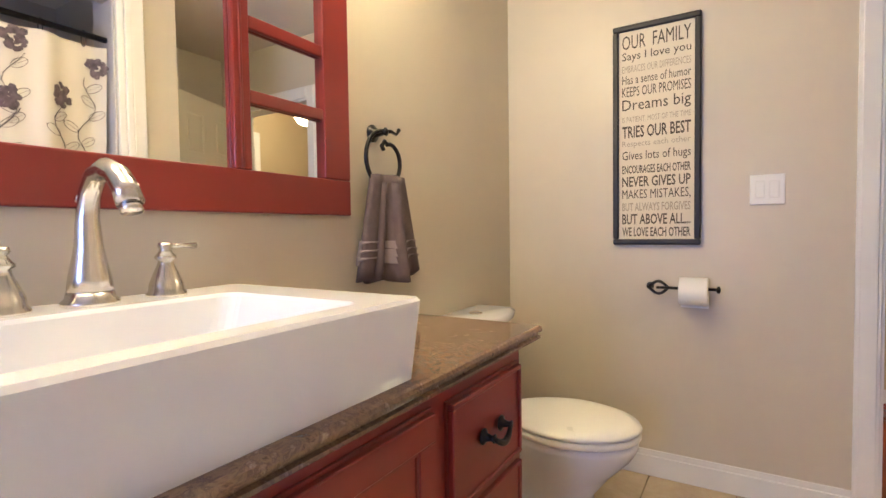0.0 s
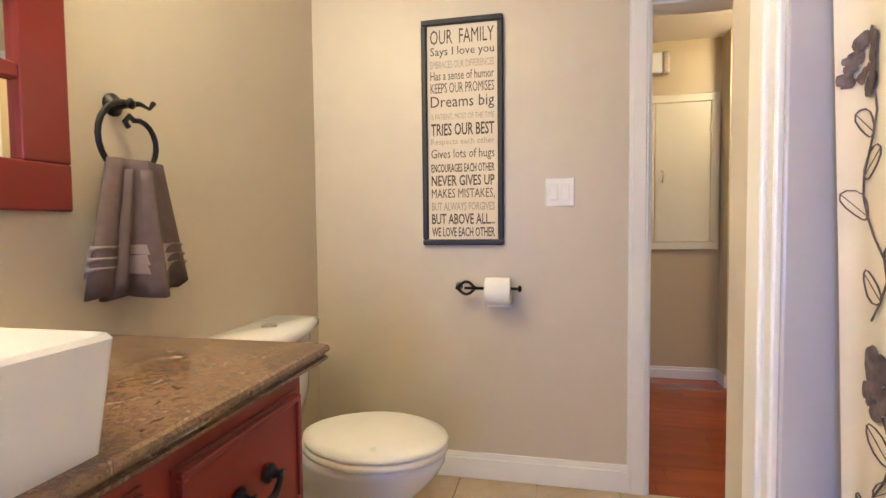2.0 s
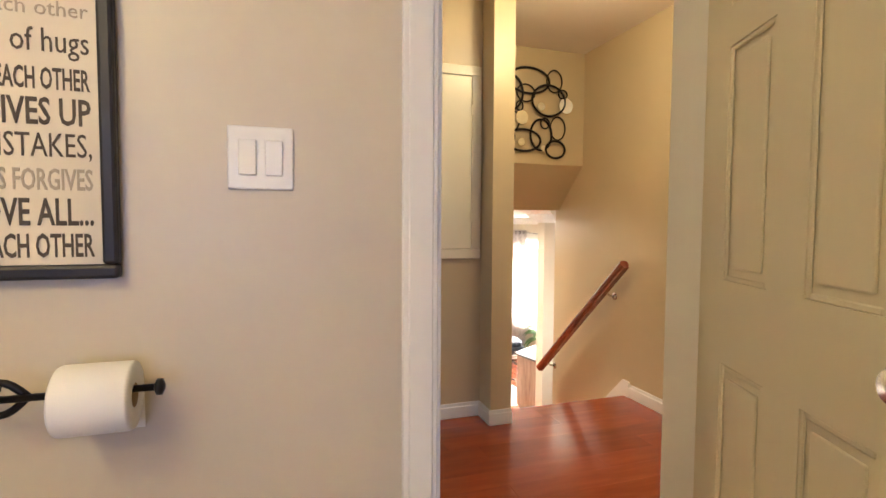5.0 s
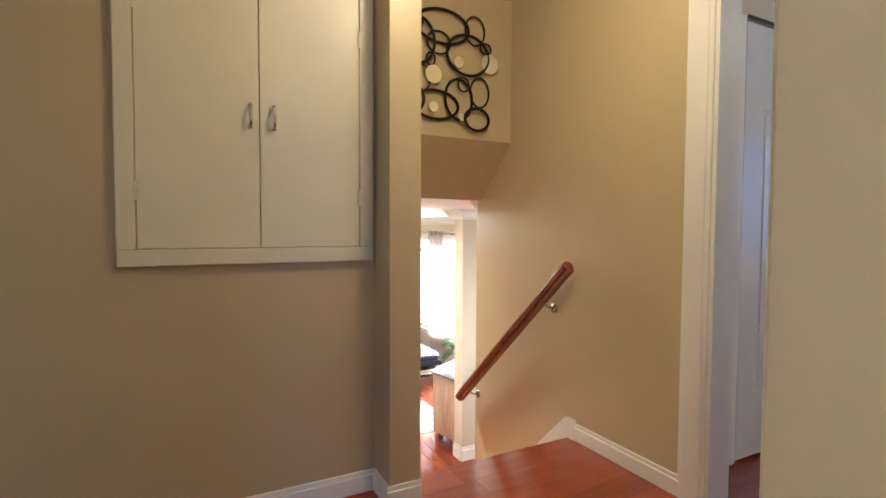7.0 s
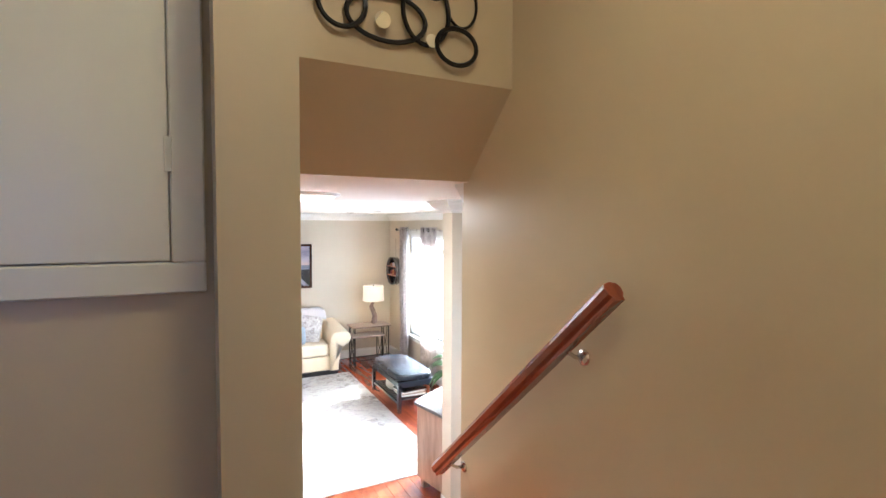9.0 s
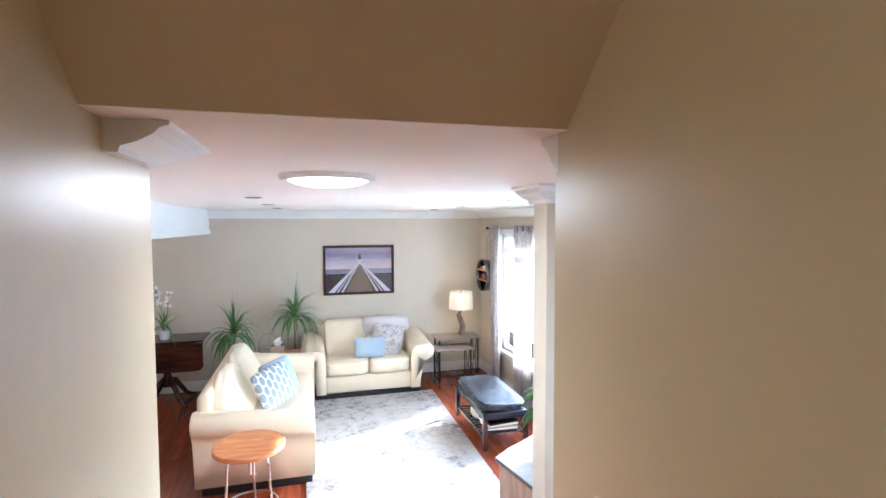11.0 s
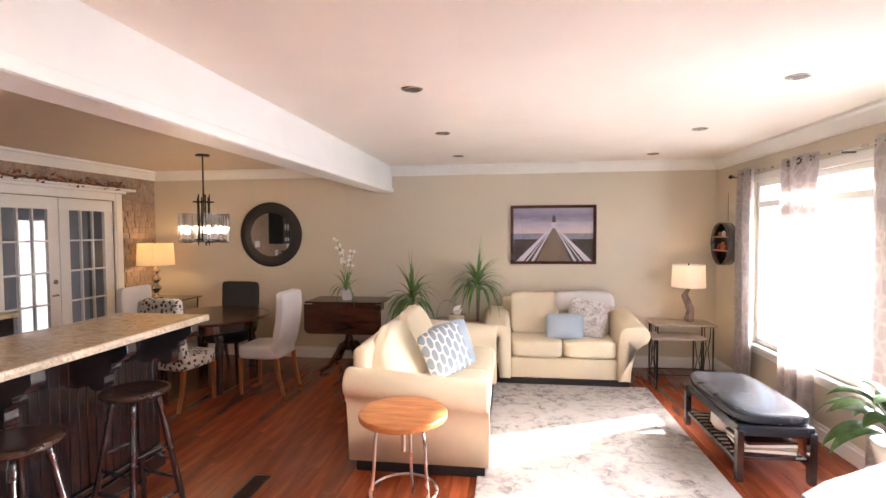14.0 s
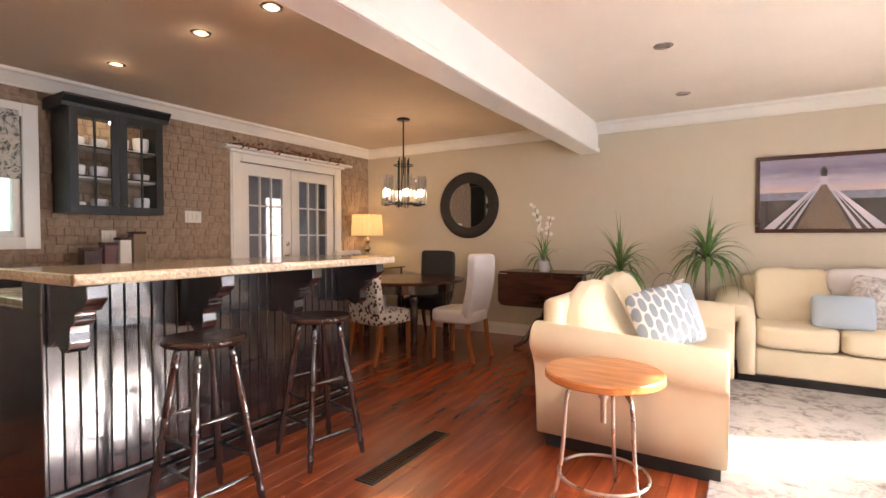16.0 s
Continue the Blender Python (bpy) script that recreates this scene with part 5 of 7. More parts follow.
def drum_lamp(place, label, shade_r, z_shade0, z_shade1, body, shade_mat, watts, shape):
    s = thing("table_lamp", place, 0, label, "lamp")
    if shape == "driftwood":
        pts, rad = [], []
        for k in range(11):
            f = k / 10
            pts.append((0.03 * math.sin(f * 7), 0.02 * math.cos(f * 9), f * (z_shade0 + 0.02)))
            rad.append(0.045 - 0.022 * f + 0.008 * math.sin(f * 20))
        part("stem", tube(pts, rad, 10), body, s, smooth=True)
        part("stem_twist", tube([(p[0] + 0.035 * math.cos(9 * k / 10 + 1), p[1] + 0.03 * math.sin(9 * k / 10), p[2]) for k, p in enumerate(pts[:8])], 0.016, 8), body, s, smooth=True)
    else:
        part("stem", turned([(0.07, 0), (0.07, 0.02), (0.03, 0.035), (0.025, 0.08), (0.055, 0.11), (0.06, 0.14), (0.03, 0.17), (0.028, 0.20), (0.05, 0.225), (0.055, 0.25), (0.03, 0.275), (0.025, 0.31), (0.045, 0.335), (0.05, 0.36), (0.02, 0.39), (0.008, 0.40), (0.008, z_shade0 + 0.1)], n=20), body, s, smooth=True)
    bm = bmesh.new()
    ring = []
    for r, z in ((shade_r, z_shade0), (shade_r * 0.94, z_shade1)):
        ring.append([bm.verts.new((r * math.cos(2 * math.pi * i / 40), r * math.sin(2 * math.pi * i / 40), z)) for i in range(40)])
    for i in range(40):
        bm.faces.new((ring[0][i], ring[0][(i + 1) % 40], ring[1][(i + 1) % 40], ring[1][i]))
    bmesh.ops.solidify(bm, geom=list(bm.faces), thickness=0.002)
    part("shade", bm, shade_mat, s, "lit fabric drum shade", True)
    part("finial", turned([(0.004, z_shade1 - 0.01), (0.009, z_shade1 + 0.005), (0.004, z_shade1 + 0.018)], n=10), IRON, s, smooth=True)
    b = bulb("lamp_bulb", (place[0], place[1], place[2] + (z_shade0 + z_shade1) / 2), watts, (1.0, 0.62, 0.28), 0.03)
    return s


SILVERY = paint("mercury_glass", (0.62, 0.52, 0.36), 0.2, 60, 0.3, 0.25, 1.0, 30)
DRIFT = wood("driftwood_stem", (0.13, 0.085, 0.07), (0.36, 0.26, 0.21), 0.6, (8, 8, 1.5), 0, 0.5)
drum_lamp((4.45, 11.47, 0.62), "white drum-shaded lamp with a twisted driftwood stem on nest tables", 0.175, 0.385, 0.63, DRIFT, SHADE_WHITE, 0.7, "driftwood")
drum_lamp((-1.98, 11.45, 0.80), "lit cream-shaded lamp with a beaded mercury glass stem", 0.215, 0.42, 0.70, SILVERY, SHADE_LIT, 1.5, "beaded")


def nest_table(x0, x1, y0, y1, h, label):
    s = thing("nest_table", (0, 0, 0), 0, label, "side table", "nesting side tables")
    part("tabletop", boxm(x0, x1, y0, y1, h - 0.022, h, bevel=0.003), GREYWOOD, s)
    for x in (x0 + 0.03, x1 - 0.045):
        for y in (y0 + 0.02, y1 - 0.035):
            part("leg", boxm(x, x + 0.014, y, y + 0.014, 0, h - 0.0225), IRON, s)
        for sgn in (-1, 1):
            pts = [(x + 0.007, (y0 + y1) / 2 + sgn * (0.02 + 0.07 * abs(math.cos(math.pi * k / 10))), h - 0.03 - (h - 0.08) * k / 10) for k in range(11)]
            part("scroll", tube(pts, 0.005, 6), IRON, s)
        part("foot_rail", boxm(x, x + 0.014, y0 + 0.034, y1 - 0.035, 0.05, 0.062), IRON, s)
    part("stretcher", boxm(x0 + 0.03, x1 - 0.031, y1 - 0.033, y1 - 0.021, 0.05, 0.062), IRON, s)
    return s


nest_table(4.04, 4.68, 11.25, 11.62, 0.62, "taller nest table with a grey wood top and black iron legs")
nest_table(3.97, 4.50, 11.03, 11.36, 0.52, "lower nest table with a grey wood top and black iron legs")


def picture():
    x0, x1, z0, z1 = 2.503, 3.516, 1.229, 1.940
    s = thing("framed_picture", (0, YF, 0), 0, "dark-framed picture of a wooden pier leading to a lighthouse", "picture")
    f = 0.036
    for a, b, c, d in ((x0, x1, z0, z0 + f), (x0, x1, z1 - f, z1), (x0, x0 + f, z0 + f, z1 - f), (x1 - f, x1, z0 + f, z1 - f)):
        part("frame_rail", boxm(a, b, -0.030, -0.002, c, d, bevel=0.005), DARKWOOD, s)
    m, nodes, links, b = base_mat("dusk_sky_print", 0.3)
    v = coords(nodes, links, (1, 1, 1))
    sep = nodes.new("ShaderNodeSeparateXYZ")
    links.new(v, sep.inputs[0])
    mr = nodes.new("ShaderNodeMapRange")
    mr.inputs[1].default_value, mr.inputs[2].default_value = 1.6, 1.91
    links.new(sep.outputs[2], mr.inputs[0])
    add = nodes.new("ShaderNodeMath")
    add.operation = "MULTIPLY_ADD"
    links.new(noise_tex(nodes, links, coords(nodes, links, (2, 1, 9)), 3, 4), add.inputs[0])
    add.inputs[1].default_value, add.inputs[2].default_value = 0.5, -0.25
    add2 = nodes.new("ShaderNodeMath")
    links.new(add.outputs[0], add2.inputs[0])
    links.new(mr.outputs[0], add2.inputs[1])
    links.new(ramp(nodes, links, add2.outputs[0], [(0.0, (0.72, 0.55, 0.50)), (0.3, (0.55, 0.47, 0.56)), (0.65, (0.24, 0.21, 0.32)), (1.0, (0.42, 0.35, 0.45))]), b.inputs["Base Color"])
    part("sky_print", boxm(x0 + f, x1 - f, -0.008, -0.004, 1.60, z1 - f), m, s)
    sea = paint("grey_sea_print", (0.25, 0.25, 0.33), 0.3, 60, 0.0, 0.2, coarse=20)
    rocks = paint("dark_rock_print", (0.045, 0.036, 0.034), 0.3, 60, 0.0, 0.5, coarse=40)
    deck = paint("golden_deck_print", (0.20, 0.13, 0.08), 0.3, 60, 0.0, 0.35, coarse=45)
    rail_w = paint("pale_rail_print", (0.66, 0.60, 0.66), 0.3, 60, 0.0, 0.1)
    part("sea_print", boxm(x0 + f, x1 - f, -0.009, -0.004, 1.53, 1.60), sea, s)
    part("rock_print", boxm(x0 + f, x1 - f, -0.0095, -0.004, z0 + f, 1.53), rocks, s)
    cx, zt = 3.02, 1.66
    part("deck_print", prism([(cx - 0.20, z0 + f), (cx + 0.20, z0 + f), (cx + 0.018, zt), (cx - 0.018, zt)], "y", -0.011, -0.0096), deck, s)
    for q in (-1, 1):
        for a, b_, c_, d in ((0.45, 0.36, 0.036, 0.024), (0.27, 0.235, 0.022, 0.016), (0.33, 0.31, 0.024, 0.021)):
            pts = [(cx + q * a, z0 + f), (cx + q * b_, z0 + f), (cx + q * d, zt + 0.01), (cx + q * c_, zt + 0.01)]
            part("rail_print", prism(pts if q > 0 else pts[::-1], "y", -0.0125, -0.0112), rail_w, s)
    part("lighthouse_print", boxm(cx - 0.028, cx + 0.028, -0.0135, -0.0126, 1.66, 1.745), rail_w, s)
    part("lighthouse_print", boxm(cx - 0.022, cx + 0.022, -0.0145, -0.0136, 1.735, 1.80), rocks, s)
    part("lighthouse_print", boxm(cx - 0.010, cx + 0.010, -0.0145, -0.0136, 1.80, 1.82), rocks, s)
    part("glazing", boxm(x0 + f, x1 - f, -0.020, -0.018, z0 + f, z1 - f), GLASS, s).visible_shadow = False


picture()


def round_mirror():
    s = thing("round_mirror", (-0.59, YF, 1.60), 0, "round mirror with a wide black moulded frame on the wall", "mirror")
    part("glass", turned([(0.285, 0), (0.285, 0.006)], n=56, m=pose(0, -0.004, 0, 90, 0, 0)), MIRROR, s)
    bm = bmesh.new()
    prof = [(0.28, 0.004), (0.285, 0.022), (0.31, 0.018), (0.33, 0.030), (0.38, 0.036), (0.405, 0.028), (0.42, 0.022), (0.42, 0.002), (0.28, 0.002)]
    n = 64
    rings = [[bm.verts.new((r * math.cos(2 * math.pi * i / n), -h, r * math.sin(2 * math.pi * i / n))) for i in range(n)] for r, h in prof]
    for a, b in zip(rings, rings[1:] + rings[:1]):
        for i in range(n):
            bm.faces.new((a[i], a[(i + 1) % n], b[(i + 1) % n], b[i]))
    part("frame", bm, BLACK_SATIN, s, smooth=True)


round_mirror()


def wall_disc():
    s = thing("round_shelf", (XR, 11.50, 1.48), -90, "round black hanging wall shelf with small reddish trinkets", "shelf")
    m = pose(0, 0, 0, 90, 0, 0)
    part("back", turned([(0.235, 0), (0.235, 0.012)], n=40, m=m), BLACKWOOD, s)
    bm = bmesh.new()
    n = 40
    prof = [(0.225, 0.0), (0.235, 0.0), (0.235, 0.085), (0.225, 0.085)]
    rings = [[bm.verts.new((r * math.cos(2 * math.pi * i / n), -h - 0.012, r * math.sin(2 * math.pi * i / n))) for i in range(n)] for r, h in prof]
    for a, b in zip(rings, rings[1:] + rings[:1]):
        for i in range(n):
            bm.faces.new((a[i], a[(i + 1) % n], b[(i + 1) % n], b[i]))
    part("rim", bm, BLACKWOOD, s, smooth=True)
    for z, w in ((0.075, 0.21), (-0.075, 0.21)):
        part("shelf_board", boxm(-w, w, -0.09, -0.013, z - 0.006, z + 0.006), OAK, s)
    part("strap", tube([(0, -0.01, 0.24), (0, -0.01, 0.55)], 0.004, 6), GREYWOOD, s)
    for k, (x, z, h, mat) in enumerate(((-0.1, -0.069, 0.07, RED), (-0.02, -0.069, 0.09, OAK), (0.07, -0.069, 0.06, RED), (0.0, 0.081, 0.06, PAPER), (-0.1, 0.081, 0.05, OAK))):
        part("trinket", turned([(0.018, 0), (0.022, h * 0.5), (0.012, h)], (x, -0.05, z), 12), mat, s, smooth=True)


wall_disc()


def curtain(y0, y1, seed):
    s = thing("curtain", (0, 0, 0), 0, "pale grey patterned grommet curtain hanging beside the bright window", "curtain", "curtains along the front window")
    bm = bmesh.new()
    n = 110
    rng = random.Random(seed)
    ph = rng.uniform(0, 6)
    rows = []
    for j, z in enumerate(np.linspace(0.02, 2.225, 8)):
        pinch = 1 + 0.06 * math.sin(j * 0.9 + ph)
        row = []
        for i in range(n):
            f = i / (n - 1)
            y = (y0 + y1) / 2 + (f - 0.5) * (y1 - y0) * pinch
            row.append(bm.verts.new((4.765 + 0.028 * math.sin(f * 5 * math.pi + ph) + 0.006 * math.sin(f * 31 + z * 3), y, z)))
        rows.append(row)
    for a, b in zip(rows, rows[1:]):
        for i in range(n - 1):
            bm.faces.new((a[i], a[i + 1], b[i + 1], b[i]))
    bmesh.ops.solidify(bm, geom=list(bm.faces), thickness=0.004)
    part("cloth", bm, CURTAIN, s)
    for k in range(3):
        y = y0 + (y1 - y0) * (k + 0.5) / 3
        pts = [(4.765, y + 0.024 * math.cos(a), 2.18 + 0.024 * math.sin(a)) for a in np.linspace(0, 2 * math.pi, 17)[:-1]]
        part("grommet", tube(pts, 0.005, 6, closed=True), IRON, s)
    return s


def curtain_cloth():
    m, nodes, links, b = base_mat("curtain_cloth", 0.9)
    v = coords(nodes, links, (1.0, 1.3, 0.8))
    w = nodes.new("ShaderNodeTexVoronoi")
    w.feature = "DISTANCE_TO_EDGE"
    w.inputs["Scale"].default_value = 13
    w.inputs["Randomness"].default_value = 0.7
    links.new(v, w.inputs["Vector"])
    links.new(ramp(nodes, links, w.outputs["Distance"], [(0.03, (0.60, 0.55, 0.52)), (0.16, (0.50, 0.445, 0.42))]), b.inputs["Base Color"])
    return m


CURTAIN = curtain_cloth()
# Last curtain is out of view, widened to block sun from the dresser.
for k, (a, b) in enumerate(((10.72, 11.10), (9.80, 10.22), (8.86, 9.22), (7.22, 7.95))):
    curtain(a, b, k)
rod = thing("curtain_rod", (4.765, 0, 2.18), 0, "thin dark curtain rod above the front window", "curtain rod")
part("rod", tube([(0, 7.2, 0), (0, 11.2, 0)], 0.009, 10), STEEL, rod, smooth=True)
for y in (7.2, 11.2):
    part("finial", turned([(0.012, 0), (0.022, 0.015), (0.02, 0.03), (0.005, 0.04)], n=14, m=pose(0, y, 0, -90 if y > 9 else 90, 0, 0)), IRON, rod, smooth=True)
for y in (8.0, 9.5, 11.16):
    part("bracket", tube([(0, y, -0.012), (0.09, y, -0.012), (0.103, y, -0.02)], 0.006, 6), IRON, rod)


def frond_plant(name, place, stems, label, pot, pot_r, pot_h, trunk, leaf_len, n_leaf, seed, mat=LEAF, wide=0.026, category="plant"):
    s = thing(name, place, 0, label, category)
    part("pot", turned([(pot_r * 0.72, 0), (pot_r * 0.78, 0.01), (pot_r * 0.97, pot_h * 0.85), (pot_r * 1.03, pot_h * 0.9), (pot_r, pot_h), (pot_r * 0.88, pot_h - 0.01)], n=28), pot, s, smooth=True)
    rng = random.Random(seed)
    for si in range(stems):
        bx, by = rng.uniform(-0.4, 0.4) * pot_r, rng.uniform(-0.4, 0.4) * pot_r
        h = trunk * rng.uniform(0.85, 1.0) if stems == 1 or si == 0 else trunk * rng.uniform(0.55, 0.8)
        if h > 0.05:
            part("trunk", tube([(bx, by, pot_h - 0.03), (bx * 1.2, by, pot_h + h * 0.5), (bx * 1.3, by, pot_h + h)], [0.018, 0.015, 0.014], 8), DRIFT, s, smooth=True)
        for i in range(n_leaf):
            bm = bmesh.new()
            a = rng.uniform(0, 2 * math.pi)
            up = radians(rng.uniform(5, 75)) if i > n_leaf * 0.2 else radians(rng.uniform(70, 88))
            L = leaf_len * rng.uniform(0.7, 1.1)
            p = Vector((bx * 1.3, by, pot_h + h - rng.uniform(0, 0.06)))
            d = Vector((math.cos(a) * math.cos(up), math.sin(a) * math.cos(up), math.sin(up)))
            side = d.cross(Vector((0, 0, 1))).normalized()
            prev = None
            m = 9
            for k in range(m):
                f = k / (m - 1)
                w = wide * (0.35 + 0.9 * math.sin(math.pi * min(1, f * 1.15 + 0.12))) * (1 - f ** 3) + 0.0008
                nrm = side.cross(d).normalized()
                vs = [bm.verts.new(p - side * w / 2 + nrm * w * 0.18), bm.verts.new(p), bm.verts.new(p + side * w / 2 + nrm * w * 0.18)]
                if prev:
                    bm.faces.new((prev[0], prev[1], vs[1], vs[0]))
                    bm.faces.new((prev[1], prev[2], vs[2], vs[1]))
                prev = vs
                p = p + d * L / (m - 1)
                d = (d + Vector((0, 0, -0.40 * (1.3 - up / 1.9)))).normalized()
            part("leaf", bm, mat, s, smooth=True)
    return s


POT_DARK = paint("dark_glazed_pot", (0.06, 0.05, 0.05), 0.3)
frond_plant("yucca_plant", (1.40, 11.20, 0), 1, "green yucca with long drooping leaves in a floor pot", POT_DARK, 0.15, 0.30, 0.58, 0.56, 58, 11, wide=0.027)
frond_plant("yucca_plant", (2.12, 11.52, 0), 1, "tall green yucca with arching leaves behind the cream sofas", POT_DARK, 0.15, 0.30, 0.74, 0.58, 58, 12, wide=0.027)
frond_plant("orchid", (0.57, 11.38, 0.822), 1, "strap-leaved orchid in a small white pot on the drop-leaf table", PORCELAIN, 0.075, 0.12, 0.02, 0.46, 18, 13, LEAF, 0.016)


def orchid_flowers():
    s = thing("orchid_blooms", (0.57, 11.38, 0.93), 0, "pale orchid flower sprays rising from the white pot", "flowers")
    rng = random.Random(8)
    for q in range(3):
        pts = [(0.02 * q - 0.02 - 0.10 * (k / 8) ** 2 * (1 if q < 2 else -0.4), 0.01 * q, 0.60 * k / 8 * (1 - 0.1 * q)) for k in range(9)]
        part("stem", tube(pts, 0.003, 6), LEAF_PALE, s)
        for k in range(5, 9):
            for j in range(2):
                bm = bmesh.new()
                c = Vector(pts[k]) + Vector((rng.uniform(-0.03, 0.03), rng.uniform(-0.03, 0.03), rng.uniform(-0.02, 0.02)))
                for a in range(5):
                    an = 2 * math.pi * a / 5
                    o, u, w = Vector((math.cos(an), -0.2, math.sin(an))) * 0.022, Vector((-math.sin(an), 0, math.cos(an))) * 0.011, Vector((0, -0.006, 0))
                    bm.faces.new([bm.verts.new(c), bm.verts.new(c + o * 0.6 + u + w), bm.verts.new(c + o), bm.verts.new(c + o * 0.6 - u + w)])
                part("bloom", bm, PAPER, s)


orchid_flowers()


def drop_leaf_table():
    s = thing("drop_leaf_table", (0.58, 11.40, 0), 0, "dark mahogany drop-leaf pedestal table against the beige wall", "table")
    part("tabletop", boxm(-0.46, 0.46, -0.22, 0.28, 0.80, 0.822, bevel=0.006), DARKWOOD, s)
    prof = [(-0.46, 0.795), (-0.46, 0.50), (-0.43, 0.46), (-0.38, 0.45), (0.38, 0.45), (0.43, 0.46), (0.46, 0.50), (0.46, 0.795)]
    part("drop_leaf", prism(prof, "y", -0.245, -0.225, 0.004), DARKWOOD, s)
    part("apron", boxm(-0.38, 0.38, -0.18, 0.22, 0.68, 0.7995, bevel=0.004), DARKWOOD, s)
    part("column", turned([(0.05, 0.22), (0.07, 0.28), (0.05, 0.34), (0.035, 0.42), (0.05, 0.5), (0.055, 0.58), (0.08, 0.66), (0.09, 0.6795)], n=20), DARKWOOD, s, smooth=True)
    for k in range(4):
        a = radians(45 + 90 * k)
        pts = [(math.cos(a) * u, math.sin(a) * u, z) for u, z in ((0.03, 0.30), (0.10, 0.28), (0.17, 0.18), (0.25, 0.07), (0.33, 0.03), (0.37, 0.022))]
        part("leg", tube(pts, [0.035, 0.034, 0.030, 0.026, 0.022, 0.02], 8), DARKWOOD, s, smooth=True)


drop_leaf_table()


def end_table():
    s = thing("end_table", (0, 0, 0), 0, "square honey-wood end table between the two cream sofas", "side table")
    x0, x1, y0, y1, h = 1.56, 2.26, 10.94, 11.34, 0.60
    part("tabletop", boxm(x0, x1, y0, y1, h - 0.03, h, bevel=0.006), OAK, s)
    for x in (x0 + 0.03, x1 - 0.08):
        for y in (y0 + 0.03, y1 - 0.08):
            part("leg", boxm(x, x + 0.05, y, y + 0.05, 0, h - 0.031, bevel=0.004), OAK, s)
    t = thing("tissue_box", (1.92, 11.1, h), 0, "silver tissue box with a white tissue on the end table", "tissue box")
    part("box", boxm(-0.085, 0.085, -0.07, 0.07, 0.0, 0.12, bevel=0.006), CHROME, t)
    bm = bmesh.new()
    vs = [bm.verts.new(p) for p in ((-0.03, 0, 0.12), (0.03, 0.01, 0.12), (0.06, 0.0, 0.18), (0.02, -0.02, 0.17), (0.045, 0.01, 0.225), (-0.03, 0.01, 0.20), (-0.05, -0.01, 0.16))]
    bm.faces.new(vs)
    bmesh.ops.solidify(bm, geom=list(bm.faces), thickness=0.012)
    part("tissue", bm, PAPER, t)
    b = thing("basket_handle", (1.80, 11.2, h), 0, "thin woven hoop basket on the end table", "basket")
    part("bowl", turned([(0.10, 0.0), (0.13, 0.05), (0.12, 0.055)], n=24), GREYWOOD, b, smooth=True)
    part("hoop", tube([(0.125 * math.cos(t_), 0, 0.05 + 0.21 * math.sin(t_)) for t_ in np.linspace(0, math.pi, 19)], 0.004, 6), GREYWOOD, b)


end_table()


def dining_table():
    s = thing("dining_table", (-0.72, 10.62, 0), 0, "round black-brown dining table with turned legs on hardwood", "table")
    part("tabletop", turned([(0.60, 0.718), (0.625, 0.725), (0.63, 0.738), (0.62, 0.75), (0.3, 0.751)], n=56), DARKWOOD, s, smooth=False)
    part("apron", turned([(0.50, 0.62), (0.50, 0.717)], n=48), BLACKWOOD, s)
    for k in range(4):
        a = radians(45 + 90 * k)
        part("leg", turned([(0.028, 0), (0.034, 0.03), (0.030, 0.08), (0.040, 0.11), (0.030, 0.15), (0.034, 0.3), (0.044, 0.46), (0.034, 0.52), (0.045, 0.56), (0.045, 0.6199)], (0.44 * math.cos(a), 0.44 * math.sin(a), 0), 16), BLACKWOOD, s, smooth=True)


dining_table()


def floral():
    m, nodes, links, b = base_mat("black_and_cream_floral_cloth", 0.85)
    v = coords(nodes, links)
    w = nodes.new("ShaderNodeTexVoronoi")
    w.inputs["Scale"].default_value = 26
    links.new(v, w.inputs["Vector"])
    add = nodes.new("ShaderNodeMath")
    add.operation = "MULTIPLY_ADD"
    links.new(noise_tex(nodes, links, v, 60, 3), add.inputs[0])
    add.inputs[1].default_value = 0.5
    links.new(w.outputs["Distance"], add.inputs[2])
    links.new(ramp(nodes, links, add.outputs[0], [(0.62, (0.07, 0.035, 0.03)), (0.67, (0.70, 0.66, 0.58))]), b.inputs["Base Color"])
    return m


FLORAL = floral()
BLACK_CLOTH = paint("black_slipcover_cloth", (0.018, 0.02, 0.022), 0.8, 300, 0.3, 0.1)


def dining_chair(place, rz, cover, leg, label):
    """A padded chair that faces +y."""
    s = thing("dining_chair", place, rz, label, "chair")
    c = cushion(0.46, 0.46, 0.15, 0.05, 7)
    bmesh.ops.transform(c, matrix=Matrix.Translation((0, 0, 0.43)), verts=c.verts)
    part("seat", c, cover, s, smooth=True)
    c = cushion(0.45, 0.085, 0.62, 0.0, 8, p=14.0)
    for v in c.verts:
        v.co.y += 0.03 * (v.co.z / 0.31) ** 2
    bmesh.ops.transform(c, matrix=Matrix.Translation((0, -0.23, 0.72)) @ Matrix.Rotation(radians(8), 4, "X"), verts=c.verts)
    part("backrest", c, cover, s, smooth=True)
    for x in (-0.19, 0.19):
        for y, dy in ((0.19, 0.0), (-0.19, -0.07)):
            part("leg", tube([(x, y, 0.37), (x, y + dy * 0.3, 0.2), (x, y + dy, 0.0)], [0.026, 0.022, 0.017], 4), leg, s)
    return s


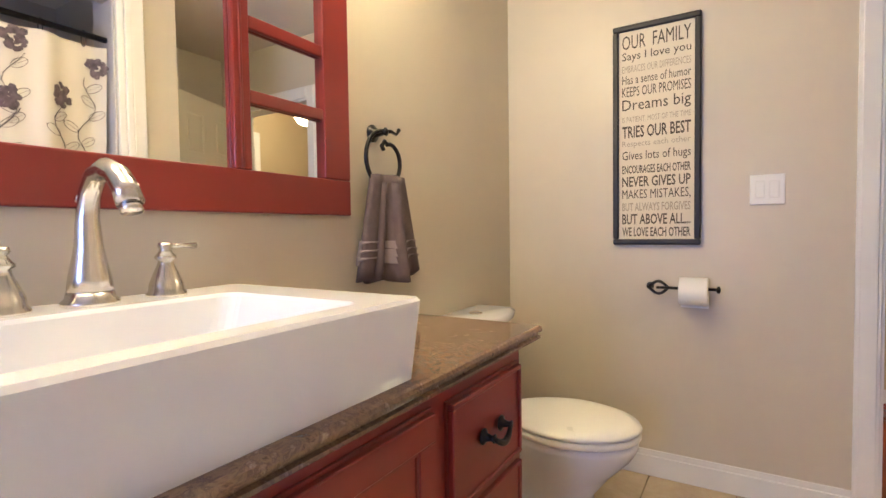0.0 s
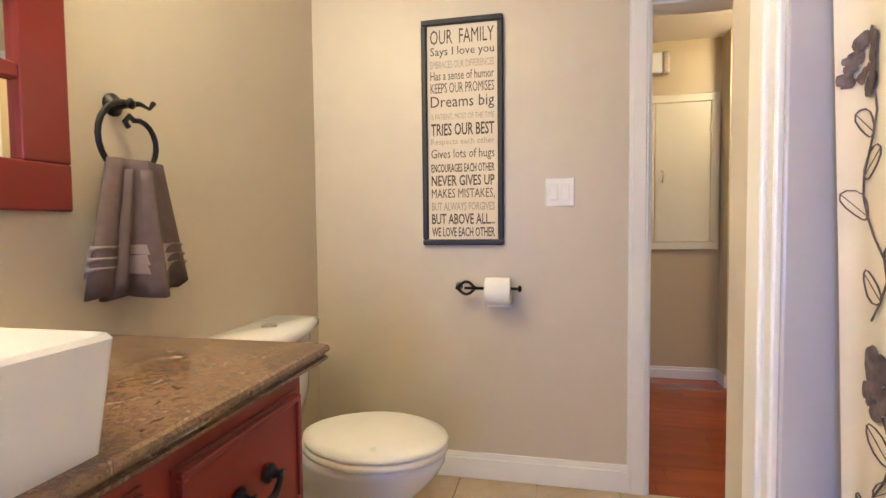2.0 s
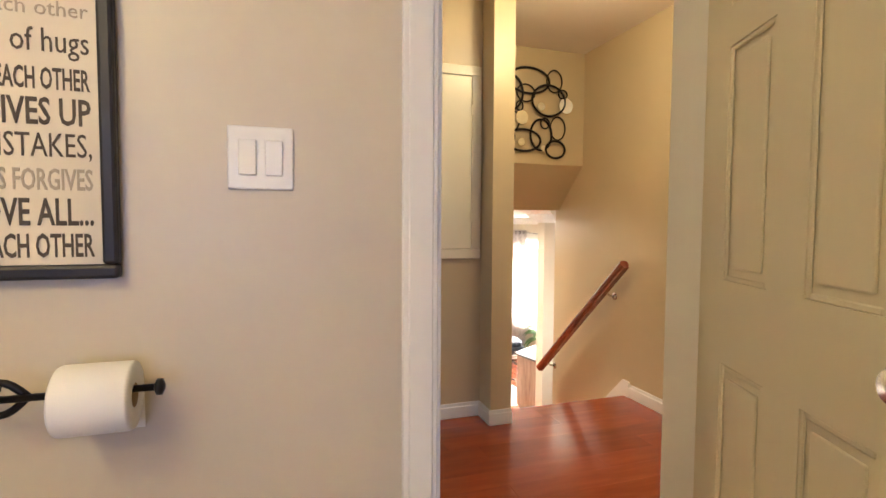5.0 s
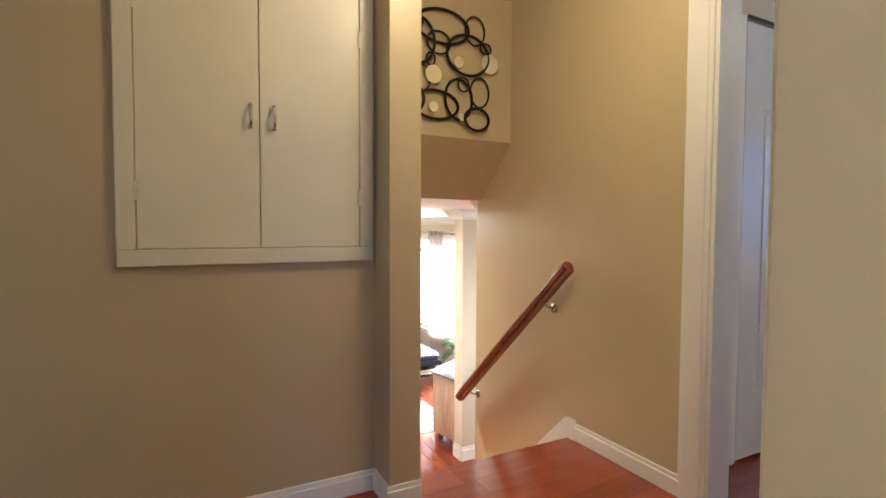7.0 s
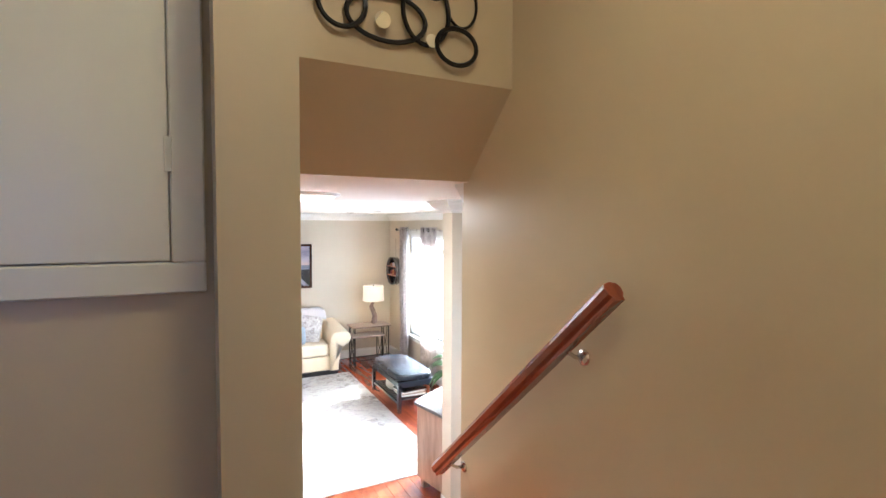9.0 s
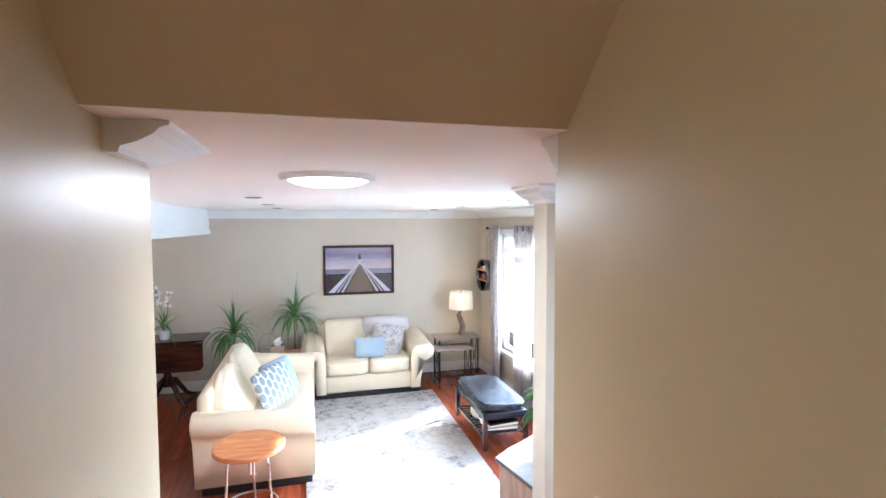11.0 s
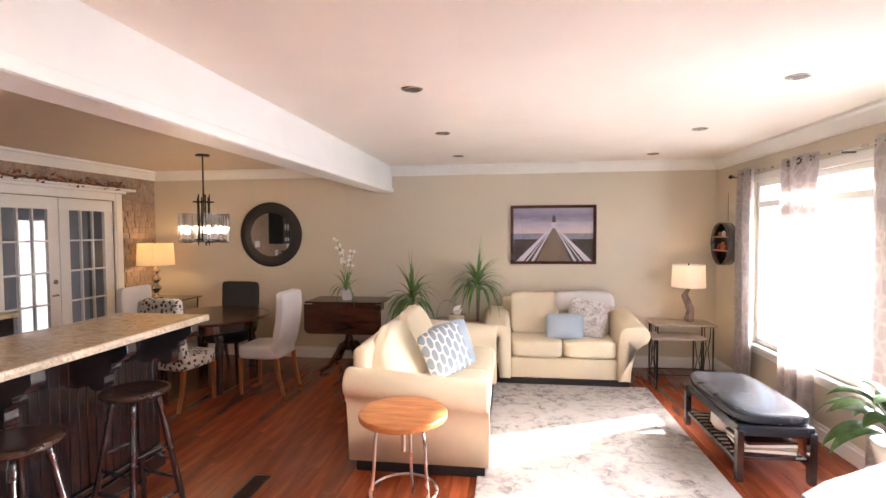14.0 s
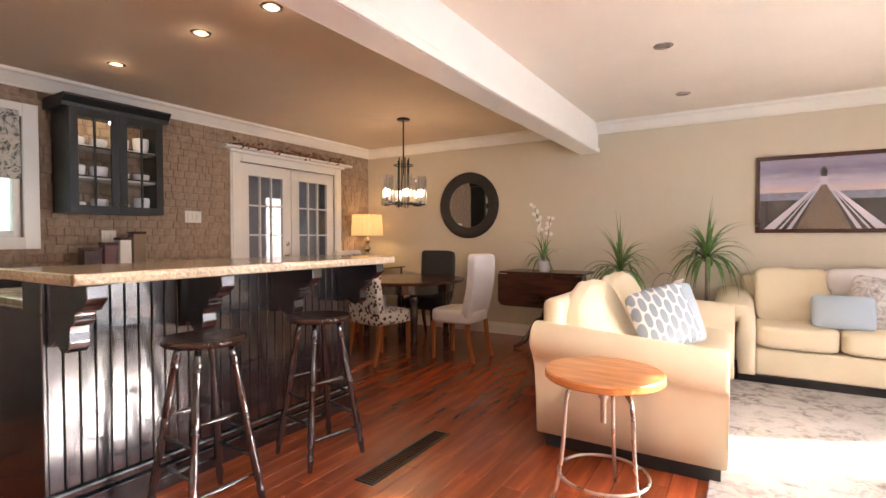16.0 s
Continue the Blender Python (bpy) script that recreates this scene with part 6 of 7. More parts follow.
dining_chair((0.0, 10.52, 0), 90, WHITE_CLOTH, LEGWOOD, "white upholstered dining chair with amber legs beside the dark table")
dining_chair((-0.62, 10.04, 0), -8, FLORAL, LEGWOOD, "black and cream floral dining chair pushed towards the dark table")
dining_chair((-0.78, 11.12, 0), 180, BLACK_CLOTH, BLACKWOOD, "black slipcovered dining chair on the wall side of the table")
dining_chair((-1.46, 10.75, 0), -90, WHITE_CLOTH, LEGWOOD, "white upholstered dining chair on the french door side of the table")


def corner_table():
    s = thing("corner_table", (-1.95, 11.42, 0), 0, "small black metal corner table carrying the beaded lamp", "side table")
    part("tabletop", boxm(-0.26, 0.42, -0.26, 0.30, 0.785, 0.80, bevel=0.003), BLACKWOOD, s)
    for x in (-0.24, 0.38):
        for y in (-0.24, 0.26):
            part("leg", tube([(x, y, 0), (x * 0.94, y, 0.4), (x, y, 0.785)], 0.01, 8), IRON, s)


corner_table()


def chandelier():
    s = thing("chandelier", (-0.65, 10.47, 0), 0, "black iron chandelier with glass rod cylinders round glowing bulbs", "chandelier")
    part("canopy", turned([(0.065, C - 0.02), (0.07, C - 0.012), (0.065, C - 0.001)], n=24), IRON, s, smooth=True)
    part("stem", tube([(0, 0, C - 0.02), (0, 0, 1.80)], 0.008, 8), IRON, s)
    for k in range(10):
        a = 2 * math.pi * k / 10
        part("rod", tube([(0.055 * math.cos(a), 0.055 * math.sin(a), 1.50 + 0.03 * (k % 3)), (0.055 * math.cos(a), 0.055 * math.sin(a), 2.0 + 0.03 * (k % 2))], 0.006, 6), IRON, s)
    for z, r in ((1.95, 0.10), (1.56, 0.10)):
        pts = [(r * math.cos(t), r * math.sin(t), z) for t in np.linspace(0, 2 * math.pi, 25)[:-1]]
        part("hoop", tube(pts, 0.006, 6, closed=True), IRON, s)
    for k in range(6):
        a = 2 * math.pi * k / 6 + 0.3
        x, y = 0.20 * math.cos(a), 0.20 * math.sin(a)
        part("arm", tube([(0.05 * math.cos(a), 0.05 * math.sin(a), 1.545), (x, y, 1.545)], 0.007, 6), IRON, s)
        part("cup", turned([(0.045, 0), (0.048, 0.006), (0.03, 0.012), (0.012, 0.04)], (x, y, 1.53), 16), IRON, s, smooth=True)
        for j in range(10):
            b = 2 * math.pi * j / 10
            part("glass_rod", tube([(x + 0.043 * math.cos(b), y + 0.043 * math.sin(b), 1.54), (x + 0.043 * math.cos(b), y + 0.043 * math.sin(b), 1.83)], 0.0085, 6), GLASS, s).visible_shadow = False
        part("candle_bulb", turned([(0.006, 0), (0.014, 0.02), (0.012, 0.045), (0.003, 0.07)], (x, y, 1.62), 12), BULB_LIT, s, smooth=True)
    for k in range(3):
        a = 2 * math.pi * k / 3
        bulb("chandelier_bulb", (-0.65 + 0.24 * math.cos(a), 10.47 + 0.24 * math.sin(a), 1.68), 1.0, (1.0, 0.66, 0.34), 0.03)


chandelier()


def potlight(x, y, lit):
    s = thing("recessed_light", (x, y, C), 0, "small recessed ceiling light, " + ("glowing warm above the kitchen bar" if lit else "switched off in the living room ceiling"), "ceiling light", "recessed ceiling lights")
    bm = bmesh.new()
    n = 28
    prof = [(0.062, 0.0), (0.058, -0.004), (0.046, -0.006), (0.043, 0.0), (0.043, 0.02), (0.044, 0.02)]
    rings = [[bm.verts.new((r * math.cos(2 * math.pi * i / n), r * math.sin(2 * math.pi * i / n), z - 0.0006 if z < 0.01 else -0.0006)) for i in range(n)] for r, z in prof[:4]]
    for a, b in zip(rings, rings[1:]):
        for i in range(n):
            bm.faces.new((a[i], a[(i + 1) % n], b[(i + 1) % n], b[i]))
    part("trim_ring", bm, CHROME, s, smooth=True)
    part("lens", turned([(0.042, -0.003), (0.042, -0.0015)], n=24), CAN_LIT if lit else CAN_OFF, s)
    if lit:
        b = bulb("can_bulb", (x, y, C - 0.045), 0.07, (1.0, 0.70, 0.42), 0.03)


for y in (8.49, 9.77, 11.02):
    potlight(1.95, y, False)
for y in (8.57, 9.92, 11.21):
    potlight(3.99, y, False)
for x in (0.22, -0.42, -1.44):
    potlight(x, 8.07, True)
dome = thing("entry_ceiling_light", (2.43, 6.72, C), 0, "large round white glowing flush ceiling light near the stairs", "ceiling light")
part("pan", turned([(0.185, -0.022), (0.195, -0.014), (0.195, -0.001)], n=48), WHITE, dome)
part("diffuser", turned([(0.02, -0.050), (0.08, -0.046), (0.13, -0.037), (0.155, -0.026), (0.16, -0.0225)], n=48), DOME_LIT, dome, smooth=True)
for o in dome.children:
    o.visible_shadow = False


def bar():
    s = thing("bar_cabinet", (0, 0, 0), 0, "black beadboard breakfast bar with scrolled corbels under a granite top", "bar")
    y0, y1, xf = 7.09, 8.86, 0.05
    part("body", boxm(-0.16, xf - 0.012, y0, y1, 0.0, 1.0215), BLACKWOOD, s)
    part("base_unit", boxm(-0.95, -0.1605, y0 + 0.02, y1, 0.0, 0.888), BLACKWOOD, s)
    nb = 30
    w = (y1 - y0) / nb
    for k in range(nb):
        part("board", boxm(xf - 0.0115, xf, y0 + k * w + 0.004, y0 + (k + 1) * w - 0.001, 0.16, 1.0215, bevel=0.003, seg=1), BLACKWOOD, s)
    part("plinth", boxm(xf - 0.011, xf + 0.03, y0 - 0.01, y1 + 0.01, 0, 0.11, bevel=0.004), BLACKWOOD, s)
    part("plinth_cap", boxm(xf - 0.011, xf + 0.018, y0 - 0.01, y1 + 0.01, 0.111, 0.158, bevel=0.012), BLACKWOOD, s)
    part("corner_post", boxm(xf - 0.05, xf + 0.006, y0 - 0.012, y0 + 0.003, 0.16, 1.0215, bevel=0.003), BLACKWOOD, s)
    for y in (7.130, 7.665, 8.215, 8.77):
        prof = [(0.001, 1.0215), (0.345, 1.0215), (0.35, 0.972), (0.338, 0.955), (0.312, 0.945), (0.300, 0.925), (0.250, 0.918), (0.243, 0.905), (0.255, 0.885), (0.243, 0.868), (0.205, 0.862), (0.198, 0.835), (0.204, 0.80),
                (0.196, 0.772), (0.170, 0.755), (0.136, 0.752), (0.108, 0.766), (0.096, 0.79), (0.076, 0.80), (0.066, 0.78), (0.050, 0.765), (0.001, 0.76)]
        prof = [(xf + u, v) for u, v in prof]
        part("corbel", prism(prof, "y", y - 0.035, y + 0.035, 0.004), BLACKWOOD, s, "scrolled black wooden corbel")
    t = thing("granite_slab", (0, 0, 0), 0, "thick tan speckled granite bar top with a chiselled edge", "countertop")
    part("slab", boxm(-0.28, 0.395, 7.055, 8.91, 1.022, 1.066, bevel=0.002, seg=1), GRANITE_TAN, t)
    rng = random.Random(2)
    bm = bmesh.new()

    def edge(ax, ay, bx, by, nx, ny):
        L = math.hypot(bx - ax, by - ay)
        n = int(L / 0.018)
        rows = []
        for i in range(n + 1):
            f = i / n
            x, y = ax + (bx - ax) * f, ay + (by - ay) * f
            rows.append([bm.verts.new((x + nx * o, y + ny * o, z)) for o, z in ((0.0, 1.0655), (0.010 + rng.uniform(0, 0.004), 1.062), (0.015 + rng.uniform(-0.004, 0.004), 1.046), (0.011 + rng.uniform(-0.004, 0.004), 1.028), (0.0, 1.0225))])
        for a, b in zip(rows, rows[1:]):
            for i in range(4):
                bm.faces.new((a[i], a[i + 1], b[i + 1], b[i]))
    edge(0.395, 7.055, 0.395, 8.91, 1, 0)
    edge(-0.28, 7.055, 0.405, 7.055, 0, -1)
    edge(0.405, 8.91, -0.28, 8.91, 0, 1)
    part("chiselled_edge", bm, ROCK_EDGE, t, "rough chiselled stone edge")
    w = thing("lower_counter", (0, 0, 0), 0, "tan granite worktop behind the raised breakfast bar", "countertop")
    part("slab", boxm(-0.98, -0.162, 7.12, 8.90, 0.889, 0.925, bevel=0.004), GRANITE_TAN, w)
    k = thing("kitchen_sink", (-0.62, 7.9, 0.925), 0, "black undermount sink rim in the granite top", "sink")
    part("rim", boxm(-0.25, 0.10, -0.28, 0.28, 0.0005, 0.004, bevel=0.002, seg=1), BLACKWOOD, k)


bar()


def bar_stool(x, y, rz):
    s = thing("bar_stool", (x, y, 0), rz, "dark turned-wood backless bar stool standing at the black bar", "stool", "bar stools at the breakfast bar")
    h = 0.77
    part("seat", turned([(0.12, h - 0.035), (0.165, h - 0.03), (0.175, h - 0.015), (0.172, h - 0.003), (0.15, h), (0.08, h - 0.006), (0.01, h - 0.008)], n=36), DARKSTOOL, s, smooth=True)
    feet = []
    for k in range(4):
        a = radians(45 + 90 * k)
        d = Vector((math.cos(a), math.sin(a), 0))
        top, foot = d * 0.105 + Vector((0, 0, h - 0.034)), d * 0.235
        feet.append((top, foot))
        prof = [(0, 0.013), (0.06, 0.016), (0.10, 0.020), (0.11, 0.014), (0.125, 0.020), (0.14, 0.014), (0.3, 0.017), (0.42, 0.020), (0.44, 0.014), (0.455, 0.021), (0.47, 0.014), (0.65, 0.018), (0.83, 0.020), (0.86, 0.013), (0.90, 0.019), (1.0, 0.012)]
        part("leg", tube([top.lerp(foot, f) for f, _ in prof], [r for _, r in prof], 10), BLACKWOOD, s, smooth=True)
    for k in range(4):
        for zf in ((0.42, 0.80) if k % 2 else (0.54, 0.70)):
            a, b = (feet[k][0].lerp(feet[k][1], zf), feet[(k + 1) % 4][0].lerp(feet[(k + 1) % 4][1], zf))
            part("rung", tube([a, a.lerp(b, 0.3), a.lerp(b, 0.5), a.lerp(b, 0.7), b], [0.007, 0.009, 0.012, 0.009, 0.007], 8), BLACKWOOD, s, smooth=True)
    return s


DARKSTOOL = wood("worn_dark_seat_wood", (0.02, 0.009, 0.006), (0.06, 0.03, 0.02), 0.22, (2, 14, 14), 0, 0.05, 0.3)
bar_stool(0.415, 7.535, -2)
bar_stool(0.42, 8.205, -12)


def floor_vent():
    s = thing("floor_vent", (0, 0, 0), 0, "long dark metal floor register set in the hardwood", "floor vent")
    x0, x1, y0, y1 = 0.79, 0.905, 8.07, 8.80
    bm = bmesh.new()
    for a, b, c, d in ((x0, x1, y0, y0 + 0.02), (x0, x1, y1 - 0.02, y1), (x0, x0 + 0.016, y0 + 0.02, y1 - 0.02), (x1 - 0.016, x1, y0 + 0.02, y1 - 0.02)):
        add_box(bm, a, b, c, d, 0.0005, 0.006, 0.001, 1)
    part("rim", bm, IRON, s)
    for k in range(36):
        y = y0 + 0.025 + k * 0.0190
        part("slat", boxm(x0 + 0.016, x1 - 0.016, y, y + 0.009, 0.001, 0.0045), IRON, s)


floor_vent()


def wall_cabinet():
    s = thing("wall_cabinet", (XK, 0, 0), 0, "black glass-fronted wall cabinet holding white dishes", "cabinet")
    x1, y0, y1, z0, z1 = 0.30, 7.965, 8.665, 1.39, 2.19
    t = 0.02
    for n_, dims in (("side", (0, x1, y0, y0 + t, z0, z1)), ("side", (0, x1, y1 - t, y1, z0, z1)), ("bottom", (0, x1, y0 + t, y1 - t, z0, z0 + t)), ("top", (0, x1, y0 + t, y1 - t, z1 - t, z1)), ("back", (0.001, 0.01, y0 + t, y1 - t, z0 + t, z1 - t))):
        part(n_ + "_panel", boxm(*dims), CABINET_BLACK, s)
    for z in (z0 + 0.27, z0 + 0.52):
        part("shelf", boxm(0.011, x1 - 0.02, y0 + t, y1 - t, z, z + 0.012), WHITE, s)
    part("cornice", prism([(0, z1 + 0.001), (x1 + 0.025, z1 + 0.001), (x1 + 0.03, z1 + 0.03), (x1 + 0.07, z1 + 0.075), (x1 + 0.07, z1 + 0.09), (0, z1 + 0.09)], "y", y0 - 0.05, y1 + 0.05), CABINET_BLACK, s)
    mid = (y0 + y1) / 2
    for a, b in ((y0, mid - 0.001), (mid + 0.001, y1)):
        f = 0.058
        d = part("door", add_box(add_box(add_box(boxm(x1 + 0.001, x1 + 0.02, a, b, z0, z0 + f), x1 + 0.001, x1 + 0.02, a, b, z1 - f, z1), x1 + 0.001, x1 + 0.02, a, a + f, z0 + f, z1 - f), x1 + 0.001, x1 + 0.02, b - f, b, z0 + f, z1 - f), CABINET_BLACK, s)
        part("pane", boxm(x1 + 0.006, x1 + 0.009, a + f, b - f, z0 + f, z1 - f), GLASS, d).visible_shadow = False
        m_ = (a + b) / 2
        part("muntin", boxm(x1 + 0.004, x1 + 0.018, m_ - 0.007, m_ + 0.007, z0 + f, z1 - f), CABINET_BLACK, d)
        for k in (1, 2):
            z = z0 + f + (z1 - z0 - 2 * f) * k / 3
            part("muntin", boxm(x1 + 0.004, x1 + 0.018, a + f, b - f, z - 0.006, z + 0.006), CABINET_BLACK, d)
        part("knob", turned([(0.005, 0), (0.005, 0.012), (0.012, 0.018), (0.010, 0.026)], n=12, m=pose(x1 + 0.02, (mid - 0.03) if a == y0 else (mid + 0.03), z0 + 0.07, 0, 90, 0)), CHROME, d, smooth=True)
    rng = random.Random(4)
    for z in (z0 + t, z0 + 0.282, z0 + 0.532):
        for k in range(4):
            y = y0 + 0.10 + k * 0.165
            st = thing("dish_stack", (XK + 0.16, y, z), 0, "stack of white dishes behind the cabinet glass", "dishes", "dishes in the wall cabinet")
            h = rng.choice((0.07, 0.10, 0.13))
            part("dishes", turned([(0.035, 0), (0.06, h * 0.3), (0.065, h * 0.9), (0.06, h)], n=20), PORCELAIN, st, smooth=True)
    b = bulb("cabinet_bulb", (XK + 0.2, mid, z1 - 0.05), 0.4, (1.0, 0.8, 0.5), 0.02)


wall_cabinet()


def french_doors():
    door_casing("trim_french_doors", "x", XK, FD[0], FD[1], 0, FD[2], 1, 0.12, 0.025)
    structure("lintel_shelf", boxm(XK, XK + 0.10, FD[0] - 0.22, FD[1] + 0.26, FD[2] + 0.12, FD[2] + 0.15, bevel=0.008), WHITE)
    structure("lintel_shelf_bed", boxm(XK, XK + 0.06, FD[0] - 0.15, FD[1] + 0.15, FD[2] + 0.085, FD[2] + 0.12, bevel=0.012), WHITE)
    mid = (FD[0] + FD[1]) / 2
    for nm, a, b, hand in (("door_4", FD[0], mid - 0.003, 1), ("door_5", mid + 0.003, FD[1], 0)):
        d = thing(nm, (XK - 0.05, 0, 0), 0, "white french door with fifteen small glass panes", "door")
        d["kind"] = "structure"
        f, z0, z1 = 0.125, 0.01, FD[2] - 0.005
        bm = bmesh.new()
        for q in ((a, b, z0, z0 + 0.22), (a, b, z1 - 0.13, z1), (a, a + f, z0 + 0.22, z1 - 0.13), (b - f, b, z0 + 0.22, z1 - 0.13)):
            add_box(bm, 0, 0.04, *q, 0.002, 1)
        part("door_frame", bm, WHITE, d)
        ya, yb, za, zb = a + f, b - f, z0 + 0.22, z1 - 0.13
        for k in (1, 2):
            y = ya + (yb - ya) * k / 3
            part("muntin", boxm(0.006, 0.034, y - 0.009, y + 0.009, za, zb), WHITE, d)
        for k in range(1, 5):
            z = za + (zb - za) * k / 5
            part("muntin", boxm(0.007, 0.033, ya, yb, z - 0.009, z + 0.009), WHITE, d)
        for i in range(3):
            for j in range(5):
                y0_, y1_ = ya + (yb - ya) * i / 3 + 0.009, ya + (yb - ya) * (i + 1) / 3 - 0.009
                z0_, z1_ = za + (zb - za) * j / 5 + 0.009, za + (zb - za) * (j + 1) / 5 - 0.009
                part("pane", boxm(0.018, 0.022, y0_, y1_, z0_, z1_), GLASS, d).visible_shadow = False
        if hand:
            part("door_handle", tube([(0.04, b - 0.06, 0.98), (0.075, b - 0.06, 0.98), (0.08, b - 0.13, 0.98)], 0.009, 8), CHROME, d, "nickel lever handle", True)
            part("deadbolt", turned([(0.026, 0), (0.026, 0.01), (0.018, 0.016)], n=18, m=pose(0.04, b - 0.06, 1.12, 0, 90, 0)), CHROME, d, smooth=True)
        for hz in (0.3, 1.0, 1.8):
            yy = a if hand else b
            part("hinge", boxm(0.04, 0.046, yy - 0.012, yy + 0.012, hz - 0.05, hz + 0.05, bevel=0.002, seg=1), STEEL, d)
    # Unseen shell keeps sky out of the room beyond; its dark colour paints dimness.
    dim = paint("room_shade_dark", (0.16, 0.16, 0.17), 0.7)
    for nm, q in (("wall_room_beyond", (XK - 1.6, XK - 1.55, 8.2, 12.4, 0, 2.5)), ("sky_block_side", (XK - 1.55, XK - 0.16, 8.2, 8.25, 0, 2.5)), ("sky_block_end", (XK - 1.55, XK - 0.16, 12.35, 12.4, 0, 2.5)),
                  ("sky_block_top", (XK - 1.6, XK - 0.16, 8.2, 12.4, 2.5, 2.55)), ("sky_block_base", (XK - 1.6, XK - 0.16, 8.2, 12.4, -0.07, -0.02))):
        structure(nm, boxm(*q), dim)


french_doors()


def garland():
    s = thing("leaf_garland", (XK + 0.05, 0, FD[2] + 0.15), 0, "autumn leaf and berry garland lying on the door lintel", "garland")
    rng = random.Random(9)
    brown = paint("dry_vine_stem", (0.10, 0.045, 0.025), 0.8)
    reds = [paint("autumn_leaf_red", (0.22, 0.04, 0.02), 0.7), paint("autumn_leaf_amber", (0.38, 0.13, 0.04), 0.7), paint("autumn_leaf_brown", (0.10, 0.05, 0.03), 0.7)]
    pts = [(0.02 * math.sin(k * 1.3), FD[0] - 0.1 + k * 0.06, 0.02 + 0.012 * math.sin(k * 2.1)) for k in range(28)]
    part("vine", tube(pts, 0.008, 6), brown, s)
    for k in range(150):
        y = FD[0] - 0.12 + rng.random() * (FD[1] - FD[0] + 0.24)
        clump = 0.5 + 0.5 * math.sin(y * 16)
        p = Vector((rng.uniform(-0.03, 0.05), y, 0.015 + rng.random() * 0.05 * (0.4 + clump) - (0.05 if rng.random() < 0.15 else 0)))
        if p.z < 0.01:
            p.x = 0.062
        bm = bmesh.new()
        r = rng.uniform(0.012, 0.024)
        u = Vector((rng.uniform(-1, 1), rng.uniform(-1, 1), rng.uniform(-1, 1))).normalized()
        v = u.orthogonal().normalized()
        n = 7
        vs = [bm.verts.new(p + (u * math.cos(2 * math.pi * i / n) + v * math.sin(2 * math.pi * i / n)) * r * (1.0 if i % 2 else 0.55)) for i in range(n)]
        bm.faces.new(vs)
        part("leaf", bm, reds[k % 3], s)


garland()


def kitchen_window():
    y0, y1, z0, z1 = KWIN
    w = thing("window_3", (XK, 0, 0), 0, "white kitchen window with a grey patterned roman shade", "window")
    w["kind"] = "structure"
    bm = bmesh.new()
    f = 0.05
    for a, b, c, d in ((y0, y0 + f, z0, z1), (y1 - f, y1, z0, z1), (y0 + f, y1 - f, z0, z0 + f), (y0 + f, y1 - f, z1 - f, z1)):
        add_box(bm, -0.10, -0.04, a, b, c, d, 0.003, 1)
    part("window_frame", bm, WHITE, w)
    part("pane", boxm(-0.08, -0.075, y0 + f, y1 - f, z0 + f, z1 - f), GLASS, w).visible_shadow = False
    bm = bmesh.new()
    for a, b, c, d in ((y0 - 0.10, y0, z0 - 0.09, z1 + 0.10), (y1, y1 + 0.10, z0 - 0.09, z1 + 0.10), (y0, y1, z1, z1 + 0.10), (y0, y1, z0 - 0.09, z0)):
        add_box(bm, 0, 0.022, a, b, c, d, 0.003, 1)
    part("window_casing", bm, WHITE, w)
    s = thing("roman_shade", (XK, 0, 0), 0, "grey and cream scroll-patterned roman shade drawn half up", "blind")
    cloth = stone("scroll_patterned_shade", [(0.42, (0.10, 0.10, 0.09)), (0.5, (0.52, 0.50, 0.44)), (0.7, (0.60, 0.58, 0.52))], 14, 0.85, 2.0, 0.1)
    for k in range(5):
        zt = z1 + 0.04 - 0.10 * k
        part("fold", boxm(0.0225, 0.034 + 0.004 * k, y0 + 0.01, y1 - 0.02, zt - 0.115, zt, bevel=0.005), cloth, s)


kitchen_window()
structure("backdrop_garden", boxm(XK - 4.0, XK - 3.95, 3.0, 10.0, 0.0, 3.2), glow("garden_daylight", (0.75, 0.88, 0.95), 0.35, (0.1, 0.25, 0.08))).visible_shadow = False
switch("light_switch", XK + 0.015, 9.12, 1.40, 90, 3, "white triple rocker light switch on the stone kitchen wall")
switch("wall_outlet", XK + 0.015, 8.36, 1.20, 90, 2, "white double wall outlet on the stone kitchen wall")


RED_TIN = paint("faded_red_tin", (0.16, 0.06, 0.05), 0.4, 40, 0.1, 0.4)
TAN_TIN = paint("tan_box_card", (0.26, 0.18, 0.11), 0.6, 40, 0.1, 0.2)


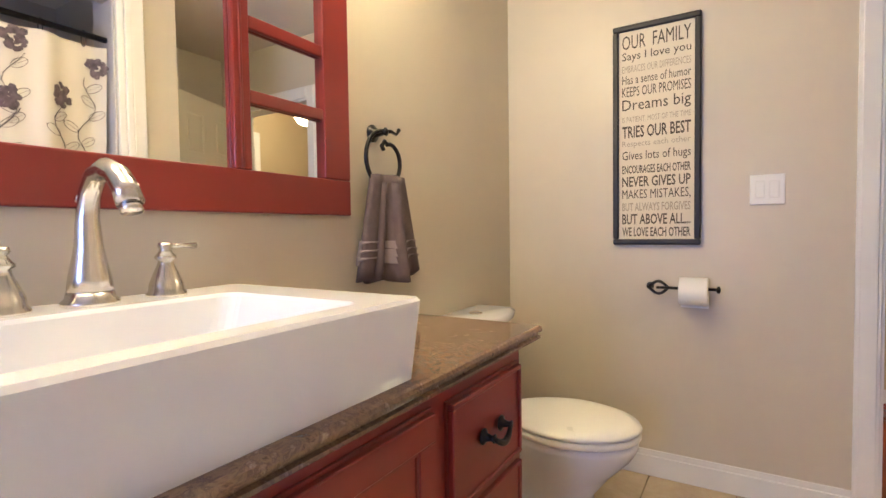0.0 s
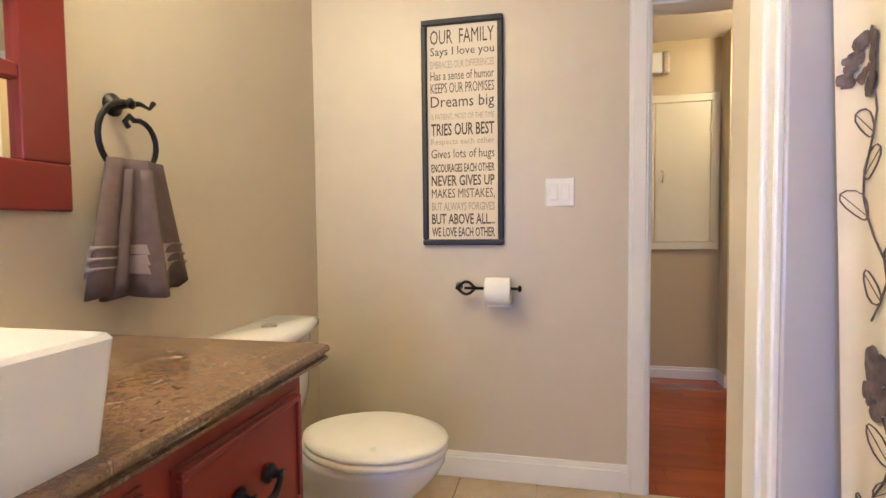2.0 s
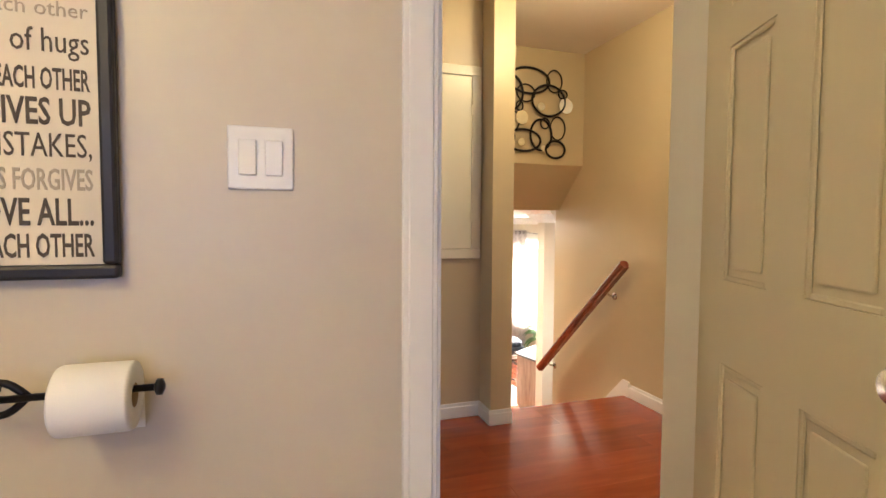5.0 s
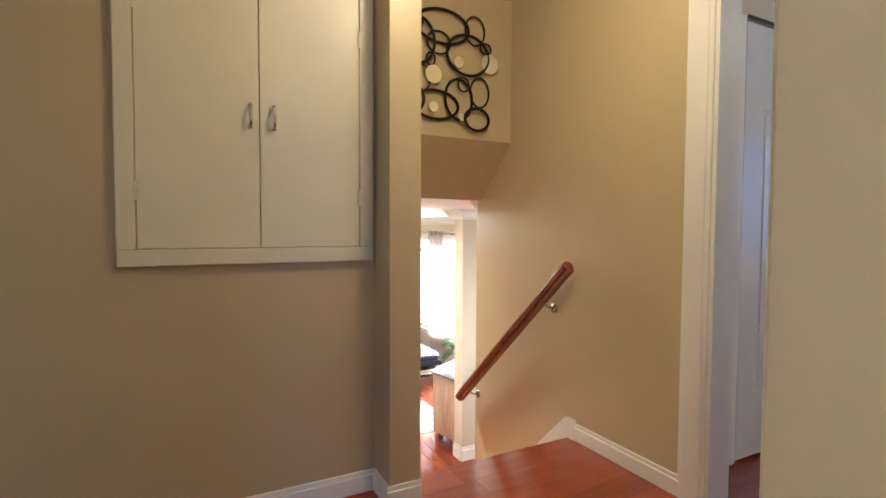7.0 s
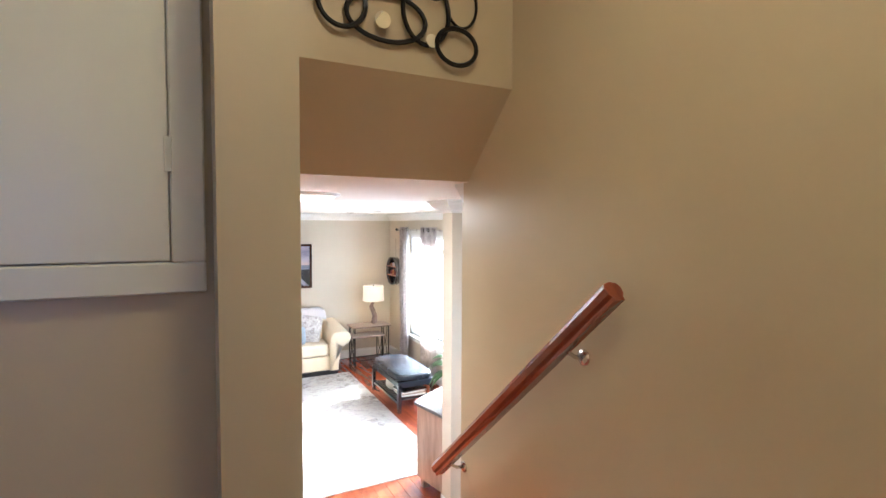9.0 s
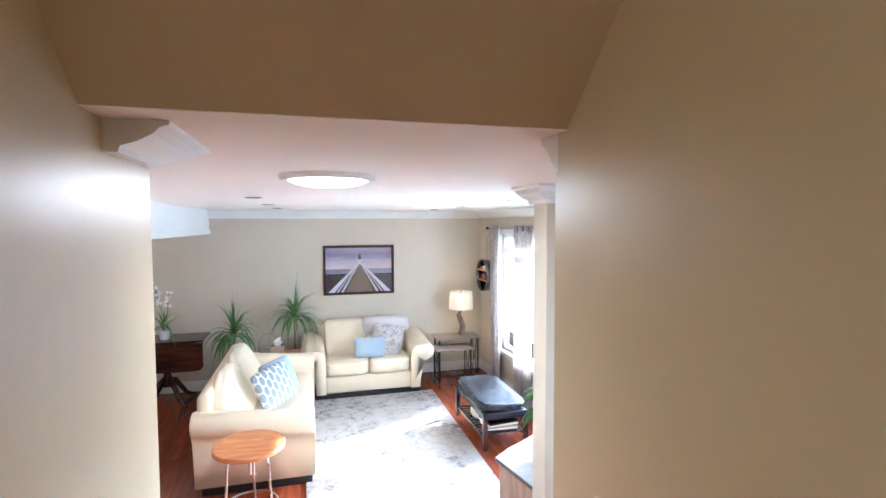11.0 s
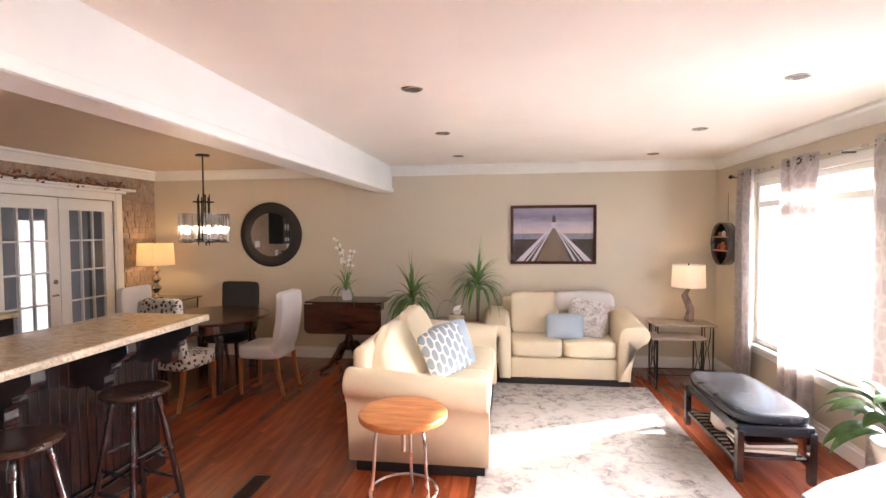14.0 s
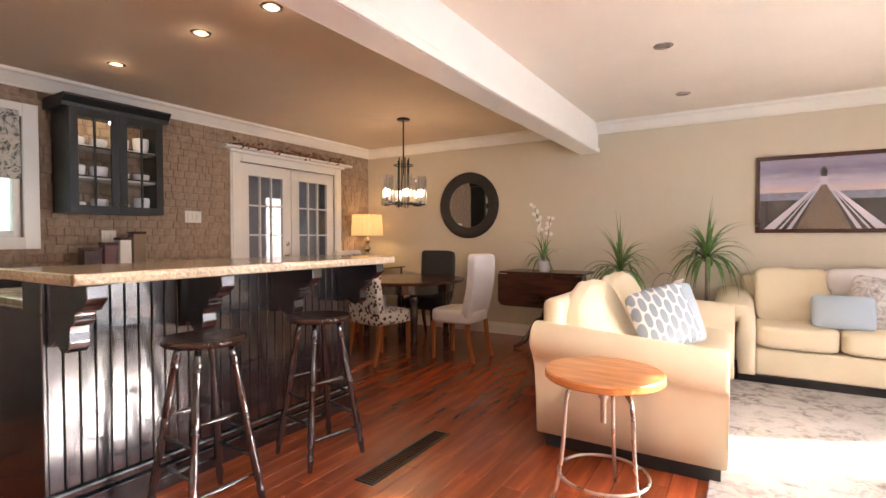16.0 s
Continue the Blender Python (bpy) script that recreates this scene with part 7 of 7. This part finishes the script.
def kitchen_clutter():
    c = thing("kitchen_counter", (0, 0, 0), 0, "granite-topped base cabinets along the stone kitchen wall", "counter")
    part("body", boxm(XK + 0.001, XK + 0.58, 6.0, 9.35, 0, 0.93), BLACKWOOD, c)
    part("worktop", boxm(XK + 0.001, XK + 0.62, 6.0, 9.38, 0.931, 0.965, bevel=0.004), GRANITE_TAN, c)
    X = XK + 0.25
    z = 0.9655
    for k, (y, w, h, mat, lab) in enumerate(((8.12, 0.13, 0.13, DARKWOOD, "dark tin canister"), (8.25, 0.10, 0.17, RED_TIN, "red-topped tin canister"), (8.36, 0.09, 0.21, PAPER, "white tin canister"), (8.47, 0.10, 0.26, TAN_TIN, "tan box canister"))):
        t = thing("canister", (X, y, z), 0, lab + " standing on the kitchen worktop", "canister")
        part("body", boxm(-0.05, 0.05, -w / 2, w / 2, 0, h, bevel=0.006), mat, t)
        part("lid", boxm(-0.054, 0.054, -w / 2 - 0.004, w / 2 + 0.004, h, h + 0.022, bevel=0.005), DARKWOOD, t)
    j = thing("glass_jar", (-0.80, 8.42, 0.9255), 0, "small glass candle jar with a dark lid on the bar", "jar")
    part("jar", turned([(0.04, 0), (0.048, 0.01), (0.048, 0.07), (0.04, 0.085)], n=20), GLASS, j, smooth=True)
    part("lid", turned([(0.04, 0.086), (0.044, 0.09), (0.04, 0.10)], n=20), IRON, j, smooth=True)
    part("flame", turned([(0.004, 0.012), (0.012, 0.03), (0.003, 0.05)], n=10), BULB_LIT, j, smooth=True)


kitchen_clutter()


SCONCE_CLOTH = paint("tan_sconce_linen", (0.44, 0.32, 0.19), 0.85, 400, 0.3, 0.05)


def key_rack():
    s = thing("key_mirror", (0, YK, 0), 0, "dark-framed wall mirror with key hooks beneath it", "mirror")
    x0, x1, z0, z1, f = 3.755, 4.42, 1.43, 1.83, 0.075
    part("glass", boxm(x0 + f, x1 - f, -0.012, -0.004, z0 + f, z1 - f), MIRROR, s)
    for a, b, c, d in ((x0, x1, z0, z0 + f), (x0, x1, z1 - f, z1), (x0, x0 + f, z0 + f, z1 - f), (x1 - f, x1, z0 + f, z1 - f)):
        part("frame_rail", boxm(a, b, -0.026, -0.002, c, d, bevel=0.005), DARKWOOD, s)
    for x in (3.88, 4.02, 4.16, 4.30):
        part("hook", tube([(x, -0.026, 1.475), (x, -0.045, 1.47), (x, -0.05, 1.455), (x, -0.042, 1.445)], 0.004, 6), CHROME, s)
    for x, n_ in ((3.88, 3), (4.02, 4)):
        k = thing("key_bunch", (x, YK - 0.045, 1.448), 0, "bunch of keys on a ring hanging from the mirror hooks", "keys", "key bunches")
        part("key_ring", tube([(0.014 * math.cos(t), 0, -0.016 + 0.014 * math.sin(t)) for t in np.linspace(0, 2 * math.pi, 17)[:-1]], 0.0015, 5, closed=True), CHROME, k)
        for j in range(n_):
            m = Matrix.Translation((0, -0.003 * j, -0.03)) @ Matrix.Rotation(radians(-25 + 18 * j), 4, "Y")
            bm = boxm(-0.010, 0.010, -0.001, 0.001, -0.025, 0, bevel=0.0008, seg=1, m=m)
            add_box(bm, -0.004, 0.004, -0.0009, 0.0009, -0.062, -0.025, m=m)
            part("key", bm, CHROME if j % 2 else STEEL, k)
        part("fob", boxm(-0.016, 0.016, -0.012, -0.006, -0.095, -0.035, bevel=0.006), IRON if n_ == 4 else DARKWOOD, k)
    p = thing("wall_sconce", (3.90, YK, 2.035), 0, "square linen wall sconce above the key mirror", "lamp")
    part("shade", boxm(-0.105, 0.075, -0.07, -0.004, -0.065, 0.065, bevel=0.012), SCONCE_CLOTH, p)


key_rack()


def dresser():
    s = thing("dresser", (0, 0, 0), 0, "weathered wood dresser with an angled grey top by the window", "dresser")
    top = [(3.55, 7.11), (3.47, 7.52), (3.60, 7.62), (3.97, 7.84), (4.82, 7.84), (4.82, 7.11)]
    part("top", prism(top, "z", 0.725, 0.75, 0.004), DRESSER_TOP, s, "grey weathered plank top")
    cx, cy = 4.2, 7.45
    ins = [(cx + (x - cx) * 0.96, cy + (y - cy) * 0.93) for x, y in top]
    part("body", prism(ins, "z", 0.10, 0.7245), OAKGREY, s)
    for x, y in ((3.56, 7.5), (3.58, 7.16), (4.76, 7.78), (4.76, 7.16)):
        part("foot", boxm(x - 0.02, x + 0.04, y - 0.03, y + 0.03, 0, 0.0995, bevel=0.004), OAKGREY, s)


DRESSER_TOP = wood("grey_stained_top", (0.07, 0.065, 0.065), (0.13, 0.12, 0.118), 0.75, (1.5, 12, 12), 0, 0.1)
OAKGREY = wood("washed_brown_wood", (0.26, 0.15, 0.10), (0.45, 0.30, 0.21), 0.45, (9, 9, 1.4), 0, 0.1)
dresser()


def broadleaf():
    s = thing("broadleaf_plant", (4.30, 8.25, 0), 0, "broad-leaved potted plant in a glass-topped stand by the window", "plant")
    part("stand", turned([(0.12, 0), (0.12, 0.02), (0.03, 0.04), (0.03, 0.44), (0.14, 0.46), (0.14, 0.48)], n=20), BLACKWOOD, s, smooth=True)
    part("pot", turned([(0.08, 0.481), (0.11, 0.60), (0.12, 0.64), (0.10, 0.64)], n=24), PORCELAIN, s, smooth=True)
    rng = random.Random(21)
    for i in range(26):
        a = rng.uniform(0, 2 * math.pi) if i > 5 else rng.uniform(2.4, 4.4)
        up = radians(rng.uniform(10, 80))
        L0, L, W = rng.uniform(0.08, 0.22), rng.uniform(0.20, 0.30), rng.uniform(0.09, 0.13)
        d = Vector((math.cos(a) * math.cos(up), math.sin(a) * math.cos(up), math.sin(up)))
        p = Vector((0, 0, 0.66))
        q = p + d * L0
        bm = tube([p, p.lerp(q, 0.5) + Vector((0, 0, 0.01)), q], [0.005, 0.004, 0.003], 6)
        side = d.cross(Vector((0, 0, 1))).normalized()
        prev = None
        p = q
        for k in range(9):
            f = k / 8
            w = W * math.sin(math.pi * (0.06 + 0.92 * f) ** 0.8) + 0.001
            nrm = side.cross(d).normalized()
            vs = [bm.verts.new(p - side * w / 2 - nrm * w * 0.10), bm.verts.new(p - side * w / 4 + nrm * w * 0.06), bm.verts.new(p), bm.verts.new(p + side * w / 4 + nrm * w * 0.06), bm.verts.new(p + side * w / 2 - nrm * w * 0.10)]
            if prev:
                for j in range(4):
                    bm.faces.new((prev[j], prev[j + 1], vs[j + 1], vs[j]))
            prev = vs
            p = p + d * L / 8
            d = (d + Vector((0, 0, -0.30))).normalized()
        part("leaf", bm, LEAF_PALE, s, smooth=True)


broadleaf()


def front_door():
    door_casing("trim_front_door", "y", 5.645, 3.55, 4.40, 0, 2.05, 1, 0.08)
    d = thing("door_6", (0, 5.645, 0), 0, "white front door with a tall frosted daylight pane", "door")
    d["kind"] = "structure"
    bm = bmesh.new()
    for a, b, c_, e in ((3.55, 3.72, 0.01, 2.05), (4.23, 4.40, 0.01, 2.05), (3.72, 4.23, 0.01, 0.55), (3.72, 4.23, 1.85, 2.05)):
        add_box(bm, a, b, 0.001, 0.03, c_, e, 0.002, 1)
    part("door_frame", bm, WHITE, d)
    part("frosted_pane", boxm(3.72, 4.23, 0.004, 0.012, 0.55, 1.85), glow("frosted_daylight_glass", (0.75, 0.86, 1.0), 0.2, (0.6, 0.68, 0.75)), d)


front_door()


# ---------- floors and wall stones, piece by piece ----------
def piece(name, mesh, parent, x, y, z):
    o = bpy.data.objects.new(name, mesh)
    scene.collection.objects.link(o)
    o.parent = parent
    o.location = (x, y, z)
    return o


def plank_mesh(name, length, width, mat, t=0.008):
    me = mesh_of(name, boxm(0.0006, width - 0.0006, 0.0006, length - 0.0006, 0, t, bevel=0.0009, seg=1), mat)
    return me


living_floor = bpy.data.objects["floor_living_base"]
rng = random.Random(77)
lens_ = (0.55, 0.75, 0.95, 1.2, 1.5)
W = 0.115
meshes = {L: plank_mesh("plank", L, W, PLANK) for L in lens_}
x, count = XK, 0
extra = bmesh.new()
while x < XR - 0.01:
    y = 5.94 - rng.random() * 1.0
    while y < YF:
        L = rng.choice(lens_)
        if y + L > 5.94:
            near = -1.0 < x < 4.6 and y < 11.4
            inside = y >= 5.94 and y + L <= YF and x + W <= XR
            if near and inside and count < 420:
                piece("plank", meshes[L], living_floor, x, y, -0.008)
                count += 1
            else:
                add_box(extra, x + 0.0006, min(x + W, XR) - 0.0006, max(y, 5.94) + 0.0006, min(y + L, YF) - 0.0006, -0.008, 0.0)
        y += L
    x += W
part("plank_field", extra, PLANK, living_floor, kind="stuff")

hall_floor = bpy.data.objects["slab_hall"]
lens2 = (0.6, 0.9, 1.2)
WH = 0.125
m2 = {L: mesh_of("plank", boxm(0.0005, L - 0.0005, 0.0003, WH - 0.0003, 0, 0.008), LAMINATE) for L in lens2}
y = YW + 0.001
while y < 4.74 - 0.02:
    x = -1.2 + rng.random() * -0.5
    while x < XS:
        L = rng.choice(lens2)
        if x >= -1.2 and x + L <= XS and y + WH <= 4.742:
            piece("plank", m2[L], hall_floor, x, y, HF - 0.008)
        else:
            piece("plank", mesh_of("plank", boxm(max(x, -1.2) + 0.0005, min(x + L, XS) - 0.0005, 0, min(WH, 4.742 - y) - 0.0004, 0, 0.008), LAMINATE), hall_floor, 0, y, HF - 0.008)
        x += L
    y += WH

bath_floor = bpy.data.objects["slab_bath"]
T = 0.33
tm = mesh_of("tile", boxm(0.003, T - 0.003, 0.003, T - 0.003, 0, 0.012, bevel=0.0015, seg=1), TILE)
for i in range(8):
    for j in range(13):
        x, y = XM + i * T, BY0 + j * T - 0.2
        if x + T < 2.1 and y + T <= YW + 0.003:
            piece("tile", tm, bath_floor, x, y, HF - 0.012)
        elif x < 1.98 and y < YW - 0.05:
            piece("tile", mesh_of("tile", boxm(0.003, min(T, 1.98 - x) - 0.003, 0.003, min(T, YW - y) - 0.003, 0, 0.012), TILE), bath_floor, x, y, HF - 0.012)

stone_wall = bpy.data.objects["wall_kitchen"]
bm_far = bmesh.new()
stones = [mesh_of("stone", boxm(0, 0.012, 0.001, w - 0.001, 0.001, 0.069, bevel=0.003, seg=1), STONE_WALL) for w in (0.07, 0.11, 0.15)]
z, cnt = 0.93, 0
while z < C - 0.09:
    y = 5.95 - rng.random() * 0.1
    while y < YF - 0.05:
        k = rng.randrange(3)
        w = (0.07, 0.11, 0.15)[k]
        blocked = (y + w > KWIN[0] - 0.1 and y < KWIN[1] + 0.1 and z + 0.07 > KWIN[2] - 0.09 and z < KWIN[3] + 0.1) or (y + w > FD[0] - 0.12 and y < FD[1] + 0.12 and z < FD[2] + 0.12)
        if not blocked and y + w < YF and y > 5.95:
            if cnt < 300 and y > 7.4:
                piece("stone", stones[k], stone_wall, XK - 0.001 + rng.random() * 0.004, y, z)
                cnt += 1
            else:
                add_box(bm_far, XK - 0.001, XK + 0.012, y + 0.002, y + w - 0.002, z + 0.002, z + 0.068)
        y += w
    z += 0.07
part("stone_field", bm_far, STONE_WALL, stone_wall, kind="stuff")
